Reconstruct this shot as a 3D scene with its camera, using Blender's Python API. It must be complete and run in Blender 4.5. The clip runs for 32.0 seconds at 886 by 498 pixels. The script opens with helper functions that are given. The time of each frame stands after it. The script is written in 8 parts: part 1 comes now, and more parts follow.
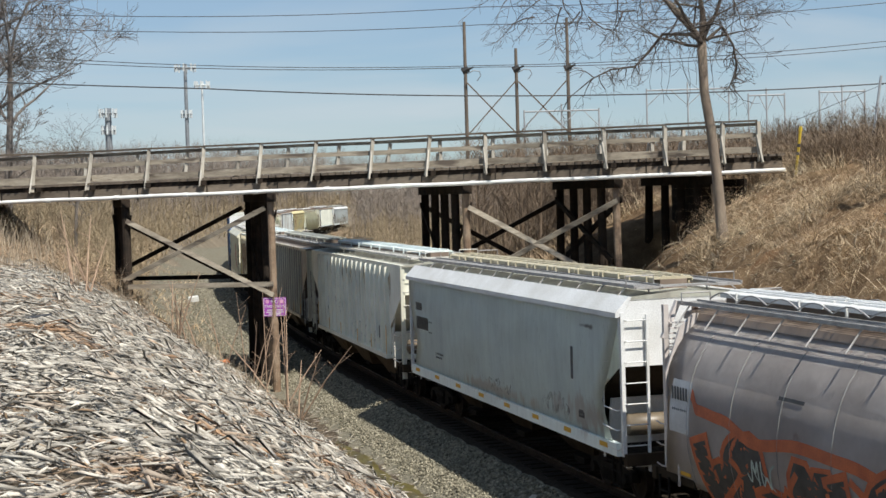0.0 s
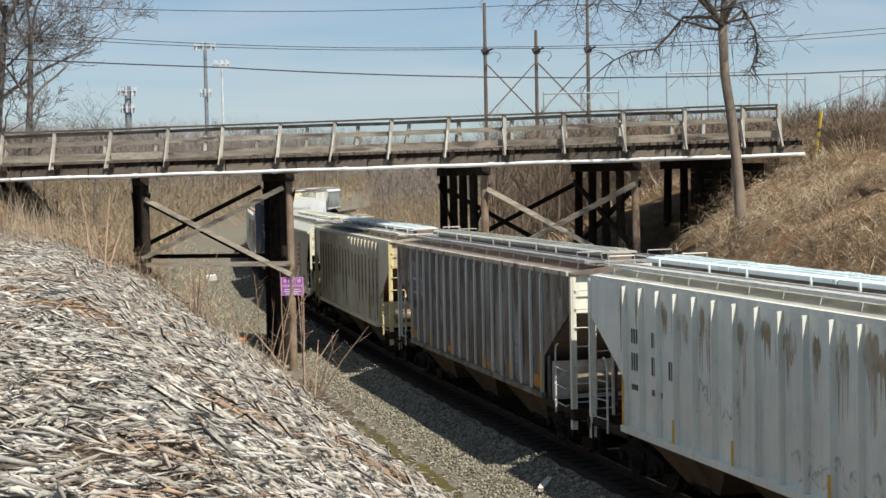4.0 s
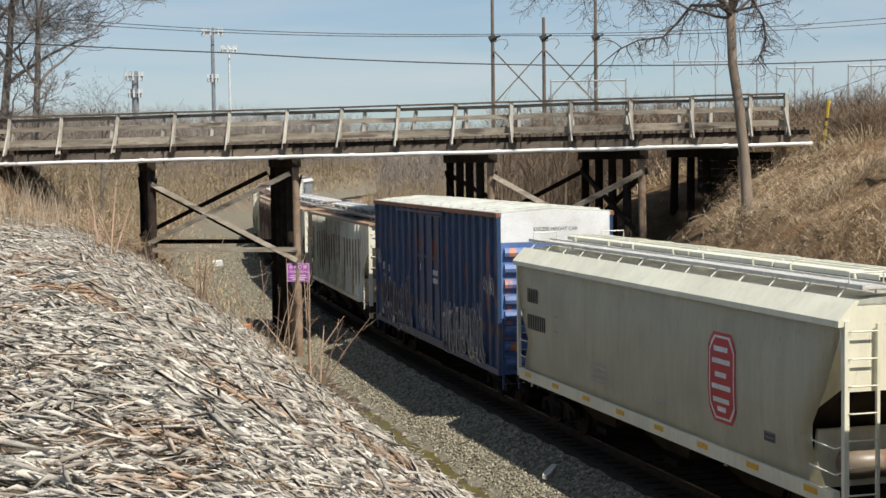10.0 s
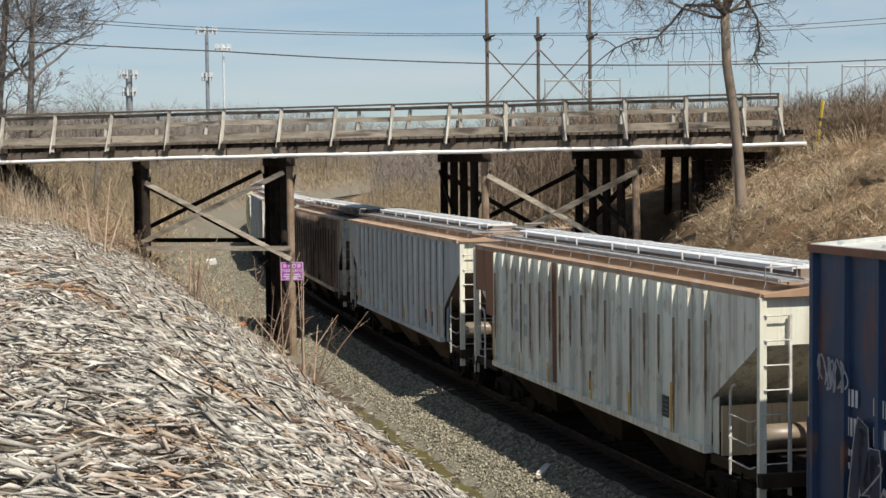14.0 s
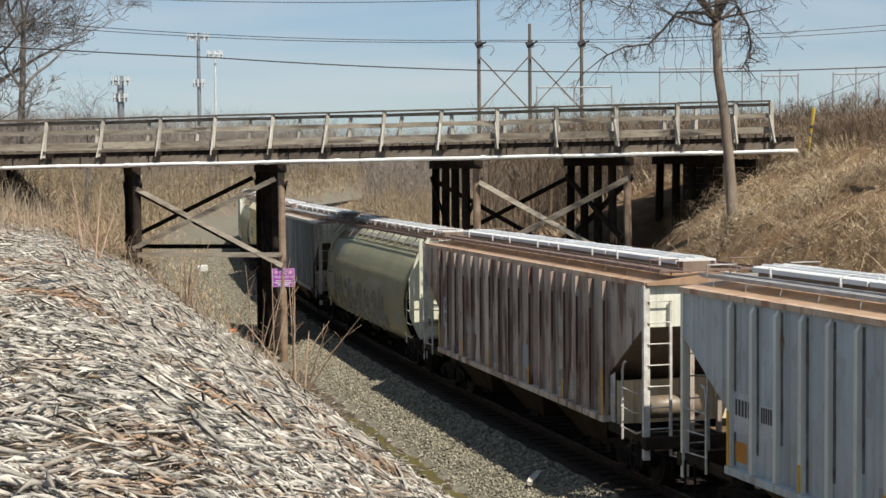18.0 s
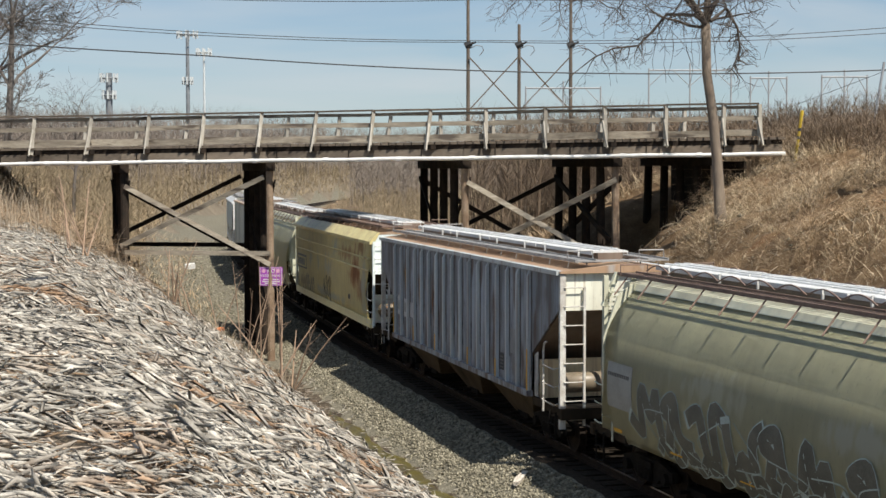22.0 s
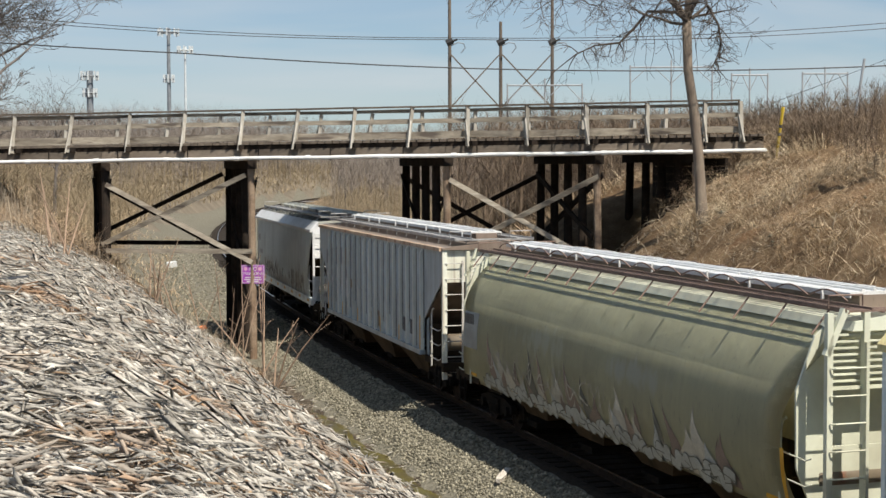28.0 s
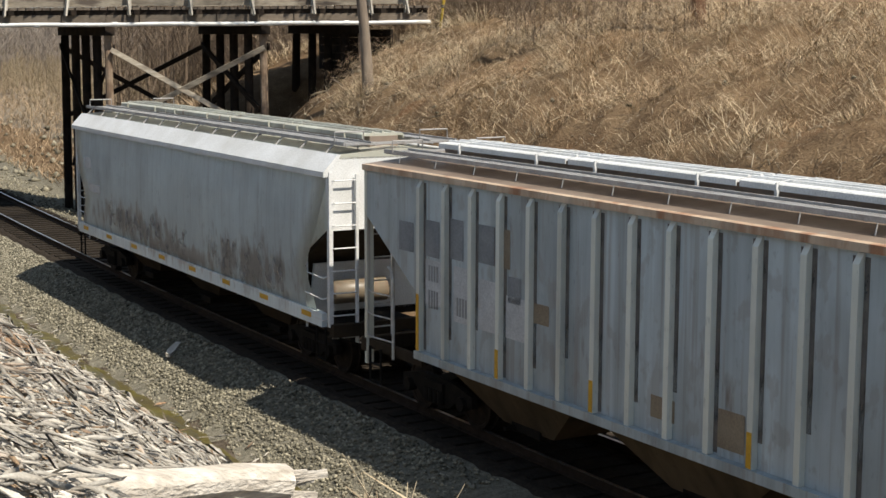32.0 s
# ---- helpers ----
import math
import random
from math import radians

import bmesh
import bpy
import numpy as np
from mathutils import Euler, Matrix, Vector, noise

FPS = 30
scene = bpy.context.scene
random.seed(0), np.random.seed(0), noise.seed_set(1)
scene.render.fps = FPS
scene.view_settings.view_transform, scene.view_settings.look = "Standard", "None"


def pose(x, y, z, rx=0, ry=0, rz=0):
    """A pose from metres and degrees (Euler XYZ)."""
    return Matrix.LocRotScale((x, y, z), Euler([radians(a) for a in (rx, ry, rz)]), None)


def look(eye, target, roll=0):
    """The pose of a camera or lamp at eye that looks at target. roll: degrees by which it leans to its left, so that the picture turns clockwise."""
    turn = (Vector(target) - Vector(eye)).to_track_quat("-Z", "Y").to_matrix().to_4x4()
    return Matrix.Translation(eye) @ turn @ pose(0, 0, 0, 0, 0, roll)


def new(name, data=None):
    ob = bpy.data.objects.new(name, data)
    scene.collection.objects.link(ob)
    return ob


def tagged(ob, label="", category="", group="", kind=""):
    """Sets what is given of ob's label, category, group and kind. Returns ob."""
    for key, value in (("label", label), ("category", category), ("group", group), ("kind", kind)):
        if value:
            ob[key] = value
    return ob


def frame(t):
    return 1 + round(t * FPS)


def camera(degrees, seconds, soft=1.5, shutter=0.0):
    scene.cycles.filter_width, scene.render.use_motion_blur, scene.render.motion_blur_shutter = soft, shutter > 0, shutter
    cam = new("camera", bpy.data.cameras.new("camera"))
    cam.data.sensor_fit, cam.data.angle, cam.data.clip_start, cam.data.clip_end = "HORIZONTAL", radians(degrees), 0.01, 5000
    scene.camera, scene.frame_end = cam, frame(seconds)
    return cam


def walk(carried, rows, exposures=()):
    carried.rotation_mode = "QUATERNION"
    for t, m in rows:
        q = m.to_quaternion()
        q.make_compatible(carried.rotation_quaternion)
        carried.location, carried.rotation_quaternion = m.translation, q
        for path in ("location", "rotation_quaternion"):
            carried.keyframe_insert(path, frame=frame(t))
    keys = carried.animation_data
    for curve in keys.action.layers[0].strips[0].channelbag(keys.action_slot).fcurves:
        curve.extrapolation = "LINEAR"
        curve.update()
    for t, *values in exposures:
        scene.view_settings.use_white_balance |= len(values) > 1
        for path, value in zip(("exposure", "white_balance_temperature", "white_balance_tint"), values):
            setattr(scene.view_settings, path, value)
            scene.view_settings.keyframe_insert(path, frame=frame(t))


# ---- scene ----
EYE = Vector((0.0, 0.0, 6.51))
cam = camera(32.0, 32.0, soft=1.5)
# seconds, yaw, pitch, lean in degrees
VIEW = [
    (0.0, -0.747, -2.101, 1.684),
    (0.5, -0.621, -2.080, 1.611),
    (1.0, -0.507, -2.097, 1.537),
    (1.5, -0.544, -2.185, 1.491),
    (2.0, -0.396, -2.142, 1.296),
    (2.5, -0.272, -2.165, 1.006),
    (3.0, -0.209, -2.757, 0.935),
    (3.5, -0.176, -2.791, 1.020),
    (5.5, 0.267, -2.738, 1.231),
    (6.0, 0.259, -3.042, 0.905),
    (6.5, 0.298, -3.011, 0.966),
    (7.0, 0.470, -3.040, 0.967),
    (7.5, 0.509, -3.031, 1.015),
    (8.0, 0.571, -3.116, 1.044),
    (8.5, 0.563, -3.139, 0.725),
    (9.0, 0.416, -3.269, 0.721),
    (9.5, 0.325, -3.303, 0.820),
    (10.0, 0.165, -3.261, 0.753),
    (10.5, 0.000, -3.183, 0.343),
    (11.0, -0.091, -3.125, 0.380),
    (11.5, -0.117, -3.120, 0.419),
    (12.0, -0.022, -3.073, 0.446),
    (12.5, -0.065, -3.059, 0.550),
    (13.0, -0.061, -3.125, 0.558),
    (13.5, -0.060, -3.230, 0.620),
    (14.0, -0.060, -3.294, 0.617),
    (14.5, 0.014, -3.330, 0.701),
    (16.5, -0.209, -3.138, 0.443),
    (17.0, -0.252, -3.084, 0.497),
    (17.5, -0.302, -3.112, 0.487),
    (18.0, -0.380, -3.052, 0.520),
    (18.5, -0.381, -3.046, 0.302),
    (19.0, -0.503, -2.985, 0.304),
    (19.5, -0.576, -2.985, 0.303),
    (20.0, -0.584, -2.941, 0.251),
    (20.5, -0.701, -2.898, -0.103),
    (21.0, -0.767, -2.910, -0.031),
    (21.5, -0.826, -3.020, 0.042),
    (22.0, -0.829, -3.058, 0.077),
    (22.5, -0.898, -3.086, 0.177),
    (23.0, -0.919, -3.149, 0.175),
    (23.5, -0.985, -3.142, 0.157),
    (24.0, -1.020, -3.183, 0.025),
    (24.5, -1.008, -3.221, -0.035),
    (25.0, -1.036, -3.276, 0.019),
    (25.5, -1.106, -3.214, 0.058),
    (27.5, -1.382, -3.127, 0.205),
    (28.0, -1.491, -3.156, 0.205),
    (28.5, -1.678, -3.231, 0.220),
    (29.0, -2.011, -3.384, 0.264),
    (29.5, -2.558, -3.649, 0.244),
    (30.0, -3.906, -3.961, 0.155),
    (30.3, -5.150, -4.436, 0.102),
    (30.5, -6.146, -4.642, -0.103),
    (31.0, -8.740, -5.791, -0.176),
    (31.5, -11.344, -7.187, -0.123),
    (32.0, -13.791, -7.910, -0.176),
]


def aimed(yaw, pitch, lean):
    y, p = radians(yaw), radians(pitch)
    way = Vector((-math.sin(y) * math.cos(p), math.cos(y) * math.cos(p), math.sin(p)))
    return look(EYE, EYE + way, -lean)


walk(cam, [(t, aimed(y, p, r)) for t, y, p, r in VIEW], exposures=[(0.0, 0.31, 6500, 8), (3.5, 0.31, 6500, 8), (5.5, 0.31, 6700, 9), (29.5, 0.31, 6700, 9), (32.0, 0.31, 6850, 9)])

# world, sun
SUN_FALL = Vector((-0.38, 0.56, -1.0)).normalized()
world = bpy.data.worlds.new("sky")
scene.world = world
world.use_nodes = True
wn, wl = world.node_tree.nodes, world.node_tree.links
wn.clear()
sky = wn.new("ShaderNodeTexSky")
sky.sky_type = "NISHITA"
sky.sun_disc = False
sky.sun_elevation = math.asin(-SUN_FALL.z)
sky.sun_rotation = math.atan2(-SUN_FALL.x, -SUN_FALL.y)
sky.air_density, sky.dust_density, sky.ozone_density = 1.0, 0.2, 1.6
bg = wn.new("ShaderNodeBackground")
bg.inputs["Strength"].default_value = 0.069
wo = wn.new("ShaderNodeOutputWorld")
tint = wn.new("ShaderNodeMix")
tint.data_type, tint.blend_type = "RGBA", "MULTIPLY"
tint.inputs[0].default_value = 1.0
tint.inputs[7].default_value = (0.785, 0.955, 1.17, 1)
wl.new(sky.outputs[0], tint.inputs[6])
haze = wn.new("ShaderNodeMix")
haze.data_type = "RGBA"
haze.inputs[0].default_value = 0.4
haze.inputs[7].default_value = (5.0, 6.1, 7.1, 1)
wl.new(tint.outputs[2], haze.inputs[6])
wl.new(haze.outputs[2], bg.inputs["Color"])
wl.new(bg.outputs[0], wo.inputs["Surface"])
sun = new("sun", bpy.data.lights.new("sun", "SUN"))
sun.data.energy, sun.data.angle, sun.data.color = 5.0, radians(0.55), (1.0, 0.95, 0.87)
sun.matrix_basis = look(Vector((0, 0, 60)), Vector((0, 0, 60)) + SUN_FALL)


# ---- materials ----
def surface(name, base, other, scale=3.0, rough=0.8, metal=0.0, bump=0.3, fine=40.0, stretch=(1, 1, 1),
            rust=None, rust_at=0.62, rust_scale=1.3, vary=0.0, island=0.0, lo=0.35, hi=0.65, dist=0.02, grain=0.45, spec=0.5):
    """Two colours mixed by a coarse noise, broken up by a fine one, with relief and optional blotches of rust."""
    m = bpy.data.materials.new(name)
    m.use_nodes = True
    n, l = m.node_tree.nodes, m.node_tree.links
    bsdf = n["Principled BSDF"]
    co = n.new("ShaderNodeTexCoord")
    mp = n.new("ShaderNodeMapping")
    mp.inputs["Scale"].default_value = stretch
    l.new(co.outputs["Object"], mp.inputs["Vector"])
    src = mp.outputs["Vector"]
    if vary or island:
        info = n.new("ShaderNodeObjectInfo")
        add = n.new("ShaderNodeVectorMath")
        add.operation = "MULTIPLY_ADD"
        l.new(info.outputs["Random"], add.inputs[0])
        add.inputs[1].default_value = (37, 23, 51)
        l.new(src, add.inputs[2])
        src = add.outputs[0]

    def noisy(sc, detail, a, b):
        t = n.new("ShaderNodeTexNoise")
        t.inputs["Scale"].default_value, t.inputs["Detail"].default_value = sc, detail
        l.new(src, t.inputs["Vector"])
        r = n.new("ShaderNodeMapRange")
        r.inputs["From Min"].default_value, r.inputs["From Max"].default_value = a, b
        l.new(t.outputs["Fac"], r.inputs["Value"])
        return t.outputs["Fac"], r.outputs["Result"]

    def mix(fac, a, b):
        x = n.new("ShaderNodeMix")
        x.data_type = "RGBA"
        if hasattr(fac, "is_output"):
            l.new(fac, x.inputs[0])
        else:
            x.inputs[0].default_value = fac
        for slot, v in ((6, a), (7, b)):
            if hasattr(v, "is_output"):
                l.new(v, x.inputs[slot])
            else:
                x.inputs[slot].default_value = (*v, 1)
        return x.outputs[2]

    _, f1 = noisy(scale, 5, lo, hi)
    raw, f2 = noisy(fine, 3, 0.3, 0.7)
    col = mix(f1, base, other)
    dark = n.new("ShaderNodeMix")
    dark.data_type, dark.blend_type = "RGBA", "MULTIPLY"
    dark.inputs[0].default_value = grain
    l.new(col, dark.inputs[6])
    ramp = n.new("ShaderNodeMapRange")
    ramp.inputs["To Min"].default_value, ramp.inputs["To Max"].default_value = 0.6, 1.25
    l.new(f2, ramp.inputs["Value"])
    l.new(ramp.outputs["Result"], dark.inputs[7])
    col = dark.outputs[2]
    if rust:
        _, f3 = noisy(rust_scale, 6, rust_at, rust_at + 0.1)
        col = mix(f3, col, rust)
    if vary or island:
        pick = info.outputs["Random"]
        amount = vary
        if island:
            geo = n.new("ShaderNodeNewGeometry")
            pick, amount = geo.outputs["Random Per Island"], island
        v = n.new("ShaderNodeMapRange")
        v.inputs["To Min"].default_value, v.inputs["To Max"].default_value = 1 - amount, 1 + amount * 0.7
        l.new(pick, v.inputs["Value"])
        x = n.new("ShaderNodeMix")
        x.data_type, x.blend_type = "RGBA", "MULTIPLY"
        x.inputs[0].default_value = 1.0
        l.new(col, x.inputs[6])
        l.new(v.outputs["Result"], x.inputs[7])
        col = x.outputs[2]
    l.new(col, bsdf.inputs["Base Color"])
    bsdf.inputs["Roughness"].default_value, bsdf.inputs["Metallic"].default_value = rough, metal
    bsdf.inputs["Specular IOR Level"].default_value = spec
    if bump:
        b = n.new("ShaderNodeBump")
        b.inputs["Strength"].default_value, b.inputs["Distance"].default_value = bump, dist
        l.new(raw, b.inputs["Height"])
        l.new(b.outputs["Normal"], bsdf.inputs["Normal"])
    return m


def paint(name, base, grime, rust=None, rust_at=0.62, lo=0.42, hi=0.75, rough=0.42, scale=0.9, spec=0.5, vary=0.06, rust_scale=1.9, runs=0.0, flakes=0.0, spots=(), streak=0.8):
    """Old car paint, its blue cut to offset blue skylight on shaded sides: grime, vertical runs, flaked specks, and
    named stains (x, z, half width, half height, colour).
    """
    base, grime = [(r * 1.0, g, b * 0.89) for r, g, b in (base, grime)]
    m = surface(name, base, grime, scale=scale, rough=rough, bump=0.04, fine=5.0, stretch=(1.3, 1.3, 0.3), grain=0.14, spec=spec, rust=rust,
                rust_at=rust_at, rust_scale=rust_scale, lo=lo, hi=hi, vary=vary)
    n, l = m.node_tree.nodes, m.node_tree.links
    bsdf = n["Principled BSDF"]
    was = bsdf.inputs["Base Color"].links[0].from_socket
    co = n.new("ShaderNodeTexCoord")
    info = n.new("ShaderNodeObjectInfo")
    move = n.new("ShaderNodeVectorMath")
    move.operation = "MULTIPLY_ADD"
    move.inputs[1].default_value = (41, 17, 29)
    l.new(info.outputs["Random"], move.inputs[0])
    l.new(co.outputs["Object"], move.inputs[2])

    def field(stretch, detail, lo_, hi_, t0, t1, src):
        mp = n.new("ShaderNodeMapping")
        mp.inputs["Scale"].default_value = stretch
        l.new(src, mp.inputs["Vector"])
        t = n.new("ShaderNodeTexNoise")
        t.inputs["Scale"].default_value, t.inputs["Detail"].default_value = 1.0, detail
        l.new(mp.outputs["Vector"], t.inputs["Vector"])
        r = n.new("ShaderNodeMapRange")
        r.inputs["From Min"].default_value, r.inputs["From Max"].default_value = lo_, hi_
        r.inputs["To Min"].default_value, r.inputs["To Max"].default_value = t0, t1
        l.new(t.outputs["Fac"], r.inputs["Value"])
        return r.outputs["Result"]

    def over(fac, colour):
        x = n.new("ShaderNodeMix")
        x.data_type = "RGBA"
        l.new(fac, x.inputs[0])
        l.new(was, x.inputs[6])
        x.inputs[7].default_value = (*colour, 1)
        return x.outputs[2]

    for stretch, lo_, hi_, dark in (((5.0, 5.0, 0.12), 0.5, 0.72, streak), ((0.6, 0.6, 0.9), 0.45, 0.75, 0.85), ((18.0, 18.0, 6.0), 0.62, 0.72, 0.8)):
        x = n.new("ShaderNodeMix")
        x.data_type, x.blend_type = "RGBA", "MULTIPLY"
        x.inputs[0].default_value = 1.0
        l.new(was, x.inputs[6])
        l.new(field(stretch, 4, lo_, hi_, 1.0, dark, move.outputs[0]), x.inputs[7])
        was = x.outputs[2]
    dirt = rust or (0.2, 0.12, 0.08)
    if runs:
        was = over(field((9.0, 9.0, 0.22), 5, 0.55, 0.68, 0.0, runs, move.outputs[0]), dirt)
    if flakes:
        was = over(field((3.4, 3.4, 1.8), 9, 0.57, 0.62, 0.0, flakes, move.outputs[0]), dirt)
    for sx, sz, rx, rz, colour in spots:
        mp = n.new("ShaderNodeMapping")
        mp.vector_type = "TEXTURE"
        mp.inputs["Location"].default_value = (sx, 0, sz)
        mp.inputs["Scale"].default_value = (rx, 1000, rz)
        l.new(co.outputs["Object"], mp.inputs["Vector"])
        far = n.new("ShaderNodeVectorMath")
        far.operation = "LENGTH"
        l.new(mp.outputs["Vector"], far.inputs[0])
        add = n.new("ShaderNodeMath")
        add.operation = "ADD"
        l.new(far.outputs["Value"], add.inputs[0])
        l.new(field((4.2, 4.2, 1.6), 9, 0.28, 0.72, -0.9, 0.9, co.outputs["Object"]), add.inputs[1])
        r = n.new("ShaderNodeMapRange")
        r.inputs["From Min"].default_value, r.inputs["From Max"].default_value = 0.35, 1.1
        r.inputs["To Min"].default_value, r.inputs["To Max"].default_value = 0.85, 0.0
        l.new(add.outputs[0], r.inputs["Value"])
        was = over(r.outputs["Result"], colour)
    l.new(was, bsdf.inputs["Base Color"])
    return m


def stain(name, colour, other, stretch=(7.0, 7.0, 0.9), lo=0.38, hi=0.6):
    """A thin broken film of dirt, rust, old spray or painted shade that lets the paint show through."""
    m = surface(name, colour, other, 3.0, 0.8, bump=0)
    n, l = m.node_tree.nodes, m.node_tree.links
    co, mp, t, r = n.new("ShaderNodeTexCoord"), n.new("ShaderNodeMapping"), n.new("ShaderNodeTexNoise"), n.new("ShaderNodeMapRange")
    mp.inputs["Scale"].default_value = stretch
    t.inputs["Scale"].default_value, t.inputs["Detail"].default_value = 1.0, 6
    r.inputs["From Min"].default_value, r.inputs["From Max"].default_value = lo, hi
    r.inputs["To Max"].default_value = 0.85
    l.new(co.outputs["Object"], mp.inputs["Vector"])
    l.new(mp.outputs["Vector"], t.inputs["Vector"])
    l.new(t.outputs["Fac"], r.inputs["Value"])
    l.new(r.outputs["Result"], n["Principled BSDF"].inputs["Alpha"])
    return m


# near-black steel: the deep shade below the cars is put into its colour
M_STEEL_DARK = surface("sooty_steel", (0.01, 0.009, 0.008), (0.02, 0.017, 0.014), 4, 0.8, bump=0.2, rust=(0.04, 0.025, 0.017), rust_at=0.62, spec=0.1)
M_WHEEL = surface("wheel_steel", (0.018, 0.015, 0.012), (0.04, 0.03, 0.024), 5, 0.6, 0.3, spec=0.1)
M_RAIL = surface("rusty_rail", (0.03, 0.021, 0.016), (0.055, 0.038, 0.028), 6, 0.75, 0.2, spec=0.1)
M_RAILTOP = surface("polished_rail", (0.55, 0.54, 0.52), (0.4, 0.38, 0.36), 6, 0.28, 0.9, bump=0.03)
# ties and trackbed kept near black: the train's shade is in their colours
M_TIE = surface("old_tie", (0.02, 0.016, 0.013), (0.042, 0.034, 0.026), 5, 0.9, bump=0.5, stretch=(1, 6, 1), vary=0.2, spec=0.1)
M_BALLAST = surface("ballast", (0.14, 0.128, 0.097), (0.235, 0.215, 0.165), 8, 0.95, bump=1.0, fine=26, dist=0.05, spec=0.1)
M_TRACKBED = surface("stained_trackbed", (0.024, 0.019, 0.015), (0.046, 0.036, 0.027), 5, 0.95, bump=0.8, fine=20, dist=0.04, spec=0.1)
M_STONE = surface("ballast_stone", (0.185, 0.168, 0.122), (0.33, 0.3, 0.225), 6, 0.9, bump=0.2, island=0.6, spec=0.1)
M_SOIL = surface("bank_soil", (0.13, 0.083, 0.047), (0.23, 0.155, 0.09), 1.2, 0.95, bump=0.8, fine=14, dist=0.05, rust=(0.19, 0.105, 0.055), rust_scale=0.4, spec=0.1)
M_MULCH = surface("mulch_ground", (0.06, 0.047, 0.034), (0.14, 0.112, 0.083), 3.5, 0.95, bump=1.0, fine=22, dist=0.05, rust=(0.12, 0.07, 0.04), rust_scale=0.7, spec=0.1)
M_CHIP = surface("weathered_chip", (0.58, 0.54, 0.47), (0.36, 0.32, 0.265), 5, 0.85, bump=0.4, fine=60, stretch=(1, 1, 1), island=0.44, rust=(0.33, 0.205, 0.12), rust_at=0.56, rust_scale=0.6)
M_CHIPDARK = surface("old_chip", (0.38, 0.26, 0.155), (0.2, 0.135, 0.085), 5, 0.9, bump=0.4, fine=60, island=0.45)
M_LOG = surface("bleached_log", (0.64, 0.585, 0.51), (0.45, 0.395, 0.325), 6, 0.85, bump=0.8, fine=18, stretch=(0.3, 2, 2), dist=0.03)
M_STRAW = surface("dry_grass", (0.64, 0.51, 0.34), (0.36, 0.245, 0.14), 0.5, 0.9, bump=0, island=0.5, lo=0.4, hi=0.6)
M_STRAWPALE = surface("pale_straw", (0.62, 0.52, 0.36), (0.42, 0.315, 0.2), 0.5, 0.9, bump=0, island=0.5)
M_BRUSH = surface("dry_brush", (0.3, 0.215, 0.13), (0.44, 0.325, 0.21), 0.4, 0.9, bump=0, island=0.5)
M_BRAMBLE = surface("bramble_stems", (0.27, 0.18, 0.11), (0.46, 0.335, 0.21), 0.35, 0.9, bump=0, island=0.5)
M_REED = surface("dry_weed_stem", (0.34, 0.26, 0.18), (0.5, 0.41, 0.3), 2, 0.85, bump=0, island=0.4)
M_FARWOOD = surface("far_bare_wood", (0.19, 0.155, 0.13), (0.27, 0.225, 0.185), 0.05, 0.95, bump=0, island=0.3)
M_BARK = surface("grey_bark", (0.27, 0.215, 0.16), (0.17, 0.13, 0.1), 4, 0.9, bump=0.6, fine=16, stretch=(1, 1, 0.3))
M_FIELD = surface("brown_field", (0.13, 0.103, 0.072), (0.21, 0.17, 0.118), 0.25, 0.95, bump=0.6, fine=4, dist=0.2)
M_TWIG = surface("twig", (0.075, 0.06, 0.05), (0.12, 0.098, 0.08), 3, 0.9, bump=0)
M_DITCH = surface("mossy_ditch", (0.12, 0.1, 0.018), (0.075, 0.058, 0.028), 1.1, 0.4, bump=0.4, fine=18)
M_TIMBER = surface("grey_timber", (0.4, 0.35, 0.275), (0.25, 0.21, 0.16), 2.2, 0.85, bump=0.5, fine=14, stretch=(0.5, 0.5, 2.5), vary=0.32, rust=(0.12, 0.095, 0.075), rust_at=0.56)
M_POST = surface("bleached_post", (0.52, 0.485, 0.42), (0.37, 0.335, 0.28), 2.2, 0.85, bump=0.5, fine=14, stretch=(2, 2, 0.4), vary=0.25)
M_CAP = surface("dark_rail_cap", (0.09, 0.07, 0.055), (0.15, 0.12, 0.09), 2, 0.85, bump=0.5, fine=14, vary=0.25)
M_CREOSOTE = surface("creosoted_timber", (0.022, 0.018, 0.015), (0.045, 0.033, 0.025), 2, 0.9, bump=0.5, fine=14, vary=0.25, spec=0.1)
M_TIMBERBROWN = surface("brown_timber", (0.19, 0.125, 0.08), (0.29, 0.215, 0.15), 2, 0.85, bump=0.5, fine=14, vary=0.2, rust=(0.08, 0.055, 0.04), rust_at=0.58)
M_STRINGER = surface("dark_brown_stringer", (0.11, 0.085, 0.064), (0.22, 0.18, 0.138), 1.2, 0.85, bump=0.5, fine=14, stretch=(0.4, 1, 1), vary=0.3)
M_PIPE = surface("white_pipe", (0.82, 0.82, 0.8), (0.7, 0.69, 0.66), 2, 0.5, bump=0.05)
M_GALV = surface("galvanised_steel", (0.5, 0.51, 0.52), (0.38, 0.39, 0.4), 3, 0.5, 0.5, bump=0.05)
M_WOODDARK = surface("grey_brown_woods", (0.13, 0.1, 0.08), (0.21, 0.165, 0.13), 0.06, 0.95, bump=0, island=0.3)
M_STEM = surface("sapling_bark", (0.46, 0.32, 0.225), (0.34, 0.23, 0.155), 3, 0.85, bump=0, vary=0.2)
M_LITTER = surface("grey_branch", (0.41, 0.34, 0.25), (0.23, 0.17, 0.11), 1.5, 0.9, bump=0.2, island=0.5)
# paler than the near twigs: distance haze is mixed into this colour
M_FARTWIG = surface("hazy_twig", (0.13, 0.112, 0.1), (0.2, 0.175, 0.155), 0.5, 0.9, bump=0)
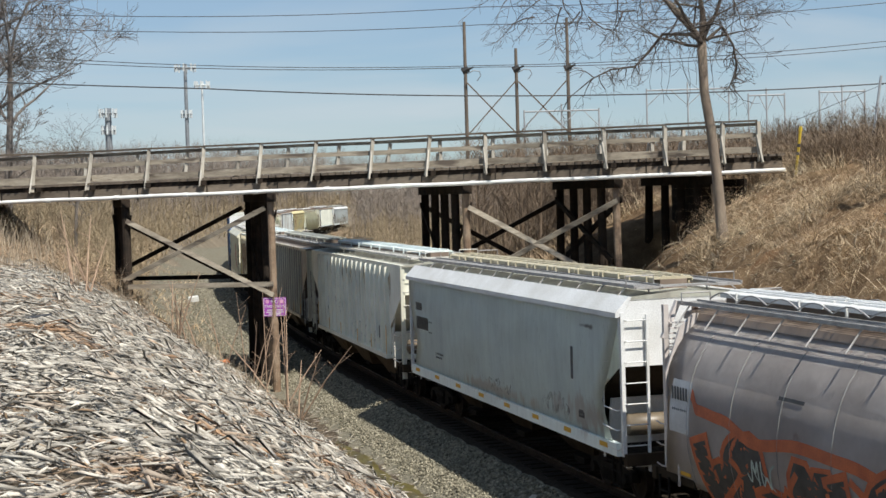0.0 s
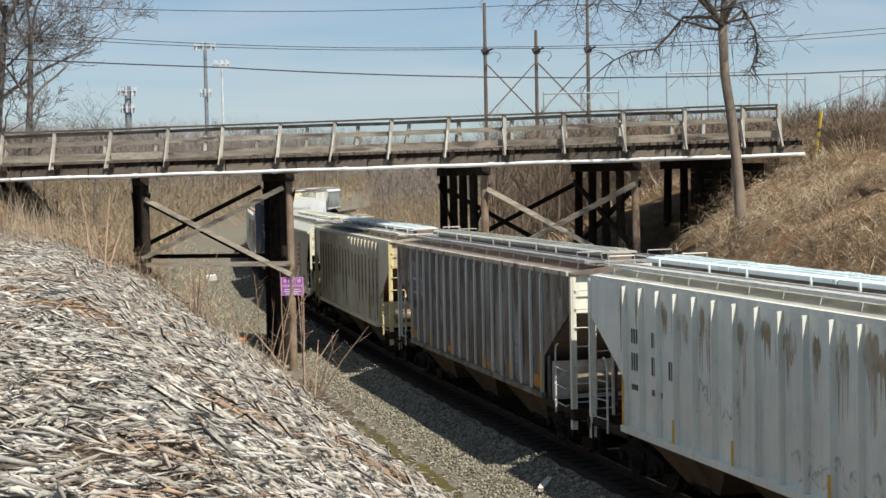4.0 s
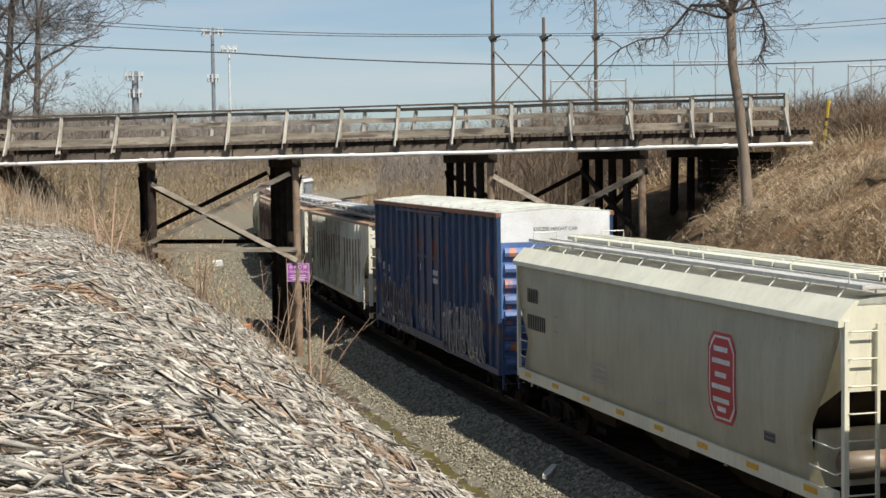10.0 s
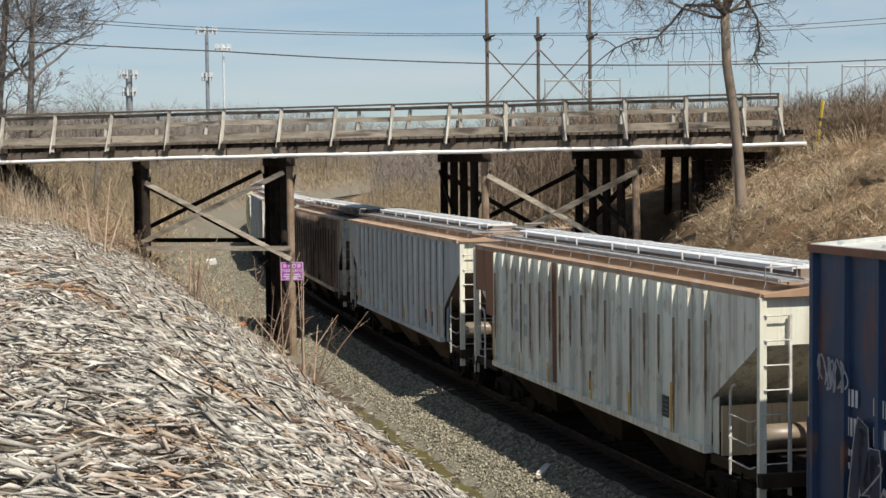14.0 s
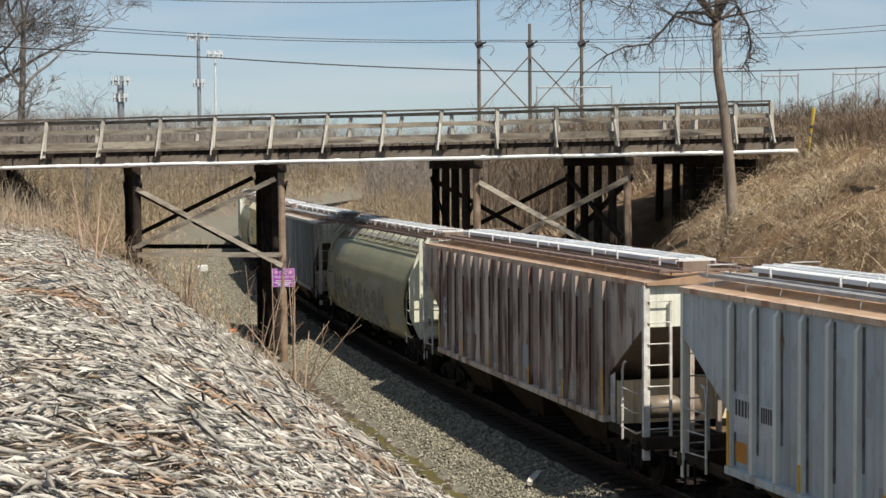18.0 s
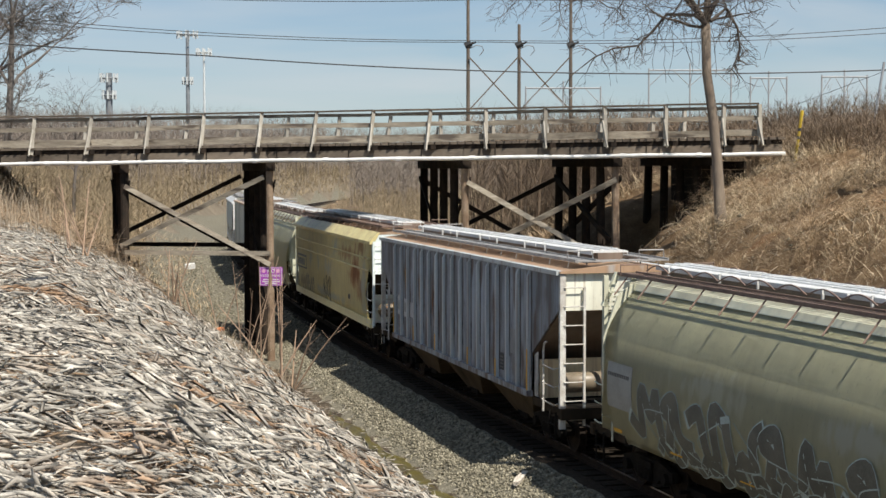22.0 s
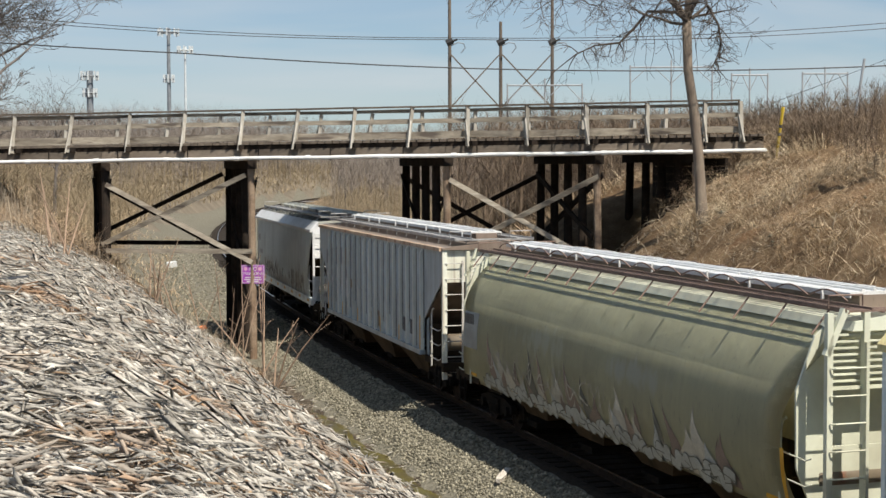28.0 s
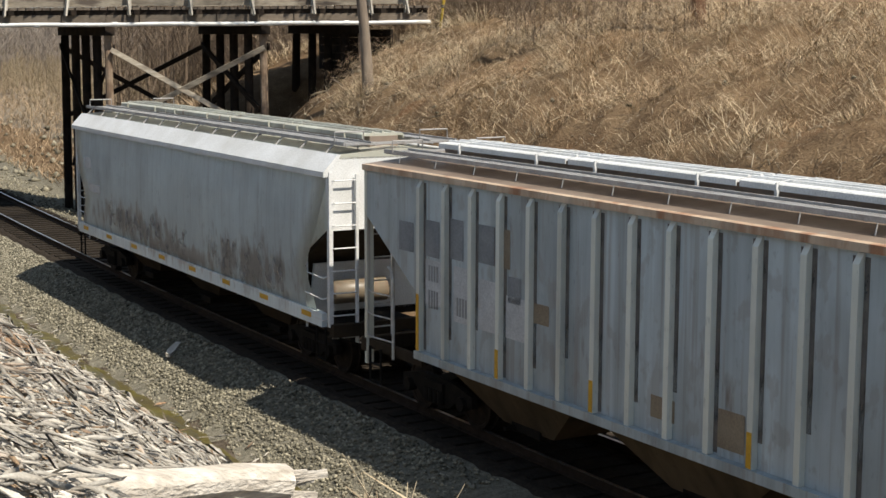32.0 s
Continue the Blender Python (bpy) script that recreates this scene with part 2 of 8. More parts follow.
M_TANSCRUB = surface("tan_scrub", (0.36, 0.285, 0.18), (0.25, 0.19, 0.12), 0.15, 0.95, bump=0, island=0.35)
M_GANTRY = surface("gantry_grey", (0.42, 0.43, 0.44), (0.33, 0.34, 0.35), 1, 0.6, 0.2, bump=0)
M_SHRUB = surface("crest_shrub", (0.13, 0.093, 0.064), (0.24, 0.175, 0.12), 0.3, 0.95, bump=0, island=0.4)
M_TOWER = surface("tower_grey", (0.27, 0.29, 0.31), (0.2, 0.215, 0.23), 1, 0.6, 0.2, bump=0)
M_TOWERWHITE = surface("tower_white", (0.66, 0.7, 0.7), (0.55, 0.58, 0.59), 1, 0.6, bump=0)
M_POLE = surface("utility_pole_wood", (0.17, 0.135, 0.105), (0.11, 0.088, 0.07), 2, 0.9, bump=0.4, fine=12, stretch=(2, 2, 0.2))
M_POLEBROWN = surface("new_pole_wood", (0.22, 0.115, 0.06), (0.15, 0.08, 0.045), 2, 0.85, bump=0.4, fine=12, stretch=(2, 2, 0.2))
M_CABLE = surface("black_cable", (0.015, 0.015, 0.016), (0.03, 0.03, 0.03), 2, 0.6, bump=0)
M_YELLOW = surface("yellow_marker", (0.6, 0.42, 0.03), (0.48, 0.32, 0.03), 3, 0.6, bump=0.05)
M_SIGN = surface("purple_sign", (0.36, 0.07, 0.42), (0.3, 0.055, 0.35), 5, 0.5, bump=0.02)
M_WHITE = surface("white_lettering", (0.78, 0.78, 0.76), (0.6, 0.6, 0.58), 3, 0.6, bump=0)
M_BLACK = surface("black_lettering", (0.03, 0.03, 0.032), (0.06, 0.06, 0.06), 3, 0.6, bump=0)
M_REFLECT = surface("yellow_reflector", (0.75, 0.42, 0.03), (0.6, 0.3, 0.02), 4, 0.5, bump=0)
M_LADDER = surface("ladder_paint", (0.7, 0.69, 0.64), (0.45, 0.41, 0.36), 4, 0.6, bump=0.05, rust=(0.2, 0.09, 0.05), rust_at=0.66)
M_HATCH = surface("pale_hatch", (0.77, 0.775, 0.77), (0.63, 0.625, 0.6), 1.2, 0.5, bump=0.06, rust=(0.34, 0.2, 0.12), rust_at=0.76)


# ---- mesh helpers ----
def part(name, bm, material, parent=None, label="", smooth=False):
    me = bpy.data.meshes.new(name)
    bm.to_mesh(me)
    bm.free()
    me.materials.append(material)
    if smooth:
        for p in me.polygons:
            p.use_smooth = True
    ob = new(name, me)
    if parent is not None:
        ob.parent = parent
    if label:
        ob["label"] = label
    return ob


def again(ob, m, parent=None):
    """Another object on the same mesh."""
    o = new(ob.name.split(".")[0], ob.data)
    o.parent = parent if parent is not None else ob.parent
    o.matrix_basis = m
    for key in ("label", "category", "group", "kind"):
        if key in ob:
            o[key] = ob[key]
    return o


def box(bm, x0, x1, y0, y1, z0, z1):
    v = [bm.verts.new((x, y, z)) for z in (z0, z1) for x, y in ((x0, y0), (x1, y0), (x1, y1), (x0, y1))]
    for f in ((3, 2, 1, 0), (4, 5, 6, 7), (0, 1, 5, 4), (1, 2, 6, 5), (2, 3, 7, 6), (3, 0, 4, 7)):
        bm.faces.new([v[i] for i in f])
    return bm


def slab(bm, pts, axis, lo, hi):
    """A polygon pushed through along an axis: 'x' takes (y, z), 'y' takes (x, z), 'z' takes (x, y)."""
    def at(a, b, c):
        return (c, a, b) if axis == "x" else (a, c, b) if axis == "y" else (a, b, c)
    va = [bm.verts.new(at(a, b, lo)) for a, b in pts]
    vb = [bm.verts.new(at(a, b, hi)) for a, b in pts]
    bm.faces.new(va)
    bm.faces.new(vb[::-1])
    k = len(pts)
    for i in range(k):
        bm.faces.new((va[i], vb[i], vb[(i + 1) % k], va[(i + 1) % k]))
    return bm


def beam(bm, p, q, w, h, up=(0, 0, 1)):
    """A squared timber from p to q, w wide and h deep."""
    p, q = Vector(p), Vector(q)
    d = (q - p).normalized()
    s = d.cross(Vector(up))
    s = s.normalized() if s.length > 1e-4 else Vector((1, 0, 0))
    u = s.cross(d)
    v = [bm.verts.new(c + s * (a * w / 2) + u * (b * h / 2)) for c in (p, q) for a, b in ((-1, -1), (1, -1), (1, 1), (-1, 1))]
    for f in ((0, 1, 2, 3), (7, 6, 5, 4), (0, 4, 5, 1), (1, 5, 6, 2), (2, 6, 7, 3), (3, 7, 4, 0)):
        bm.faces.new([v[i] for i in f])
    return bm


def tube(bm, pts, radii, sides=8, caps=True):
    pts = [Vector(p) for p in pts]
    if not hasattr(radii, "__len__"):
        radii = [radii] * len(pts)
    rings = []
    ref = None
    for i, p in enumerate(pts):
        d = (pts[min(i + 1, len(pts) - 1)] - pts[max(i - 1, 0)]).normalized()
        if ref is None:
            ref = d.orthogonal().normalized()
        ref = (ref - d * ref.dot(d)).normalized()
        o = d.cross(ref)
        rings.append([bm.verts.new(p + (ref * math.cos(a) + o * math.sin(a)) * radii[i]) for a in (2 * math.pi * k / sides for k in range(sides))])
    for a, b in zip(rings, rings[1:]):
        for k in range(sides):
            bm.faces.new((a[k], a[(k + 1) % sides], b[(k + 1) % sides], b[k]))
    if caps and sides > 2:
        bm.faces.new(rings[0][::-1])
        bm.faces.new(rings[-1])
    return bm


def fresh():
    return bmesh.new()


def empty(name, m=None):
    ob = new(name)
    ob.empty_display_size = 0.3
    if m is not None:
        ob.matrix_basis = m
    return ob


def cloud(name, verts, faces, material, label, category):
    """Joined loose pieces (blades, chips, stones) as one object of kind stuff; faces all have the same number of corners."""
    me = bpy.data.meshes.new(name)
    k = faces.shape[1]
    me.vertices.add(len(verts))
    me.vertices.foreach_set("co", np.ascontiguousarray(verts, dtype=np.float32).ravel())
    me.loops.add(faces.size)
    me.loops.foreach_set("vertex_index", np.ascontiguousarray(faces, dtype=np.int32).ravel())
    me.polygons.add(len(faces))
    me.polygons.foreach_set("loop_start", np.arange(0, faces.size, k, dtype=np.int32))
    me.polygons.foreach_set("loop_total", np.full(len(faces), k, dtype=np.int32))
    me.update(calc_edges=True)
    me.materials.append(material)
    return tagged(new(name, me), label, category, kind="stuff")


rng = np.random.default_rng(7)

# ---- the line of the track: one arc, its centre to the east ----
XC, Y0, R = 679.46, 220.0, 700.0


def track_at(s, off=0.0, z=0.0):
    """The point s metres along the arc (towards the camera), off metres to its outer side."""
    a = s / R
    return Vector((XC - (R + off) * math.cos(a), Y0 - (R + off) * math.sin(a), z))


def offset_of(x, y):
    return np.hypot(x - XC, y - Y0) - R


def smooth01(v, a, b):
    t = np.clip((v - a) / (b - a), 0, 1)
    return t * t * (3 - 2 * t)


def waves(x, y, sc, seed=0.0):
    """A cheap soft bumpiness."""
    return (np.sin(x * sc + 1.3 + seed) * np.cos(y * sc * 1.17 + 0.4 * seed) + 0.6 * np.sin(x * sc * 2.3 + y * sc * 1.9 + seed)
            + 0.35 * np.cos(x * sc * 4.1 - y * sc * 3.7 + 2 * seed)) / 1.95


def height(x, y):
    x, y = np.asarray(x, float), np.asarray(y, float)
    o = offset_of(x, y)
    near_l = np.interp(o, [0, 1.7, 3.05, 3.5, 4.2, 4.65, 6.2, 8.35, 10.2, 12.5, 16, 40, 200], [-0.21, -0.24, -0.74, -0.98, -0.98, -0.7, 0.6, 2.05, 3.25, 4.35, 4.7, 4.9, 6])
    far_l = np.interp(o, [0, 1.7, 3.4, 6.5, 9.5, 14, 25, 60, 200], [-0.21, -0.24, -0.65, -0.6, 2.2, 4.4, 5.2, 6, 7])
    near_r = np.interp(-o, [0, 1.7, 3.4, 4.6, 6.3, 9.6, 13.5, 18, 30, 80, 300], [-0.21, -0.24, -0.65, -0.7, 1.0, 4.4, 6.5, 7.6, 8.3, 9.6, 14])
    far_r = np.interp(-o, [0, 1.7, 3.4, 5, 8, 14, 26, 60, 150, 400], [-0.21, -0.24, -0.6, -0.5, 0.9, 1.6, 2.2, 3.6, 7, 14])
    left = near_l + (far_l - near_l) * smooth01(y, 60, 74)
    right = near_r + (far_r - near_r) * smooth01(y, 63, 82)
    z = np.where(o > 0, left, right)
    rough = smooth01(np.abs(o), 4.4, 8)
    calm = np.where((o > 0) & (y < 58), 0.3, 1.0)
    z = z + rough * calm * (0.16 * waves(x, y, 0.9) + 0.1 * waves(x, y, 2.3, 2.0)) + smooth01(np.abs(o), 10, 40) * 0.5 * waves(x, y, 0.11, 1.0)
    z = z + smooth01(o, 4.5, 5.5) * (1 - smooth01(y, 54, 58)) * (0.06 * waves(x, y, 2.9, 5.0) + 0.035 * waves(x, y, 5.3, 8.0))
    z = z + (smooth01(-o, 6.5, 11) - smooth01(-o, 40, 60)) * (1 - smooth01(y, 60, 66)) * (0.22 * waves(x, y, 0.62, 7.0) + 0.16 * waves(x, y, 1.45, 3.0))
    # hollow washed out under the deck by the east bents
    z = z - 2.6 * np.exp(-((x - 9.2) / 2.3) ** 2 - ((y - 60.3) / 3.0) ** 2)
    # road level at both ends of the bridge
    road = smooth01(y - (58.7 - 0.1726 * (x + 6.0)), -2.5, 0.5) * (1 - smooth01(y - (58.7 - 0.1726 * (x + 6.0)), 7, 12))
    z = z + road * (smooth01(x, 12.5, 15.8) * np.maximum(0, 7.0 - z) + smooth01(-x, 15.5, 19) * np.maximum(0, 6.7 - z))
    return z


# ---- ground ----
def lines(lo, a, b, hi, step, grow=1.16):
    mid = list(np.arange(a, b + 1e-6, step))
    out, d, v = [], step, b
    while v < hi:
        d *= grow
        v += d
        out.append(v)
    pre, d, v = [], step, a
    while v > lo:
        d *= grow
        v -= d
        pre.append(v)
    return np.array(pre[::-1] + mid + out)


def build_ground():
    xs = lines(-2600, -16, 22, 2600, 0.4, 1.13)
    ys = lines(-900, 3, 84, 4200, 0.5, 1.09)
    gx, gy = np.meshgrid(xs, ys)
    gz = height(gx, gy)
    w = len(xs)
    i = np.arange(len(ys) - 1)[:, None] * w + np.arange(w - 1)[None, :]
    faces = np.stack([i, i + 1, i + w + 1, i + w], -1).reshape(-1, 4)
    ob = cloud("ground", np.stack([gx, gy, gz], -1).reshape(-1, 3), faces, M_SOIL, "brown soil and dry grass of a railway cutting", "ground")
    ob["kind"] = "structure"
    me = ob.data
    for m in (M_BALLAST, M_MULCH, M_FIELD):
        me.materials.append(m)
    cx = ((gx[:-1, :-1] + gx[1:, 1:]) / 2).ravel()
    cy = ((gy[:-1, :-1] + gy[1:, 1:]) / 2).ravel()
    o = offset_of(cx, cy)
    idx = np.zeros(len(faces), np.int32)
    idx[np.abs(o) < 3.6] = 1
    idx[(o > 3.4) & (o < 7.5) & (cy > 57)] = 1
    idx[(o < -3.4) & (o > -5.2) & (cy > 66)] = 1
    idx[(o >= 3.6) & (o < 45) & (cy < 57)] = 2
    idx[(np.abs(o) > 7.5) & (cy > 72)] = 3
    idx[(np.abs(o) > 60) | (cy > 150) & (np.abs(o) > 12)] = 3
    me.polygons.foreach_set("material_index", idx)
    me.polygons.foreach_set("use_smooth", np.ones(len(faces), bool))


def sweep(name, profile, s0, s1, step, material, closed=True):
    """A cross-section (off, z) carried along the track."""
    n = int((s1 - s0) / step) + 1
    bm = fresh()
    rings = [[bm.verts.new(track_at(s0 + (s1 - s0) * i / (n - 1), o, z)) for o, z in profile] for i in range(n)]
    k = len(profile)
    for a, b in zip(rings, rings[1:]):
        for j in range(k if closed else k - 1):
            bm.faces.new((a[j], b[j], b[(j + 1) % k], a[(j + 1) % k]))
    return bm


def build_track():
    track = tagged(empty("railway_track"), "single railway track on timber ties in grey ballast", "track", kind="structure")
    for side in (-1, 1):
        c = side * 0.7525
        prof = [(c - 0.07, -0.16), (c + 0.07, -0.16), (c + 0.07, -0.145), (c + 0.012, -0.125), (c + 0.012, -0.04), (c + 0.036, -0.03), (c + 0.036, -0.002),
                (c - 0.036, -0.002), (c - 0.036, -0.03), (c - 0.012, -0.04), (c - 0.012, -0.125), (c - 0.07, -0.145)]
        part("rail", sweep("rail", prof, -330, 500, 3.0, None), M_RAIL, track, "rusty steel rail")
        part("rail_head", sweep("rail_head", [(c - 0.03, -0.0018), (c + 0.03, -0.0018), (c + 0.03, 0.002), (c - 0.03, 0.002)], -330, 500, 3.0, None), M_RAILTOP, track, "polished top of the rail")
    # dark strip that paints the shade under the train
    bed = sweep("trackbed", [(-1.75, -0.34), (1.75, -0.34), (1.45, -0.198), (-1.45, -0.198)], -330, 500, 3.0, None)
    part("trackbed", bed, M_TRACKBED, track, "dark ballast between the ties, the train's shade in its colour")
    bm = fresh()
    box(bm, -0.115, 0.115, -1.3, 1.3, -0.19, 0)
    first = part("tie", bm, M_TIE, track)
    first.matrix_basis = pose(*track_at(150, 0, -0.165), 0, 0, math.degrees(150 / R) - 90)
    for i in range(1, 190):
        s = 112 + i * 0.56 + random.uniform(-0.03, 0.03)
        again(first, pose(*track_at(s, random.uniform(-0.04, 0.04), -0.165), 0, 0, math.degrees(s / R) - 90 + random.uniform(-1, 1)))
    # moss-lined wet ditch
    bm = fresh()
    prev = None
    for i in range(150):
        s = 150 + i * 0.55
        w = 0.33 + 0.12 * math.sin(s * 0.9) + 0.06 * math.sin(s * 2.7) + 0.04 * math.sin(s * 6.1)
        c = 3.85 + 0.09 * math.sin(s * 1.3) + 0.05 * math.sin(s * 3.9)
        far = track_at(s, c, 0)[1]
        if far > 47:
            continue
        w *= min(1.0, 0.25 + (47 - far) / 9)
        row = [bm.verts.new(track_at(s, c - w, -0.975)), bm.verts.new(track_at(s, c, -0.91)), bm.verts.new(track_at(s, c + w, -0.975))]
        if prev:
            bm.faces.new((prev[0], row[0], row[1], prev[1]))
            bm.faces.new((prev[1], row[1], row[2], prev[2]))
        prev = row
    ditch = part("ditch", bm, M_DITCH)
    tagged(ditch, "narrow mossy drainage ditch beside the ballast", "ditch", kind="structure")


build_ground()
build_track()


# ---- timber trestle bridge ----
BP, BU, BW = Vector((-6.97, 61.97, 0)), Vector((0.985, -0.17, 0)).normalized(), Vector((-0.24, 0.97, 0)).normalized()


def bridge_at(u, w, z):
    p = BP + BU * u + BW * w + Vector((0, 0, z + 0.011 * u))
    return EYE + (p - EYE) * 0.962


def ground_z(p):
    return float(height(p.x, p.y))


def build_bridge():
    br = tagged(empty("trestle_bridge"), "weathered timber trestle road bridge over the railway", "bridge", kind="structure")
    posts = [-20.5, -18.2, -15.8, -13.5, -11.17, -8.9, -6.46, -4.03, -1.73, 0.66, 2.91, 5.2, 7.48, 9.66, 11.98, 14.26, 16.6, 18.78, 20.1]
    depth = 7.0
    jit = random.Random(3)
    for w, out in ((0.0, -1), (depth, 1)):
        for k, u in enumerate(posts):
            lean = jit.uniform(-0.05, 0.05) + (0.2 if u < 8 else 0.0)
            bm = fresh()
            beam(bm, bridge_at(u - lean, w + out * 0.05, 7.1), bridge_at(u, w, 8.62), 0.13, 0.15, BW)
            part("railing_post", bm, M_POST, br)
            bm = fresh()
            beam(bm, bridge_at(u - 0.12 - lean, w + out * 0.55, 7.06), bridge_at(u - 0.1, w + out * 0.09, 8.1), 0.06, 0.12, BW)
            part("post_brace", bm, M_POST, br)
            if k + 1 < len(posts):
                v = posts[k + 1]
                near = ((8.5, 0.12, 0.05, "railing_board"), (8.1, 0.16, 0.05, "railing_board"), (7.56, 0.23, 0.1, "kerb_beam"))
                for z, h, t, nm in near if out < 0 else ((8.28, 0.12, 0.05, "railing_board"), (7.62, 0.23, 0.1, "kerb_beam")):
                    if nm == "railing_board" and jit.random() < 0.04:
                        continue
                    bm = fresh()
                    d0, d1 = jit.uniform(-0.025, 0.025), jit.uniform(-0.025, 0.025)
                    beam(bm, bridge_at(u + 0.004, w - out * 0.1, z + d0), bridge_at(v - 0.004, w - out * 0.1, z + d1), t, h)
                    part(nm, bm, M_TIMBER, br)
                bm = fresh()
                beam(bm, bridge_at(u + 0.003, w - out * 0.03, 8.66 + jit.uniform(-0.012, 0.012)), bridge_at(v - 0.003, w - out * 0.03, 8.66 + jit.uniform(-0.012, 0.012)), 0.26, 0.06)
                part("railing_cap", bm, M_CAP, br)
    # deck planks, ties that stick out, fascia and stringers
    u = -20.6
    while u < 20.9:
        bm = fresh()
        n = 0.29
        beam(bm, bridge_at(u, -0.12 + jit.uniform(-0.05, 0.05), 7.33), bridge_at(u, depth + 0.12, 7.33), n, 0.09)
        part("deck_plank", bm, M_CAP, br)
        u += 0.305
    u = -20.4
    while u < 20.8:
        bm = fresh()
        far_out = min(abs(u - p) for p in posts) < 0.3
        beam(bm, bridge_at(u, (-0.6 + jit.uniform(-0.05, 0.05)) if far_out else 0.2, 7.19), bridge_at(u, depth + 0.5, 7.19), 0.2, 0.18)
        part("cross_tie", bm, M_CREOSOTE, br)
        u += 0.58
    # inner stringers take near-black timber, the shade under the deck in their colour
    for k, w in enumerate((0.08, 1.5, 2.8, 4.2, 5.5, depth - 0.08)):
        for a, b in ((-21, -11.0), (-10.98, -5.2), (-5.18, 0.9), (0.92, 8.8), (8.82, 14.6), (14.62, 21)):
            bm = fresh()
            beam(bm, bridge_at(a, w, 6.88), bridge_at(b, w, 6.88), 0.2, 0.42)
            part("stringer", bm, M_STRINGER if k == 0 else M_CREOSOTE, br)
    # near-black strip added as the shadow line below the kerb
    for a, b in ((-21, -9.4), (-9.39, -1.6), (-1.59, 6.1), (6.11, 13.2), (13.21, 21)):
        part("nailer", beam(fresh(), bridge_at(a, 0.07, 7.195), bridge_at(b, 0.07, 7.195), 0.16, 0.17), M_CREOSOTE, br)
    # pipe along the near edge with its collars
    bm = fresh()
    tube(bm, [bridge_at(v, -0.42, 6.74 + 0.012 * math.sin(v * 1.3)) for v in np.linspace(-20.5, 20.9, 40)], 0.075, 8)
    pipe = part("utility_pipe", bm, M_PIPE, br, "white pipe hung along the edge of the deck", smooth=True)
    for v in np.arange(-20, 20.5, 2.9):
        bm = fresh()
        tube(bm, [bridge_at(v - 0.1, -0.42, 6.74), bridge_at(v + 0.1, -0.42, 6.74)], 0.092, 8)
        part("pipe_collar", bm, M_PIPE, br)
        bm = fresh()
        beam(bm, bridge_at(v + 0.9, -0.42, 6.6), bridge_at(v + 0.9, -0.42, 7.12), 0.04, 0.05)
        part("pipe_hanger", bm, M_STEEL_DARK, br)
    # bents
    for u in (-10.9, -5.1, 0.98, 8.87, 14.73, 18.5):
        bm = fresh()
        beam(bm, bridge_at(u, -0.15, 6.5), bridge_at(u, depth + 0.2, 6.5), 0.34, 0.34)
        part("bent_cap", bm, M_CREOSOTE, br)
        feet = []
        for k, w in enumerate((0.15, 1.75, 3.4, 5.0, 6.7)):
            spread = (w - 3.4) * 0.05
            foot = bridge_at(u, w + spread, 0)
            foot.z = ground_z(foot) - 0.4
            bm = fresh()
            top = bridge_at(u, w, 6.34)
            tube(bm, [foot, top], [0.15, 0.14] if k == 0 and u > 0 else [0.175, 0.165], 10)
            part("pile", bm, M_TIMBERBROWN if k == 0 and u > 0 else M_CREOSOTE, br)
            feet.append(foot)
        lo = max(max(f.z for f in feet) + 0.8, 1.0)
        if lo < 5:
            for sgn in (-1, 1):
                bm = fresh()
                a, b = (0.1, 6.7) if sgn < 0 else (6.7, 0.1)
                beam(bm, bridge_at(u + sgn * 0.2, a, lo), bridge_at(u + sgn * 0.2, b, 5.9), 0.24, 0.08, BU)
                part("sway_brace", bm, M_CREOSOTE, br)
    # sunlit near braces pale, far copies dark: the bridge's shade is in the material
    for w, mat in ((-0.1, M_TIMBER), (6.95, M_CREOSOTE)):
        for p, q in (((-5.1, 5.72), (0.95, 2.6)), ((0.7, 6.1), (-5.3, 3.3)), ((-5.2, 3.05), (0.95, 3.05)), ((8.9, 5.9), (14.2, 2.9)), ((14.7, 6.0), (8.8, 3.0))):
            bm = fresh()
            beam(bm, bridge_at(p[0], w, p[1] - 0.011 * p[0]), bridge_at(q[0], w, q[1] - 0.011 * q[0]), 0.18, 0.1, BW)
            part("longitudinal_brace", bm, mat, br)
    # earth-retaining planks at the ends
    for u in (-11.3, 19.6):
        for z in np.arange(4.4, 6.4, 0.32):
            bm = fresh()
            beam(bm, bridge_at(u, 0.0, z), bridge_at(u, depth, z), 0.1, 0.3)
            part("bulkhead_plank", bm, M_CREOSOTE, br)


build_bridge()


def letters(txt, size, material, parent, m, depth=0.002):
    cu = bpy.data.curves.new("lettering", "FONT")
    cu.body, cu.size, cu.extrude, cu.align_x, cu.align_y = txt, size, depth, "CENTER", "CENTER"
    tmp = bpy.data.objects.new("lettering_curve", cu)
    me = bpy.data.meshes.new_from_object(tmp)
    bpy.data.objects.remove(tmp)
    me.materials.clear()
    me.materials.append(material)
    ob = new("lettering", me)
    ob.parent = parent
    ob.matrix_basis = m
    return ob


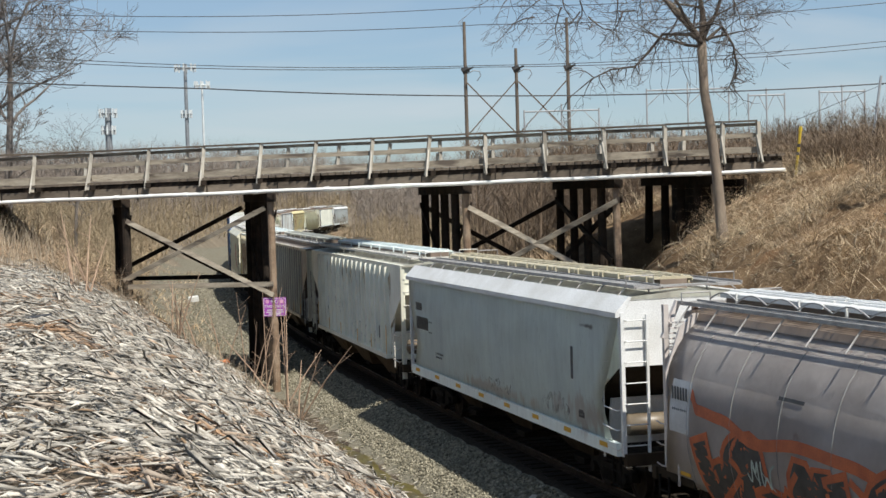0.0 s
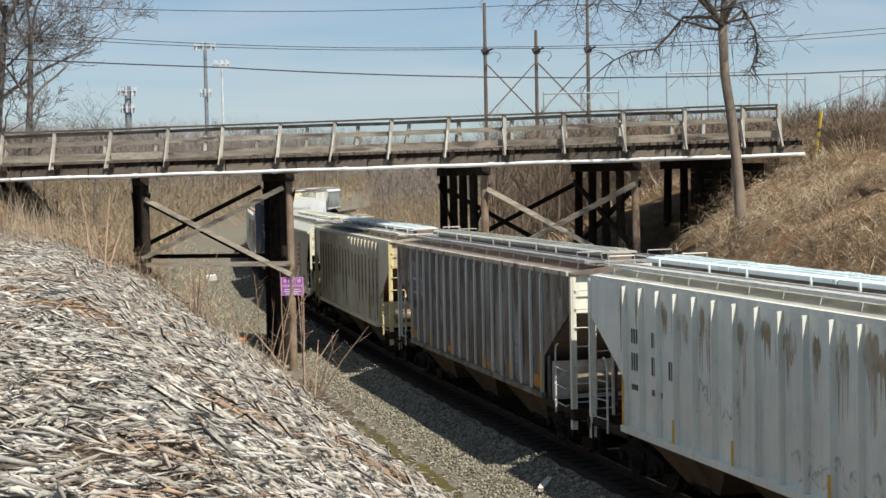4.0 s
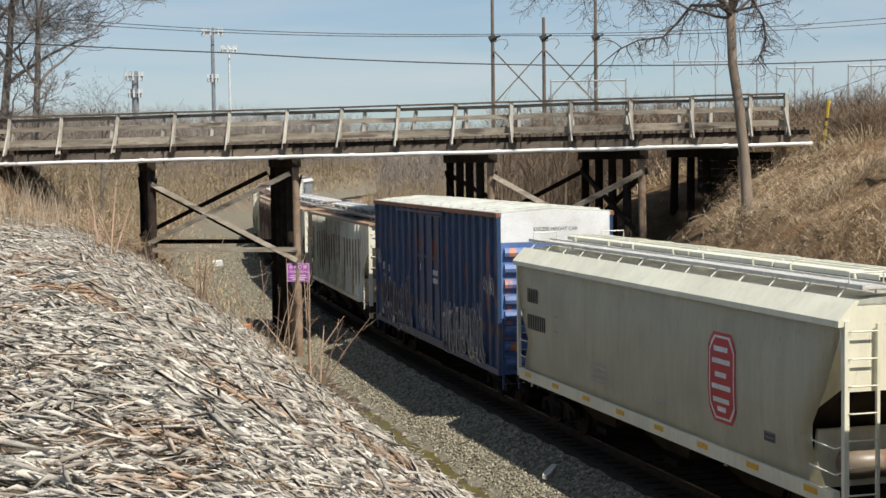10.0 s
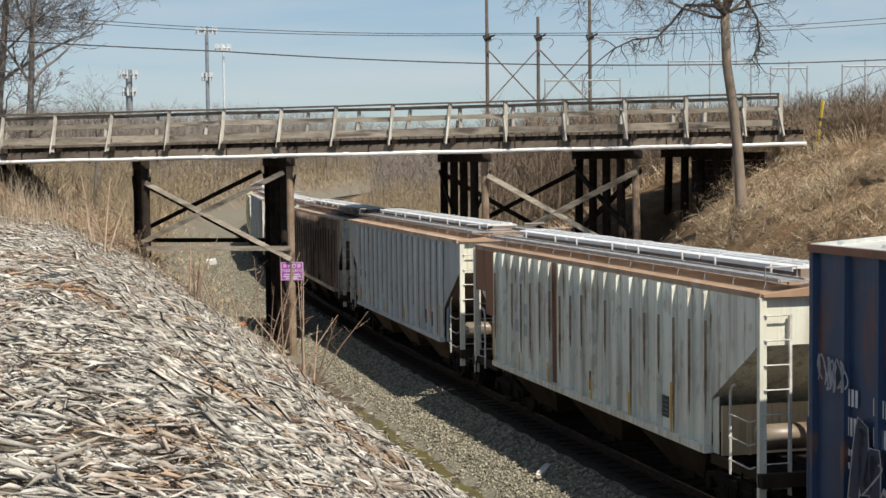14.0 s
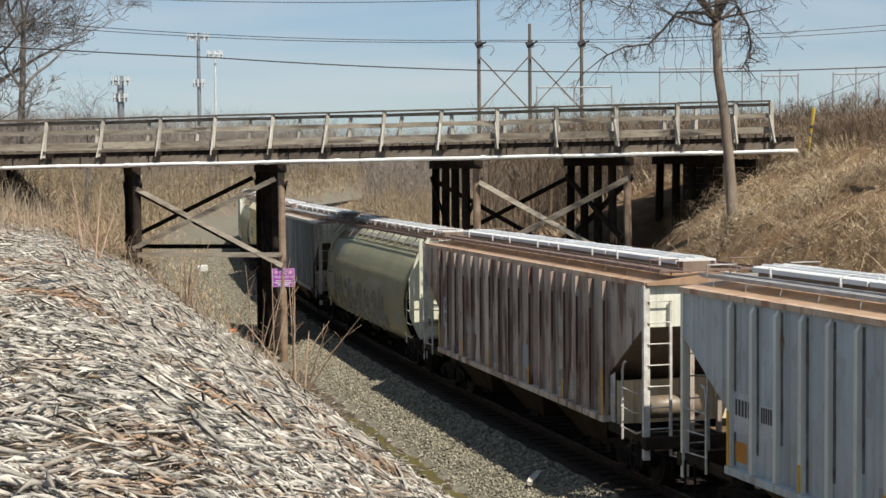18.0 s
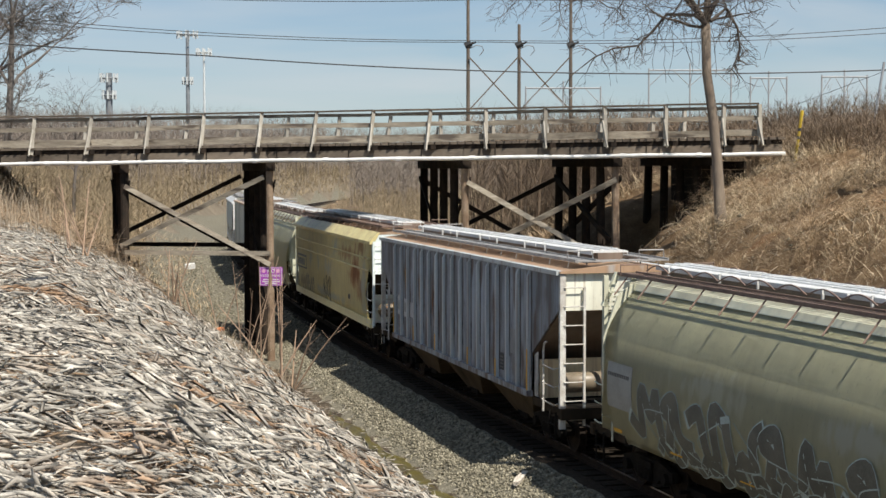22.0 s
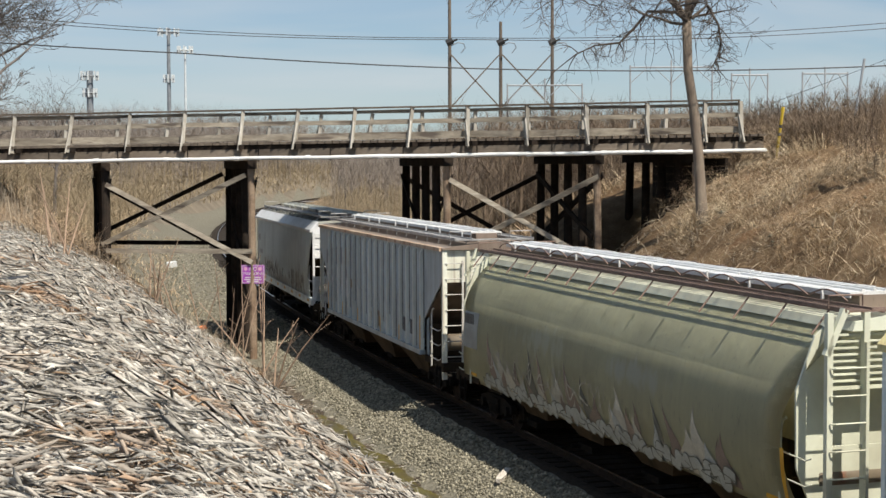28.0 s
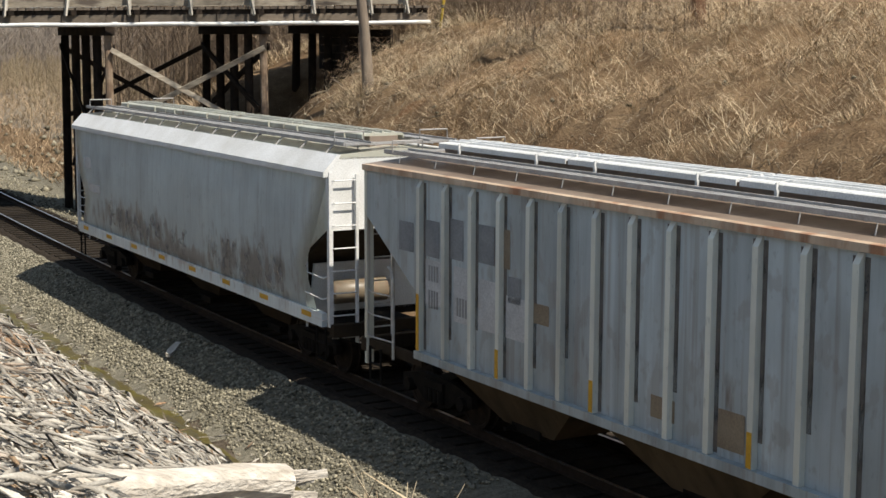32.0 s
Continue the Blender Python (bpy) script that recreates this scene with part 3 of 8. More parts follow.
def build_sign():
    p = bridge_at(0.98, -0.06, 2.12)
    s = tagged(empty("warning_sign", Matrix.Translation(p) @ pose(0, 0, 0, 0, 0, -3)), "purple no trespassing sign on the bridge pile", "sign")
    bm = fresh()
    slab(bm, [(-0.43, -0.36), (0.43, -0.36), (0.45, -0.33), (0.45, 0.33), (0.43, 0.36), (-0.43, 0.36), (-0.45, 0.33), (-0.45, -0.33)], "y", -0.01, 0.005)
    part("sign_plate", bm, M_SIGN, s)
    bm = fresh()
    for a in ((-0.42, 0.42, 0.32, 0.335), (-0.42, 0.42, -0.335, -0.32)):
        box(bm, a[0], a[1], -0.014, -0.01, a[2], a[3])
    for x in (-0.42, 0.405):
        box(bm, x, x + 0.015, -0.014, -0.01, -0.32, 0.32)
    part("sign_border", bm, M_WHITE, s)
    face = pose(0, 0, 0, 90, 0, 0)
    letters("NO", 0.2, M_WHITE, s, pose(0, -0.013, 0.2) @ face)
    letters("TRESPASSING", 0.13, M_WHITE, s, pose(0, -0.013, 0.02) @ face)
    bm = fresh()
    for z, w in ((-0.12, 0.3), (-0.2, 0.34), (-0.27, 0.24)):
        box(bm, -w, w, -0.014, -0.01, z - 0.018, z + 0.018)
    part("small_print", bm, M_WHITE, s)
    for x in (-0.28, 0.28):
        bm = fresh()
        tube(bm, [(x, -0.015, 0.21), (x, -0.01, 0.21)], 0.075, 12)
        part("round_emblem", bm, surface("pink_emblem", (0.7, 0.4, 0.55), (0.6, 0.3, 0.45), 5, 0.6, bump=0), s)


build_sign()


# ---- freight cars: x forward (towards the camera), -y the side that is seen, z up from the rail ----
SPEED = 8.085
TIMES = [0.0, 0.1, 0.5] + [float(i) for i in range(1, 32)] + [31.5, 31.9, 32.0]


def car_pose(s):
    return pose(*track_at(s), 0, 0, math.degrees(s / R) - 90)


def wheelset_mesh():
    bm = fresh()
    prof = [(0.0, 0.08), (0.06, 0.1), (0.07, 0.16), (0.05, 0.38), (0.07, 0.4), (0.07, 0.455), (-0.06, 0.455), (-0.085, 0.49), (-0.095, 0.48), (-0.075, 0.38), (-0.03, 0.16), (-0.06, 0.1)]
    n = 22
    for side in (-1, 1):
        rings = []
        for k in range(n):
            a = 2 * math.pi * k / n
            rings.append([bm.verts.new((r * math.cos(a), side * (0.76 + o), r * math.sin(a))) for o, r in prof])
        for k in range(n):
            a, b = rings[k], rings[(k + 1) % n]
            for j in range(len(prof)):
                i = (j + 1) % len(prof)
                bm.faces.new((a[j], b[j], b[i], a[i]) if side > 0 else (a[j], a[i], b[i], b[j]))
    tube(bm, [(0, -0.95, 0), (0, 0.95, 0)], 0.08, 10)
    for side in (-1, 1):
        for k in range(3):
            a = 2 * math.pi * k / 3
            tube(bm, [(0.05 * math.cos(a), side * 0.94, 0.05 * math.sin(a)), (0.05 * math.cos(a), side * 0.97, 0.05 * math.sin(a))], 0.018, 6)
    return bm


WHEELSETS = []
SHARED = {}


def shared(key, name, make, material, parent, m, label="", smooth=False):
    """One mesh for all alike parts."""
    if key not in SHARED:
        SHARED[key] = part(name, make(), material, parent, label, smooth)
        SHARED[key].matrix_basis = m
        return SHARED[key]
    o = new(name, SHARED[key].data)
    o.parent = parent
    o.matrix_basis = m
    if label:
        o["label"] = label
    return o


def side_frame_mesh():
    bm = fresh()
    out = [(-1.15, 0.42), (-1.15, 0.62), (-0.95, 0.66), (-0.55, 0.74), (0.55, 0.74), (0.95, 0.66), (1.15, 0.62), (1.15, 0.42), (0.9, 0.42), (0.75, 0.5), (0.42, 0.28), (-0.42, 0.28), (-0.75, 0.5), (-0.9, 0.42)]
    slab(bm, out, "y", -0.06, 0.06)
    for x in (-0.22, -0.07, 0.08, 0.23):
        tube(bm, [(x, -0.1, 0.32), (x, -0.1, 0.55)], 0.065, 8)
    for x in (-0.89, 0.89):
        tube(bm, [(x, -0.14, 0.46), (x, 0.02, 0.46)], 0.12, 10)
    box(bm, -0.3, 0.3, -0.12, 0.03, 0.55, 0.68)
    return bm


def bolster_mesh():
    return slab(fresh(), [(-1.1, 0.5), (1.1, 0.5), (1.1, 0.68), (0.3, 0.82), (-0.3, 0.82), (-1.1, 0.68)], "x", -0.2, 0.2)


def coupler_mesh():
    bm = fresh()
    box(bm, -0.55, 0.25, -0.08, 0.08, 0.78, 0.96)
    slab(bm, [(0.25, -0.12), (0.42, -0.16), (0.5, -0.05), (0.4, 0.02), (0.48, 0.14), (0.36, 0.18), (0.25, 0.12)], "z", 0.72, 1.0)
    tube(bm, [(-0.1, -0.3, 0.85), (0.15, -0.35, 0.55), (0.4, -0.25, 0.42), (0.6, -0.1, 0.45)], 0.03, 6)
    tube(bm, [(-0.2, -1.45, 0.95), (-0.05, -0.9, 0.75), (0.0, -0.2, 0.7)], 0.016, 6)
    return bm


def running_gear(car, half, bogie):
    """Trucks, wheels, couplers."""
    for end in (-1, 1):
        cx = end * bogie
        for side in (-1, 1):
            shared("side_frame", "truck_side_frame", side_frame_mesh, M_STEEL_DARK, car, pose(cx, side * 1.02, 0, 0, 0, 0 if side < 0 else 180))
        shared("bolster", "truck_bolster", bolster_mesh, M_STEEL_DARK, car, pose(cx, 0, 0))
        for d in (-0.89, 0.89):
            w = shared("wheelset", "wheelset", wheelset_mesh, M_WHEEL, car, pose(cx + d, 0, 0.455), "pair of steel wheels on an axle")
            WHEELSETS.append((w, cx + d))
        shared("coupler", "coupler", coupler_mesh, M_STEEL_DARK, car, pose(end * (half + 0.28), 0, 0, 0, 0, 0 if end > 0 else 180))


def ladder(car, key, z0, z1, gap, material, m, pitch=0.42):
    """An inner stile with rungs that reach across to the corner post, in the y-z plane at x = 0."""
    stile = shared(key, "ladder", lambda: beam(fresh(), (0, gap, z0), (0, gap, z1), 0.05, 0.06, (1, 0, 0)), material, car, m, "steel ladder with round rungs")
    for k in range(int((z1 - z0 - 0.15) / pitch) + 1):
        shared(("rung", gap, id(material)), "rung", lambda: tube(fresh(), [(-0.03, 0, 0), (0.03, gap * 0.08, 0), (0.03, gap * 0.92, 0), (0, gap, 0)], 0.015, 5), material, stile, pose(0, 0, z0 + 0.15 + pitch * k))


def stirrup_mesh():
    bm = fresh()
    tube(bm, [(-0.2, 0, 1.05), (-0.2, 0, 0.45), (0.2, 0, 0.45), (0.2, 0, 1.05)], 0.025, 5)
    tube(bm, [(-0.2, 0, 0.75), (0.2, 0, 0.75)], 0.02, 5)
    return bm


def end_gear(car, half, top, paintm, deck_in, tank=True, trim=None, post=1.42, gap=0.5):
    """Platforms, ladders, grab irons, brake gear at both ends."""
    trim = trim or M_LADDER
    for end in (-1, 1):
        turn = 0 if end > 0 else 180
        def place(x, y, z=0.0):
            return pose(end * x, y * end, z, 0, 0, turn)
        key = ("sill", round(deck_in, 2))

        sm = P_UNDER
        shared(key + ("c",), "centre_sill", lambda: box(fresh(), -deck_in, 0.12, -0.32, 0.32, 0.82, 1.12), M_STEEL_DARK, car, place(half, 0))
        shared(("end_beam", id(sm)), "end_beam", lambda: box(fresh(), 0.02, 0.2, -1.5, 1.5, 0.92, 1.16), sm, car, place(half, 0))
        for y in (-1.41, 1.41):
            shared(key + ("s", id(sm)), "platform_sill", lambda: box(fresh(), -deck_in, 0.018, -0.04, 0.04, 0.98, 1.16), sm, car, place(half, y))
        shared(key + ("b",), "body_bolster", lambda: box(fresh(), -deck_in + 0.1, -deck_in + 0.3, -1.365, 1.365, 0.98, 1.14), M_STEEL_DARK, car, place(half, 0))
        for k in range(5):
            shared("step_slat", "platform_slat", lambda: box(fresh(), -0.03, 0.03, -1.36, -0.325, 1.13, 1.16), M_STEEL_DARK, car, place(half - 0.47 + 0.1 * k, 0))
        lk = ("ladder", round(top, 2), id(trim))
        lk += (gap,)
        ladder(car, lk, 0.75, top - 0.3, gap, trim, place(half + 0.08, -post))
        ladder(car, lk + ("far",), 0.75, top - 0.3, -gap, trim, place(half + 0.08, post))
        for sy in (-1, 1):
            shared(("grab_post", id(trim)), "grab_post", lambda: tube(fresh(), [(0, 0, 0.95), (0, 0, 2.35), (0.06, 0, 2.5), (0.14, 0.02, 2.55)], 0.026, 6), trim, car, place(half - 1.0, sy * 1.5))
            for z in (1.25, 1.65, 2.05):
                shared(("grab_iron", id(trim)), "grab_iron", lambda: tube(fresh(), [(0, 0, 0), (0.05, -0.05, -0.02), (0.85, -0.05, -0.05), (0.95, 0, 0)], 0.014, 5), trim, car, place(half - 1.0, sy * 1.5, z))
        shared("stirrup", "stirrup_step", stirrup_mesh, M_STEEL_DARK, car, place(half - 0.35, -1.5))
        shared("stirrup", "stirrup_step", stirrup_mesh, M_STEEL_DARK, car, place(half - 0.35, 1.5))
    if tank:
        def reservoir():
            bm = fresh()
            tube(bm, [(0, -0.62, 0), (0, -0.55, 0), (0, 0.55, 0), (0, 0.62, 0)], [0.1, 0.23, 0.23, 0.1], 14)
            return bm
        shared(("tank", id(trim)), "air_reservoir", reservoir, P_RESERVOIR, car, pose(half - 0.7, -0.55, 1.62), "rusty air reservoir, shade put into its dark paint", smooth=True)

        def brake():
            bm = fresh()
            pts = [(0, 0.28 * math.cos(a), 0.28 * math.sin(a)) for a in np.linspace(0, 2 * math.pi, 17)]
            tube(bm, pts, 0.018, 5, caps=False)
            for a in range(5):
                tube(bm, [(0, 0, 0), (0, 0.28 * math.cos(a * 1.257), 0.28 * math.sin(a * 1.257))], 0.014, 4)
            box(bm, -0.22, -0.03, -0.15, 0.15, -0.3, 0.15)
            return bm
        shared("brake", "brake_wheel", brake, M_STEEL_DARK, car, pose(half + 0.15, 0.5, 2.7))


def board_mesh(length, width, bars, fill=0.86):
    """Close bars over cross bearers, so near one another that the board looks solid."""
    bm = fresh()
    step = width / bars
    for k in range(bars):
        y = -width / 2 + step * (k + 0.5)
        box(bm, -length / 2, length / 2, y - step * fill / 2, y + step * fill / 2, -0.03, 0)
    x = -length / 2
    while x < length / 2:
        box(bm, x, x + 0.03, -width / 2, width / 2, -0.05, -0.031)
        x += 0.6
    return bm


def roof_gear(car, length, eave, crown, paintm, board_y, board_z, board_w, bracket, hatchm, boardm, n_hatch=4, fill=0.75):
    """Running boards on brackets and the long hatch with its covers and clamps."""
    half = length / 2
    for sy in (-1, 1):
        shared(("board", length, board_w, id(boardm)), "running_board", lambda: board_mesh(length + 0.06, board_w, 6 if fill > 0.5 else 4, fill if fill > 0.5 else 0.28), boardm, car, pose(0, sy * board_y, board_z), "open steel running board")

        def kerb():
            return beam(fresh(), (-half - 0.03, 0, 0), (half + 0.03, 0, 0), 0.035, 0.07)
        shared(("kerb", length, id(boardm)), "running_board_edge", kerb, boardm, car, pose(0, sy * (board_y + board_w / 2 + 0.03), board_z))
        shared(("kerb", length, id(boardm)), "running_board_edge", kerb, boardm, car, pose(0, sy * (board_y - board_w / 2 - 0.03), board_z))
        n = 14
        for k in range(n):
            x = -half + 0.5 + (length - 1.0) * k / (n - 1)

            def stand():
                bm = fresh()
                tube(bm, [(0, board_w / 2, board_z - 0.03), (0, -board_w / 2, board_z - 0.03), (0, -bracket, eave + 0.03)], 0.018 if bracket > 0.3 else 0.012, 5)
                tube(bm, [(0, board_w / 2, board_z - 0.03), (0, board_w / 2, crown - 0.05)], 0.018, 5)
                return bm
            shared(("stand", board_w, board_z, bracket, id(boardm)), "board_bracket", stand, boardm, car, pose(x, sy * board_y, 0, 0, 0, 0 if sy < 0 else 180))
    for end in (-1, 1):
        cross = shared(("cross", board_y, board_w, id(boardm)), "end_running_board", lambda: board_mesh(2 * board_y + board_w, 0.4, 7, 0.5), boardm, car, pose(end * (half - 0.16), 0, board_z, 0, 0, 90))
        cross["kind"] = "stuff"
        for y in (-board_y, board_y):
            shared(("grab", id(boardm)), "roof_grab_rail", lambda: tube(fresh(), [(0, -0.3, 0), (0, -0.3, 0.2), (0, 0.3, 0.2), (0, 0.3, 0)], 0.016, 5), boardm, car, pose(end * (half - 0.36), y, board_z))
    cl = (length - 1.4) / n_hatch

    def coaming():
        bm = fresh()
        for y in (-0.3, 0.26):
            box(bm, -half + 0.7, half - 0.7, y, y + 0.04, crown - 0.1, crown + 0.2)
        for x in (-half + 0.7, half - 0.74):
            box(bm, x, x + 0.04, -0.2595, 0.2595, crown - 0.1, crown + 0.2)
        return bm
    # dark brown on every car: shade below the lids is painted into the coaming
    shared(("coaming", length, crown), "hatch_coaming", coaming, P_ROOFBROWN, car, pose(0, 0, 0))

    def cover():
        """A pressed trough lid with three long folds and a turned-down rim."""
        bm = fresh()
        h = cl / 2 - 0.035
        z = crown + 0.2
        slab(bm, [(-0.445, z - 0.05), (-0.445, z + 0.03), (-0.42, z + 0.045), (-0.25, z + 0.05), (-0.235, z + 0.085), (-0.185, z + 0.085), (-0.17, z + 0.05), (-0.03, z + 0.055), (-0.02, z + 0.09), (0.02, z + 0.09),
                  (0.03, z + 0.055), (0.17, z + 0.05), (0.185, z + 0.085), (0.235, z + 0.085), (0.25, z + 0.05), (0.42, z + 0.045), (0.445, z + 0.03), (0.445, z - 0.05), (0.43, z - 0.05), (0.43, z), (-0.43, z), (-0.43, z - 0.05)], "x", -h, h)
        return bm

    def strap():
        """A thin band over a lid that hooks under both rims."""
        bm = fresh()
        z = crown + 0.2
        for sy in (-1, 1):
            a, b = sorted((sy * 0.455, sy * 0.495))
            box(bm, -0.025, 0.025, a, b, z - 0.12, z - 0.03)
        slab(bm, [(-0.495, z - 0.04), (-0.4955, z + 0.06), (-0.24, z + 0.096), (0.24, z + 0.096), (0.4955, z + 0.06), (0.495, z - 0.04), (0.475, z - 0.04), (0.45, z + 0.06), (0.23, z + 0.092), (-0.23, z + 0.092), (-0.45, z + 0.06), (-0.475, z - 0.04)], "x", -0.012, 0.012)
        return bm
    for k in range(n_hatch):
        x = -half + 0.7 + cl * (k + 0.5)
        shared(("cover", round(cl, 3), crown, id(hatchm)), "hatch_cover", cover, hatchm, car, pose(x, 0, 0))
        for f in (-0.3, 0.3):
            shared(("strap", crown, id(hatchm)), "hatch_clamp", strap, hatchm, car, pose(x + cl * f, 0, 0), "steel hooks that clamp the hatch")


def bays(car, half, paintm, n=3, yt=1.4, yb=0.85, zb=0.34):
    """Hopper chutes below the sill with their outlet gates."""
    span = (2 * half - 4.2) / n

    def bay():
        bm = fresh()
        h = span / 2 - 0.02
        for zt, ht, hb in ((1.3, h, 0.7),):
            t = [bm.verts.new(p) for p in ((-ht, -yt, zt), (ht, -yt, zt), (ht, yt, zt), (-ht, yt, zt))]
            b = [bm.verts.new(p) for p in ((-hb, -yb, zb), (hb, -yb, zb), (hb, yb, zb), (-hb, yb, zb))]
            for i in range(4):
                bm.faces.new((t[i], t[(i + 1) % 4], b[(i + 1) % 4], b[i]))
            bm.faces.new(b)
        return bm

    def gate():
        bm = box(fresh(), -0.4, 0.4, -0.9, 0.9, 0.28, 0.415)
        tube(bm, [(-0.3, -1.1, 0.34), (-0.3, 1.1, 0.34)], 0.04, 6)
        return bm
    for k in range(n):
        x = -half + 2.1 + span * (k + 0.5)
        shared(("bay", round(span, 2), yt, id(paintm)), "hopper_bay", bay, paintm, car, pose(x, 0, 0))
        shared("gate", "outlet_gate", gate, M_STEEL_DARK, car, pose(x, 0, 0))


def marks(car, rows, y, material, name="lettering"):
    """Stencilled lines as plain bars: rows of x, z, glyph width, glyph height, count."""
    bm = fresh()
    for x, z, w, h, n in rows:
        for k in range(2 * n):
            a = x + k * w * 0.66
            box(bm, a, a + w * 0.4, y - 0.004, y, z, z + h)
    return tagged(part(name, bm, material, car), kind="stuff")


def scrawl(car, x0, x1, z0, z1, y_of, material, seed, n=12, width=0.05, label="spray-painted graffiti", name="graffiti"):
    """Loops of spray paint along the side, no words."""
    r = random.Random(seed)
    bm = fresh()
    for k in range(n):
        cx = x0 + (x1 - x0) * (k + 0.5) / n
        w = (x1 - x0) / n * 0.75
        h = (z1 - z0) * r.uniform(0.55, 1.0)
        ctrl = []
        for i in range(7):
            up = (i % 2 == 0) != (k % 2 == 0)
            ctrl.append((cx + (i / 6 - 0.5) * w * 1.7 + r.uniform(-0.3, 0.3) * w, z0 + h * (r.uniform(0.65, 1.0) if up else r.uniform(0.0, 0.3))))
        pts = []
        for i in range(6):
            a, b = Vector(ctrl[i]), Vector(ctrl[i + 1])
            bow = Vector((r.uniform(-0.16, 0.16), r.uniform(-0.1, 0.1)))
            for q in range(4):
                f = q / 4
                pts.append(tuple(a.lerp(b, f) + bow * 4 * f * (1 - f)))
        pts.append(ctrl[-1])
        for a, b in zip(pts, pts[1:]):
            d = Vector((b[0] - a[0], b[1] - a[1]))
            if d.length < 1e-4:
                continue
            s = Vector((-d.y, d.x)).normalized() * width * r.uniform(0.7, 1.2)
            q = [bm.verts.new((px, y_of(px, pz) - 0.007 - 0.0004 * k, pz)) for px, pz in ((a[0] - s.x, a[1] - s.y), (b[0] - s.x, b[1] - s.y), (b[0] + s.x, b[1] + s.y), (a[0] + s.x, a[1] + s.y))]
            bm.faces.new(q)
    return tagged(part(name, bm, material, car, label), kind="stuff")


def patch(car, quads, y_of, material, name="paint_patch", label="", lift=0.005):
    for x0, x1, z0, z1 in quads:
        bm = fresh()
        n = max(1, int((z1 - z0) / 0.15))
        rows = [[bm.verts.new((x, y_of(x, z0 + (z1 - z0) * k / n) - lift, z0 + (z1 - z0) * k / n)) for x in (x0, x1)] for k in range(n + 1)]
        for a, b in zip(rows, rows[1:]):
            bm.faces.new((a[0], a[1], b[1], b[0]))
        part(name, bm, material, car, label)


def spray_band(car, pts, width, y_of, material, label):
    """One broad sprayed line along the side."""
    bm = fresh()
    prev = None
    for k in range(len(pts) * 6 - 5):
        i, f = min(k // 6, len(pts) - 2), (k - 6 * min(k // 6, len(pts) - 2)) / 6
        f = f * f * (3 - 2 * f)
        x, z = pts[i][0] + (pts[i + 1][0] - pts[i][0]) * (k - 6 * i) / 6, pts[i][1] + (pts[i + 1][1] - pts[i][1]) * f
        row = [bm.verts.new((x, y_of(x, q) - 0.008, q)) for q in (z - width / 2, z, z + width / 2)]
        if prev:
            for j in range(2):
                bm.faces.new((prev[j], row[j], row[j + 1], prev[j + 1]))
        prev = row
    return part("graffiti", bm, material, car, label)


def spray_flames(car, x0, x1, n, y_of, materials, seed, z0=1.15, tall=1.2):
    """Pointed licks of spray paint rising from the sill."""
    r = random.Random(seed)
    for k in range(n):
        x = x0 + (x1 - x0) * (k + r.uniform(0.2, 0.8)) / n
        w, h, lean = r.uniform(0.35, 0.7), tall * r.uniform(0.5, 1.0), r.uniform(-0.5, 0.15)
        bm = fresh()
        prev = None
        for i in range(8):
            f = i / 7
            half_w = w / 2 * (1 - f) ** 0.8 * (1 + 0.5 * math.sin(f * 5))
            px, pz = x + lean * f + 0.08 * math.sin(6 * f + k), z0 + h * f
            row = [bm.verts.new((q, y_of(q, pz) - 0.006 - 0.0006 * (k % 5), pz)) for q in (px - half_w, px + half_w)]
            if prev:
                bm.faces.new((prev[0], prev[1], row[1], row[0]))
            prev = row
        part("graffiti", bm, materials[k % len(materials)], car, "flame-shaped spray paint")


STROKES = (
    ((-0.2, 0.1), (0.1, 1.0), (0.2, 0.35), (0.5, 0.75), (0.55, 0.0), (0.95, 0.4)),
    ((-0.15, 0.7), (0.25, 0.9), (0.35, 0.1), (0.6, 0.2), (0.65, 1.05), (1.05, 0.8)),
    ((0.0, 0.0), (0.25, 0.6), (0.05, 0.8), (0.4, 1.0), (0.5, 0.3), (0.9, 0.15)),
    ((-0.2, 0.4), (0.15, 0.15), (0.3, 0.95), (0.55, 0.5), (0.75, 0.95), (0.8, 0.05)),
    ((0.05, 1.0), (0.15, 0.05), (0.45, 0.4), (0.7, 0.0), (0.75, 0.7), (1.1, 1.0)),
)


def eased(pts, n=6):
    """A smooth line through the corners."""
    pts = [Vector(p) for p in pts]
    out = []
    for i in range(len(pts) - 1):
        a, b, c, d = pts[max(i - 1, 0)], pts[i], pts[i + 1], pts[min(i + 2, len(pts) - 1)]
        for k in range(n):
            t = k / n
            out.append(0.5 * (2 * b + (c - a) * t + (2 * a - 5 * b + 4 * c - d) * t * t + (3 * b - a - 3 * c + d) * t ** 3))
    return out + [pts[-1]]


def ribbon(bm, pts, w, y_of, lift):
    prev = None
    for i, p in enumerate(pts):
        d = (pts[min(i + 1, len(pts) - 1)] - pts[max(i - 1, 0)]).normalized()
        o = Vector((-d.y, d.x)) * (w / 2)
        row = [bm.verts.new((q.x, y_of(q.x, q.y) - lift, q.y)) for q in (p - o, p, p + o)]
        if prev:
            for k in range(2):
                bm.faces.new((prev[k], row[k], row[k + 1], prev[k + 1]))
        prev = row


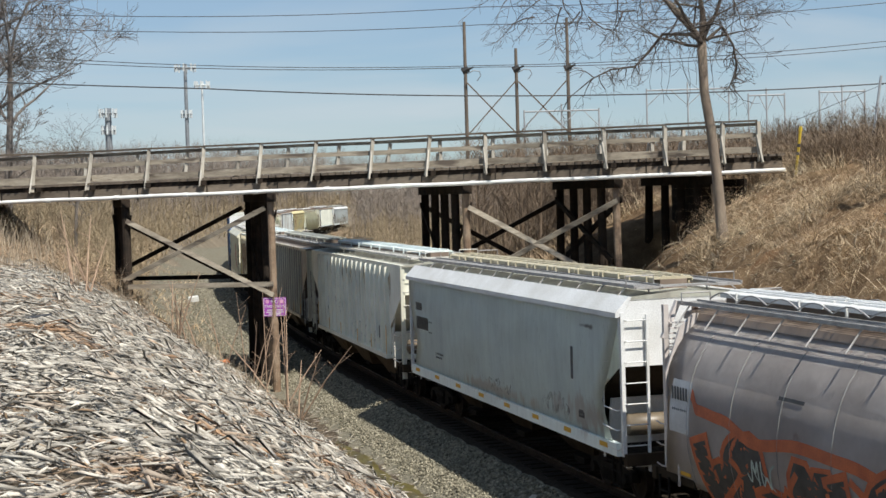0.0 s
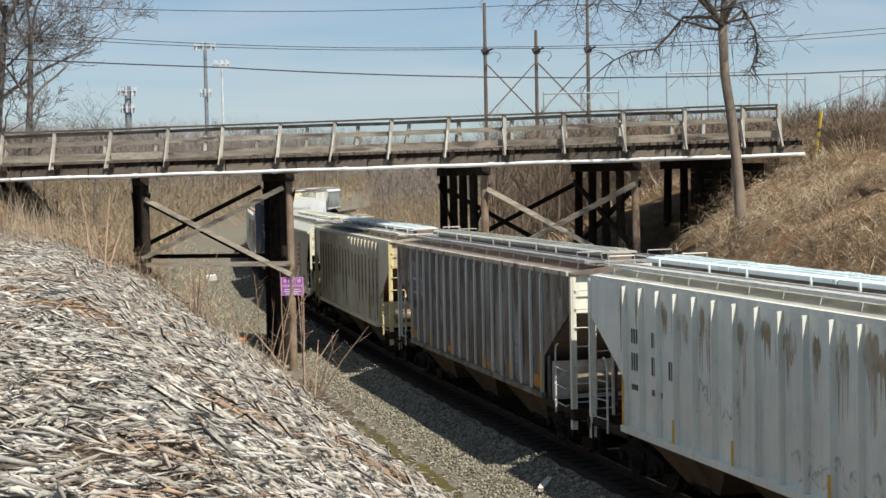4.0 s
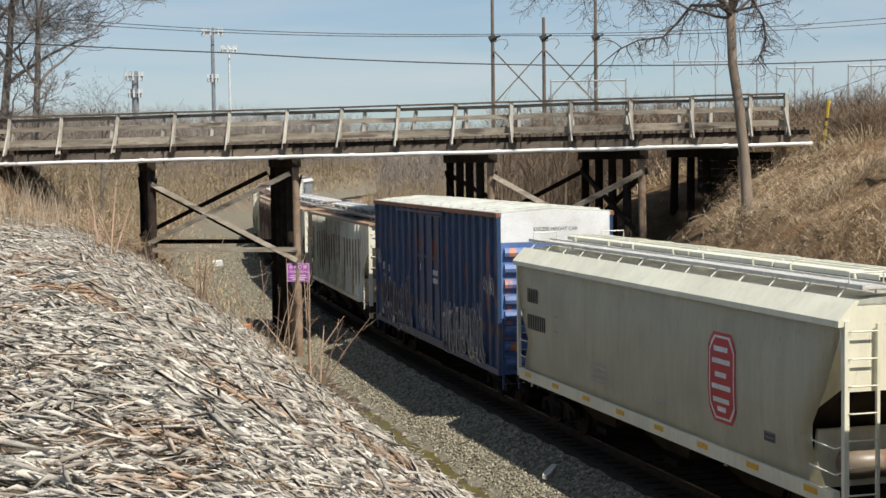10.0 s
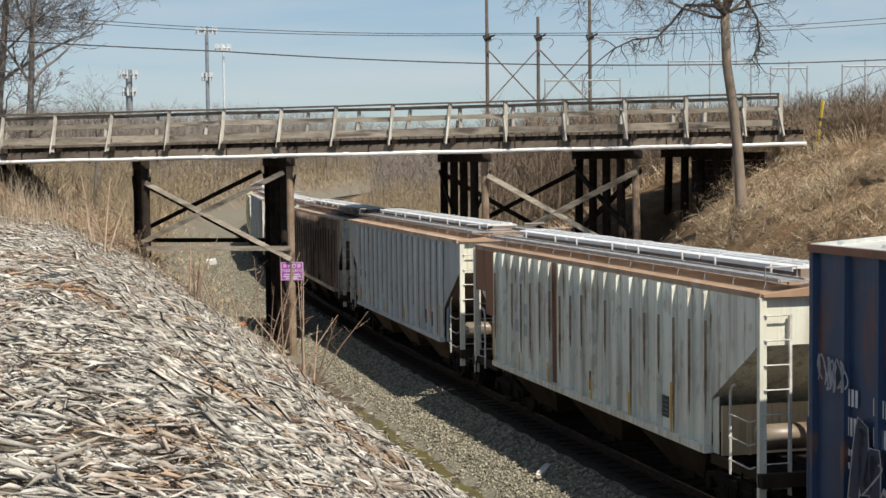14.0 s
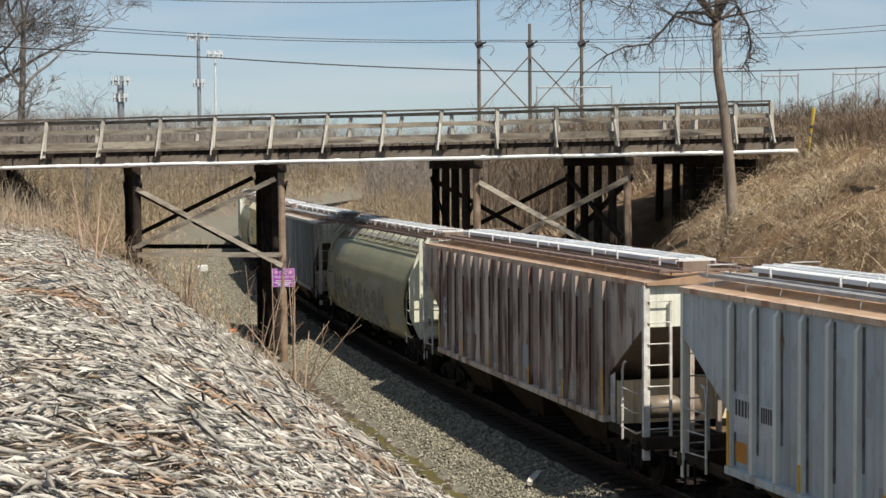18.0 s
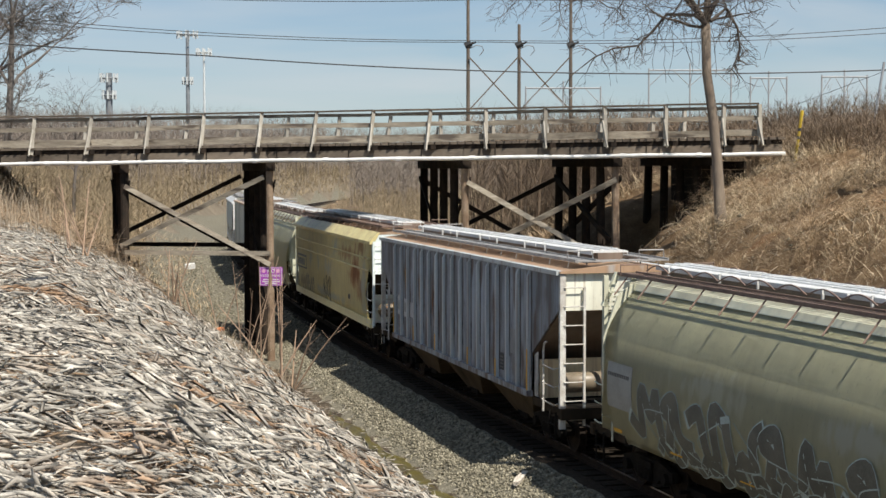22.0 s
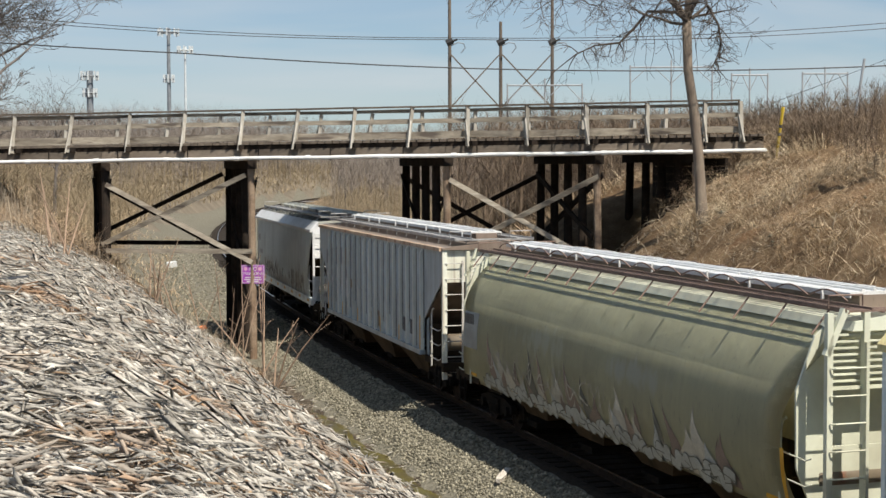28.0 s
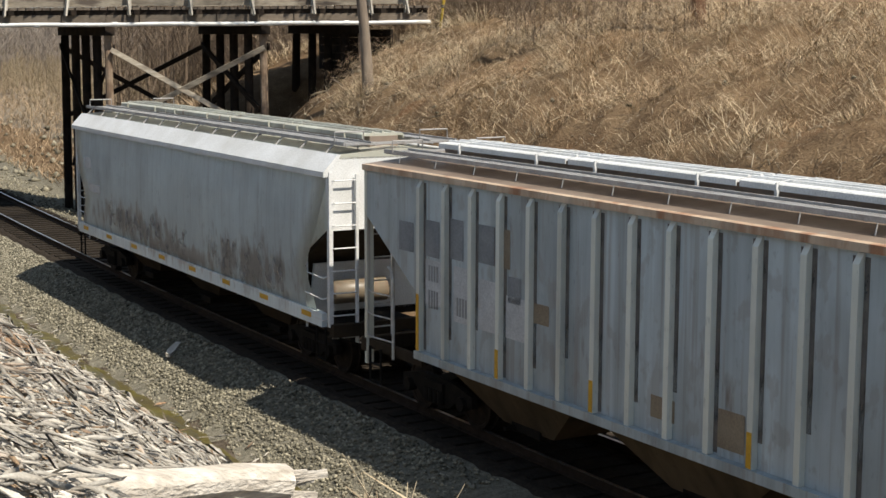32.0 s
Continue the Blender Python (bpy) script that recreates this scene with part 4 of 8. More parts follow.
def sprayed(car, x0, x1, z0, z1, n, y_of, fillm, linem, seed, w=0.24, edge=0.05, label="sprayed graffiti shapes", lean=0.0):
    """Fat interlocking strokes with a thin outline, no letters."""
    r = random.Random(seed)
    fill, line = fresh(), fresh()
    step = (x1 - x0) / n
    for k in range(n):
        shape = STROKES[(r.randrange(len(STROKES)) + k) % len(STROKES)]
        ox, oz = x0 + step * k + r.uniform(-0.05, 0.05) * step, z0 + r.uniform(-0.04, 0.08) * (z1 - z0)
        sx, sz = step * r.uniform(0.9, 1.12), (z1 - z0) * r.uniform(0.82, 1.05)
        pts = eased([(ox + a * sx + lean * b, oz + b * sz) for a, b in shape])
        ribbon(line, pts, w + 2 * edge, y_of, 0.006 + 0.0012 * k)
        if fillm:
            ribbon(fill, pts[1:-1], w, y_of, 0.0066 + 0.0012 * k)
        tail = eased([(ox + sx * r.random(), oz + sz * r.uniform(0.5, 1.0)), (ox + sx * r.random(), oz + sz * r.uniform(0.2, 0.6)), (ox + sx * r.random(), oz + sz * r.uniform(-0.1, 0.3))])
        ribbon(line, tail, edge * 1.1, y_of, 0.0076 + 0.0012 * k)
    tagged(part("graffiti", line, linem, car, label), kind="stuff")
    if fillm:
        tagged(part("graffiti_fill", fill, fillm, car, label), kind="stuff")
    else:
        fill.free()


def under_teeth(car, half, n_ribs, material, seed, y, eave, share=0.8, w=0.2, h=1.6):
    """Stains that hang below the eave beside the posts."""
    r = random.Random(seed)
    for k in range(n_ribs):
        if r.random() < share:
            x = -half + 1.98 + (2 * half - 3.96) * k / (n_ribs - 1)
            blotch(car, x + r.choice((-1, 1)) * (0.05 + w / 2), eave - r.uniform(0.4, 0.7), w * r.uniform(0.7, 1.3), h * r.uniform(0.5, 1.2), lambda px, pz: y, material, seed + k, "brown_stain", "brown water stain")


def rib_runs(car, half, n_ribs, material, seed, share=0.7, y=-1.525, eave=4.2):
    """Rust runs, and painted shadow lines, down the faces of the side posts."""
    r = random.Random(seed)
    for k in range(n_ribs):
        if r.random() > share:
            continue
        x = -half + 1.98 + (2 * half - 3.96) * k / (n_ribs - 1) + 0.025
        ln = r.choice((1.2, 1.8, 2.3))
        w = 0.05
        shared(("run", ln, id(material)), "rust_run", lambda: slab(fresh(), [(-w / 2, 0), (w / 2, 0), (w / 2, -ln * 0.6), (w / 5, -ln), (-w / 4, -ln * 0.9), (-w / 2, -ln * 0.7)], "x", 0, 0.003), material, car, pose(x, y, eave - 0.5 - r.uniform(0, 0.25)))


def post_shade(car, half, n_ribs, material, y, eave):
    """Thin dark streaks on the sheets along both sides of every post, painting the posts' shade."""
    for k in range(n_ribs):
        x = -half + 1.98 + (2 * half - 3.96) * k / (n_ribs - 1)
        for side in (-1, 1):
            # shadow line beside the post, drawn as a dark film
            shared(("grime", eave, k % 3, id(material)), "grime_streak", lambda: box(fresh(), -0.04, 0.04, -0.002, 0.0, 1.32 + 0.3 * (k % 3), eave - 0.1), material, car, pose(x + side * 0.094, y, 0))


def blotch(car, x, z, w, h, y_of, material, seed, name="rust_stain", label="irregular rust stain", lift=0.005):
    """An uneven stain with runs hanging from it."""
    r = random.Random(seed)
    n = 14
    bm = fresh()
    prev = None
    for i in range(n + 1):
        px = x + w * (i / n - 0.5)
        body = math.sqrt(max(0.0, 1 - (2 * i / n - 1) ** 2)) + 0.05
        hi = z + h * 0.25 * body * r.uniform(0.4, 1.2)
        lo = z - h * 0.3 * body * r.uniform(0.3, 1.0) - (h * body * r.uniform(0.2, 0.7) if r.random() < 0.4 else 0)
        row = [bm.verts.new((px, y_of(px, q) - lift, q)) for q in (lo, (lo + hi) / 2, hi)]
        if prev:
            for k in range(2):
                bm.faces.new((prev[k], row[k], row[k + 1], prev[k + 1]))
        prev = row
    return part(name, bm, material, car, label)


def ribbed_hopper(label, half, paintm, ribm, roofm, hatchm, boardm, undm, n_ribs=17, teeth=False, rib_out=0.1, eave=4.2, trim=None, eavem=None, sillm=None, panelm=None, slopem=None, webm=None, endm=None):
    car = tagged(empty("covered_hopper_car"), label, "freight car", "cars of the freight train")
    sheet = [(-half, eave), (-half, 3.35), (-half + 1.9, 2.15), (-half + 1.95, 1.25), (half - 1.95, 1.25), (half - 1.9, 2.15), (half, 3.35), (half, eave)]
    yo = 1.44 if teeth else 1.48
    bm = slab(fresh(), sheet, "y", -yo, -yo + 0.03)
    part("side_sheet", bm, paintm, car)
    bm = slab(fresh(), sheet, "y", yo - 0.03, yo)
    part("side_sheet", bm, paintm, car)
    # sill angle along the bottom, eave angle along the top
    for sy in (-1, 1):
        bm = fresh()
        so = (1.555 if teeth else yo + rib_out) - yo + 0.03
        beam(bm, (-half + 1.9, sy * (yo + so / 2 - 0.02), 1.22), (half - 1.9, sy * (yo + so / 2 - 0.02), 1.22), so + 0.04, 0.13)
        part("side_sill", bm, sillm or paintm, car)
        bm = fresh()
        ey = 1.39 if teeth else 1.48
        beam(bm, (-half - 0.02, sy * ey, eave + 0.01), (half + 0.02, sy * ey, eave + 0.01), 0.12 if teeth else 0.16, 0.1)
        part("eave_rail", bm, eavem or roofm, car)

    def rib():
        bm = fresh()
        d = yo + rib_out
        if teeth:
            return slab(bm, [(-yo, 1.288), (-1.555, 1.288), (-1.555, eave - 0.08), (-1.53, eave - 0.05), (-yo, eave - 0.045)], "x", -0.024, 0.024)
        pts = [(-yo, 1.288), (-d, 1.288), (-d, eave - 0.18), (-yo - 0.02, eave - 0.06), (-yo, eave - 0.06)]
        slab(bm, pts, "x", -0.05, 0.05)
        return bm
    for k in range(n_ribs):
        x = -half + 1.98 + (2 * half - 3.96) * k / (n_ribs - 1)
        for sy in (-1, 1):
            shared(("rib", yo, rib_out, eave, id(ribm)), "side_post", rib, ribm, car, pose(x, 0, 0, 0, 0, 0 if sy < 0 else 180))
    # sheets between the posts, each weathered in its own way
    gap = (2 * half - 3.96) / (n_ribs - 1)
    edge = 0.024 if teeth else 0.05
    for k in range(n_ribs - 1):
        x = -half + 1.98 + gap * (k + 0.5)
        shared(("panel", round(gap, 3), yo, eave, edge, id(panelm or paintm)), "side_panel", lambda: box(fresh(), -gap / 2 + edge + 0.004, gap / 2 - edge - 0.004, -yo - 0.003, -yo, 1.29, eave - 0.045), panelm or paintm, car, pose(x, 0, 0))
    rw = 1.43 if teeth else 1.5
    bm = slab(fresh(), [(-rw, eave), (-rw, eave + 0.05), (0, eave + 0.2), (rw, eave + 0.05), (rw, eave)], "x", -half - 0.12, half + 0.12)
    part("roof", bm, roofm, car)
    for end in (-1, 1):
        bm = fresh()
        slab(bm, [(end * half, 3.32), (end * half, eave), (end * (half - 0.04), eave), (end * (half - 0.04), 3.34)], "y", -1.46, 1.46)
        part("end_wall", bm, endm or P_ENDWHITE, car)
        bm = fresh()
        slab(bm, [(end * half, 3.36), (end * (half - 3.6), 1.2), (end * (half - 3.66), 1.25), (end * (half - 0.06), 3.4)], "y", -1.4, 1.4)
        # a P_ROOFBROWN slopem puts the shade under the sheet into its colour
        part("slope_sheet", bm, slopem or paintm, car)
        for y in (-0.3, 0.3):
            part("end_post", beam(fresh(), (end * (half - 0.3), y, 1.1), (end * (half - 0.3), y, 3.16), 0.09, 0.09), paintm, car)
        for sy in (-1, 1):
            part("corner_post", beam(fresh(), (end * (half + 0.03), sy * 1.42, 0.7), (end * (half + 0.03), sy * 1.42, eave - 0.02), 0.1, 0.13), trim or P_ENDWHITE, car)
            part("end_gusset", slab(fresh(), [(end * (half - 1.92), 1.17), (end * (half - 1.92), 2.12), (end * (half - 1.68), 2.22), (end * (half - 1.68), 1.17)], "y", min(sy * 1.38, sy * 1.4), max(sy * 1.38, sy * 1.4)), trim or paintm, car)
        a, b = sorted((end * (half - 1.6), end * (half - 1.66)))
        # on the grey cars a near-black sheet is added for the shaded opening
        part("end_web", box(fresh(), a, b, -1.36, 1.36, 1.15, 2.05), webm or M_LADDER, car, "upright sheet below the slope sheet")
        for y in (-0.85, 0.85):
            part("web_stiffener", beam(fresh(), (end * (half - 1.57), y, 1.15), (end * (half - 1.57), y, 2.0), 0.06, 0.07), webm or M_LADDER, car)
    bays(car, half, undm)
    running_gear(car, half + 0.25, half - 1.75)
    end_gear(car, half, eave, paintm, 1.9, trim=trim)
    roof_gear(car, 2 * half, eave, eave + 0.2, paintm, 0.86, eave + 0.27, 0.42, 0.26, hatchm, boardm)
    refl = (0, 3, 6, 10, 13, 16)
    for k in refl:
        x = -half + 1.98 + (2 * half - 3.96) * min(k, n_ribs - 1) / (n_ribs - 1)
        y = -(1.56 if teeth else yo + rib_out + 0.005)
        h = 0.95 if k in (0, 16) else 0.45
        shared(("refl", h), "reflector_strip", lambda: box(fresh(), -0.045, 0.045, -0.004, 0.0, 0, h), M_REFLECT, car, pose(x, y, 1.3))
    return car


def smooth_side(z):
    """Half width of a smooth-sided car at height z."""
    return float(np.interp(z, [1.15, 1.5, 2.4, 3.2, 3.8, 4.05], [1.49, 1.53, 1.58, 1.575, 1.535, 1.5]))


def end_inset(z):
    return float(np.interp(z, [1.15, 1.35, 2.1, 2.9, 3.7, 4.1], [0.45, 0.5, 0.95, 0.4, 0.05, 0.0]))


def loft_side(half, prof, inset, n=24):
    """A side sheet as a grid of rows (half width, z), both sides, slightly thick."""
    bms = []
    for sy in (-1, 1):
        bm = fresh()
        grid = []
        for y, z in prof:
            e = half - inset(z)
            grid.append([bm.verts.new((-e + 2 * e * k / n, sy * y, z)) for k in range(n + 1)])
        for a, b in zip(grid, grid[1:]):
            for k in range(n):
                q = (a[k], a[k + 1], b[k + 1], b[k])
                bm.faces.new(q if sy < 0 else q[::-1])
        bmesh.ops.solidify(bm, geom=bm.faces[:], thickness=0.02)
        bms.append(bm)
    return bms


def smooth_hopper(label, half, paintm, fasciam, roofm, hatchm, boardm, undm, seams=(), trim=None, endm=None, n_hatch=4):
    car = tagged(empty("covered_hopper_car"), label, "freight car", "cars of the freight train")
    prof = [(smooth_side(z), z) for z in np.linspace(1.3, 4.02, 14)]
    for bm in loft_side(half, prof, end_inset):
        part("side_sheet", bm, paintm, car, smooth=True)
    for sy in (-1, 1):
        bm = slab(fresh(), [(sy * 1.48, 3.92), (sy * 1.62, 3.9), (sy * 1.62, 4.0), (sy * 1.32, 4.32), (sy * 1.26, 4.3)], "x", -half - 0.05, half + 0.05)
        part("roof_fascia", bm, fasciam, car, "pale sloping fascia along the roof edge")
        bm = fresh()
        beam(bm, (-half + 0.2, sy * 1.5, 1.2), (half - 0.2, sy * 1.5, 1.2), 0.12, 0.26)
        part("side_sill", bm, paintm, car)
        for z in seams:
            bm = fresh()
            beam(bm, (-half + end_inset(z), sy * (smooth_side(z) + 0.01), z), (half - end_inset(z), sy * (smooth_side(z) + 0.01), z), 0.05, 0.06)
            part("side_stiffener", bm, fasciam, car)
    bm = slab(fresh(), [(-1.3, 4.22), (-1.3, 4.3), (0, 4.4), (1.3, 4.3), (1.3, 4.22)], "x", -half, half)
    part("roof", bm, roofm, car)
    for end in (-1, 1):
        bm = slab(fresh(), [(-1.5, 2.9), (-1.54, 3.9), (-1.3, 4.25), (1.3, 4.25), (1.54, 3.9), (1.5, 2.9)], "x", min(end * half, end * (half - 0.05)), max(end * half, end * (half - 0.05)))
        part("end_wall", bm, endm or fasciam, car)
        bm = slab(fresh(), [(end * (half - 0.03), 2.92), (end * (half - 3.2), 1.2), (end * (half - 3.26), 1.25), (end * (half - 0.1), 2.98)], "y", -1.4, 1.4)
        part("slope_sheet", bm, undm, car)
        arch = [(0.62 * math.cos(a), 1.1 + 0.72 * math.sin(a)) for a in np.linspace(0, math.pi, 13)] if endm else []
        bm = slab(fresh(), [(-1.3, 1.1), (-1.2, 2.1), (1.2, 2.1), (1.3, 1.1)] + arch, "x", min(end * (half - 1.3), end * (half - 1.38)), max(end * (half - 1.3), end * (half - 1.38)))
        part("end_web", bm, endm or fasciam, car)
        for y in (-1.48, 1.48):
            part("end_post", beam(fresh(), (end * (half + 0.02), y, 1.1), (end * (half + 0.02), y, 4.0), 0.1, 0.08), endm or fasciam, car)
    bays(car, half, undm, 3, 1.25, 0.8, 0.5)
    running_gear(car, half + 0.25, half - 1.75)
    end_gear(car, half, 4.25, paintm, 1.6, trim=trim or fasciam, post=1.46, gap=0.5)
    roof_gear(car, 2 * half, 4.28, 4.38, roofm, 0.9, 4.5, 0.5, 0.42, hatchm, boardm, n_hatch)
    for k in range(0 if endm else 8):
        x = -half + 0.9 + (2 * half - 1.8) * k / 7
        shared(("sill_refl",), "reflector_strip", lambda: box(fresh(), -0.22, 0.22, -0.004, 0.0, 0, 0.1), M_REFLECT, car, pose(x, -1.565, 1.18))
    return car


def tank_side(z):
    if z < 2.1:
        return 1.62 - 0.22 * ((2.1 - z) / 1.1) ** 2
    return math.sqrt(max(0.0, 1.0 - ((z - 2.1) / 2.13) ** 2.15)) * 1.62


def tank_inset(z):
    return float(np.interp(z, [1.0, 1.4, 2.0, 2.6, 3.3, 3.9, 4.1], [0.25, 0.55, 0.8, 0.8, 0.5, 0.1, 0.0]))


def tank_hopper(label, half, paintm, roofm, hatchm, boardm, undm, endm, hoops=False):
    car = tagged(empty("covered_hopper_car"), label, "freight car", "cars of the freight train")
    prof = [(tank_side(z), z) for z in list(np.linspace(1.0, 3.3, 18)) + list(np.linspace(3.35, 4.05, 18))]
    for bm in loft_side(half, prof, tank_inset):
        part("tank_shell", bm, paintm, car, smooth=True)
    bm = slab(fresh(), [(-0.86, 3.96), (-0.8, 4.1), (0, 4.24), (0.8, 4.1), (0.86, 3.96)], "x", -half, half)
    part("roof", bm, roofm, car)
    if hoops:
        for x in np.linspace(-half + 1.6, half - 1.6, 9):
            bm = fresh()
            pts = [(x, -tank_side(z) - 0.01, z) for z in np.linspace(1.1, 4.0, 12)]
            tube(bm, pts, 0.006, 6)
            part("weld_hoop", bm, P_DKPATCH, car)
    for end in (-1, 1):
        ex = end * (half - 0.5)
        for k in range(9):
            part("end_slat", beam(fresh(), (end * (half - 0.1), -1.2, 3.1 + 0.1 * k), (end * (half - 0.1), 1.2, 3.1 + 0.1 * k), 0.05, 0.03), endm, car)
        bm = slab(fresh(), [(-1.2, 1.1), (-1.5, 1.8), (-1.52, 3.0), (-1.2, 3.85), (-0.9, 4.1), (0.9, 4.1), (1.2, 3.85), (1.52, 3.0), (1.5, 1.8), (1.2, 1.1)], "x", min(ex, ex - end * 0.05), max(ex, ex - end * 0.05))
        part("end_bulkhead", bm, endm, car)
        for y in (-1.25, -0.62, 0.62, 1.25):
            part("end_post", beam(fresh(), (end * (half - 0.02), y, 1.05), (end * (half - 0.02), y, 4.25), 0.1, 0.1), endm, car)
        for z in (2.2, 3.1):
            part("end_rail", beam(fresh(), (end * (half - 0.04), -1.25, z), (end * (half - 0.04), 1.25, z), 0.05, 0.05), endm, car)
        for sy in (-1, 1):
            part("end_brace", beam(fresh(), (end * (half - 0.02), sy * 1.3, 3.6), (end * (half - 0.02), sy * 0.98, 4.3), 0.1, 0.1), endm, car)
    bays(car, half, undm, 4, 1.15, 0.75, 0.5)
    running_gear(car, half + 0.25, half - 1.75)
    end_gear(car, half, 4.1, endm, 1.5, trim=endm, post=1.25, gap=0.6)
    roof_gear(car, 2 * half, 3.85, 4.24, roofm, 0.76, 4.28, 0.4, 0.5, hatchm, boardm, fill=0.28)
    w = (2 * half - 1.2) / 14
    for sy in (-1, 1):
        for k in range(14):
            shared(("hoop", round(w, 3), id(boardm)), "roof_hoop", lambda: tube(fresh(), [(w * i / 6, 0, 4.36 + 0.14 * math.sin(math.pi * i / 6)) for i in range(7)], 0.016, 4), boardm, car, pose(-half + 0.6 + k * w, sy * 0.58, 0))
    for k in range(6):
        x = -half + 1.2 + (2 * half - 2.4) * k / 5
        shared(("tank_refl",), "reflector_strip", lambda: box(fresh(), -0.25, 0.25, -0.004, 0.0, 0, 0.1), M_REFLECT, car, pose(x, -tank_side(1.2) - 0.012, 1.18))
    return car


def box_car(label, half, paintm, endm, roofm, trimm):
    car = tagged(empty("box_car"), label, "freight car", "cars of the freight train")
    z0, z1, y = 0.92, 5.12, 1.5
    bm = slab(fresh(), [(-y, z0), (-y, z1), (y, z1), (y, z0)], "x", -half + 0.06, half - 0.06)
    part("body", bm, paintm, car)
    door = (-1.35, 1.75)
    xs = list(np.linspace(-half + 0.06, door[0] - 0.1, 8)) + list(np.linspace(door[1] + 0.1, half - 0.06, 9))

    def post():
        return slab(fresh(), [(-0.075, -y), (-0.05, -y - 0.09), (0.05, -y - 0.09), (0.075, -y)], "z", z0, z1 - 0.08)
    for x in xs:
        for sy in (-1, 1):
            shared("box_post", "side_post", post, paintm, car, pose(x, 0, 0, 0, 0, 0 if sy < 0 else 180))
    for sy in (-1, 1):
        bm = fresh()
        beam(bm, (-half, sy * (y + 0.05), z1 - 0.04), (half, sy * (y + 0.05), z1 - 0.04), 0.14, 0.12)
        part("eave_rail", bm, trimm, car, "rust-red eave rail")
        bm = fresh()
        beam(bm, (-half, sy * (y + 0.04), z0 + 0.06), (half, sy * (y + 0.04), z0 + 0.06), 0.12, 0.16)
        part("side_sill", bm, paintm, car)
        d = tagged(part("sliding_door", slab(fresh(), [(door[0], z0 + 0.1), (door[1], z0 + 0.1), (door[1], z1 - 0.25), (door[0], z1 - 0.25)], "y", min(sy * y, sy * (y + 0.06)), max(sy * y, sy * (y + 0.06))), paintm, car), "blue sliding plug door")
        for x in (door[0] + 0.1, -0.3, 0.75, door[1] - 0.1):
            part("door_rod", beam(fresh(), (x, sy * (y + 0.09), z0 + 0.15), (x, sy * (y + 0.09), z1 - 0.3), 0.05, 0.05), paintm, d)
        for z in (1.6, 3.55):
            part("door_rib", beam(fresh(), (door[0] + 0.05, sy * (y + 0.075), z), (door[1] - 0.05, sy * (y + 0.075), z), 0.04, 0.1), paintm, d)
        for z in (z1 - 0.18, z0 + 0.2):
            part("door_track", beam(fresh(), (door[0] - 2.6, sy * (y + 0.12), z), (door[1] + 0.5, sy * (y + 0.12), z), 0.05, 0.09), paintm, car)
    # roof of ribbed sheets, slightly pitched
    n = 13
    for k in range(n):
        x0 = -half + 2 * half * k / n
        w = 2 * half / n

        def sheet():
            bm = slab(fresh(), [(-y - 0.08, z1), (-y - 0.08, z1 + 0.03), (0, z1 + 0.13), (y + 0.08, z1 + 0.03), (y + 0.08, z1)], "x", 0, w - 0.012)
            slab(bm, [(-y + 0.06, z1 + 0.035), (-y + 0.1, z1 + 0.09), (0, z1 + 0.19), (y - 0.1, z1 + 0.09), (y - 0.06, z1 + 0.035)], "x", w * 0.44, w * 0.56)
            return bm
        shared("roof_sheet", "roof_panel", sheet, roofm, car, pose(x0, 0, 0))
    for end in (-1, 1):
        a, b = sorted((end * half, end * (half - 0.06)))
        bm = slab(fresh(), [(-y - 0.02, z1 - 0.75), (-y - 0.02, z1), (0, z1 + 0.1), (y + 0.02, z1), (y + 0.02, z1 - 0.75)], "x", a, b)
        top = part("end_panel", bm, M_HATCH, car, "white upper end panel with stencilled warning")
        bm = slab(fresh(), [(-y - 0.02, z0), (-y - 0.02, z1 - 0.752), (y + 0.02, z1 - 0.752), (y + 0.02, z0)], "x", a, b)
        part("end_panel", bm, endm, car)

        def rib():
            return slab(fresh(), [(0, -0.13), (0.1, -0.09), (0.12, 0.0), (0.08, 0.1), (0, 0.13)], "y", -y + 0.08, y - 0.08)
        for k in range(8):
            shared("end_rib", "end_corrugation", rib, endm, car, pose(end * half, 0, z1 - 1.02 - 0.41 * k, 0, 0, 0 if end > 0 else 180))
        letters("EXCESS HEIGHT CAR", 0.13, P_GRAFGREY, car, pose(end * (half + 0.004), 0, z1 - 0.42, 0, 0, 0 if end > 0 else 180) @ pose(0, 0, 0, 90, 0, 90))
    bm = fresh()
    box(bm, -half + 0.3, half - 0.3, -0.35, 0.35, 0.75, 0.95)
    for x in np.linspace(-half + 1, half - 1, 9):
        box(bm, x - 0.06, x + 0.06, -1.4, 1.4, 0.82, 0.92)
    part("underframe", bm, M_STEEL_DARK, car)
    running_gear(car, half + 0.35, half - 1.7)
    for end in (-1, 1):
        turn = 0 if end > 0 else 180
        for sy in (-1, 1):
            at = pose(end * (half + 0.14), end * (-1.5 if sy < 0 else 1.08), 0, 0, 0, turn)
            ladder(car, "box_ladder", 0.55, 2.4, 0.42, paintm, at, 0.38)
            shared("box_stile", "ladder_stile", lambda: beam(fresh(), (0, 0, 0.55), (0, 0, 2.4), 0.05, 0.06, (1, 0, 0)), paintm, car, at)
            shared("stirrup", "stirrup_step", stirrup_mesh, M_STEEL_DARK, car, pose(end * (half - 0.3), sy * 1.46, 0))
    return car


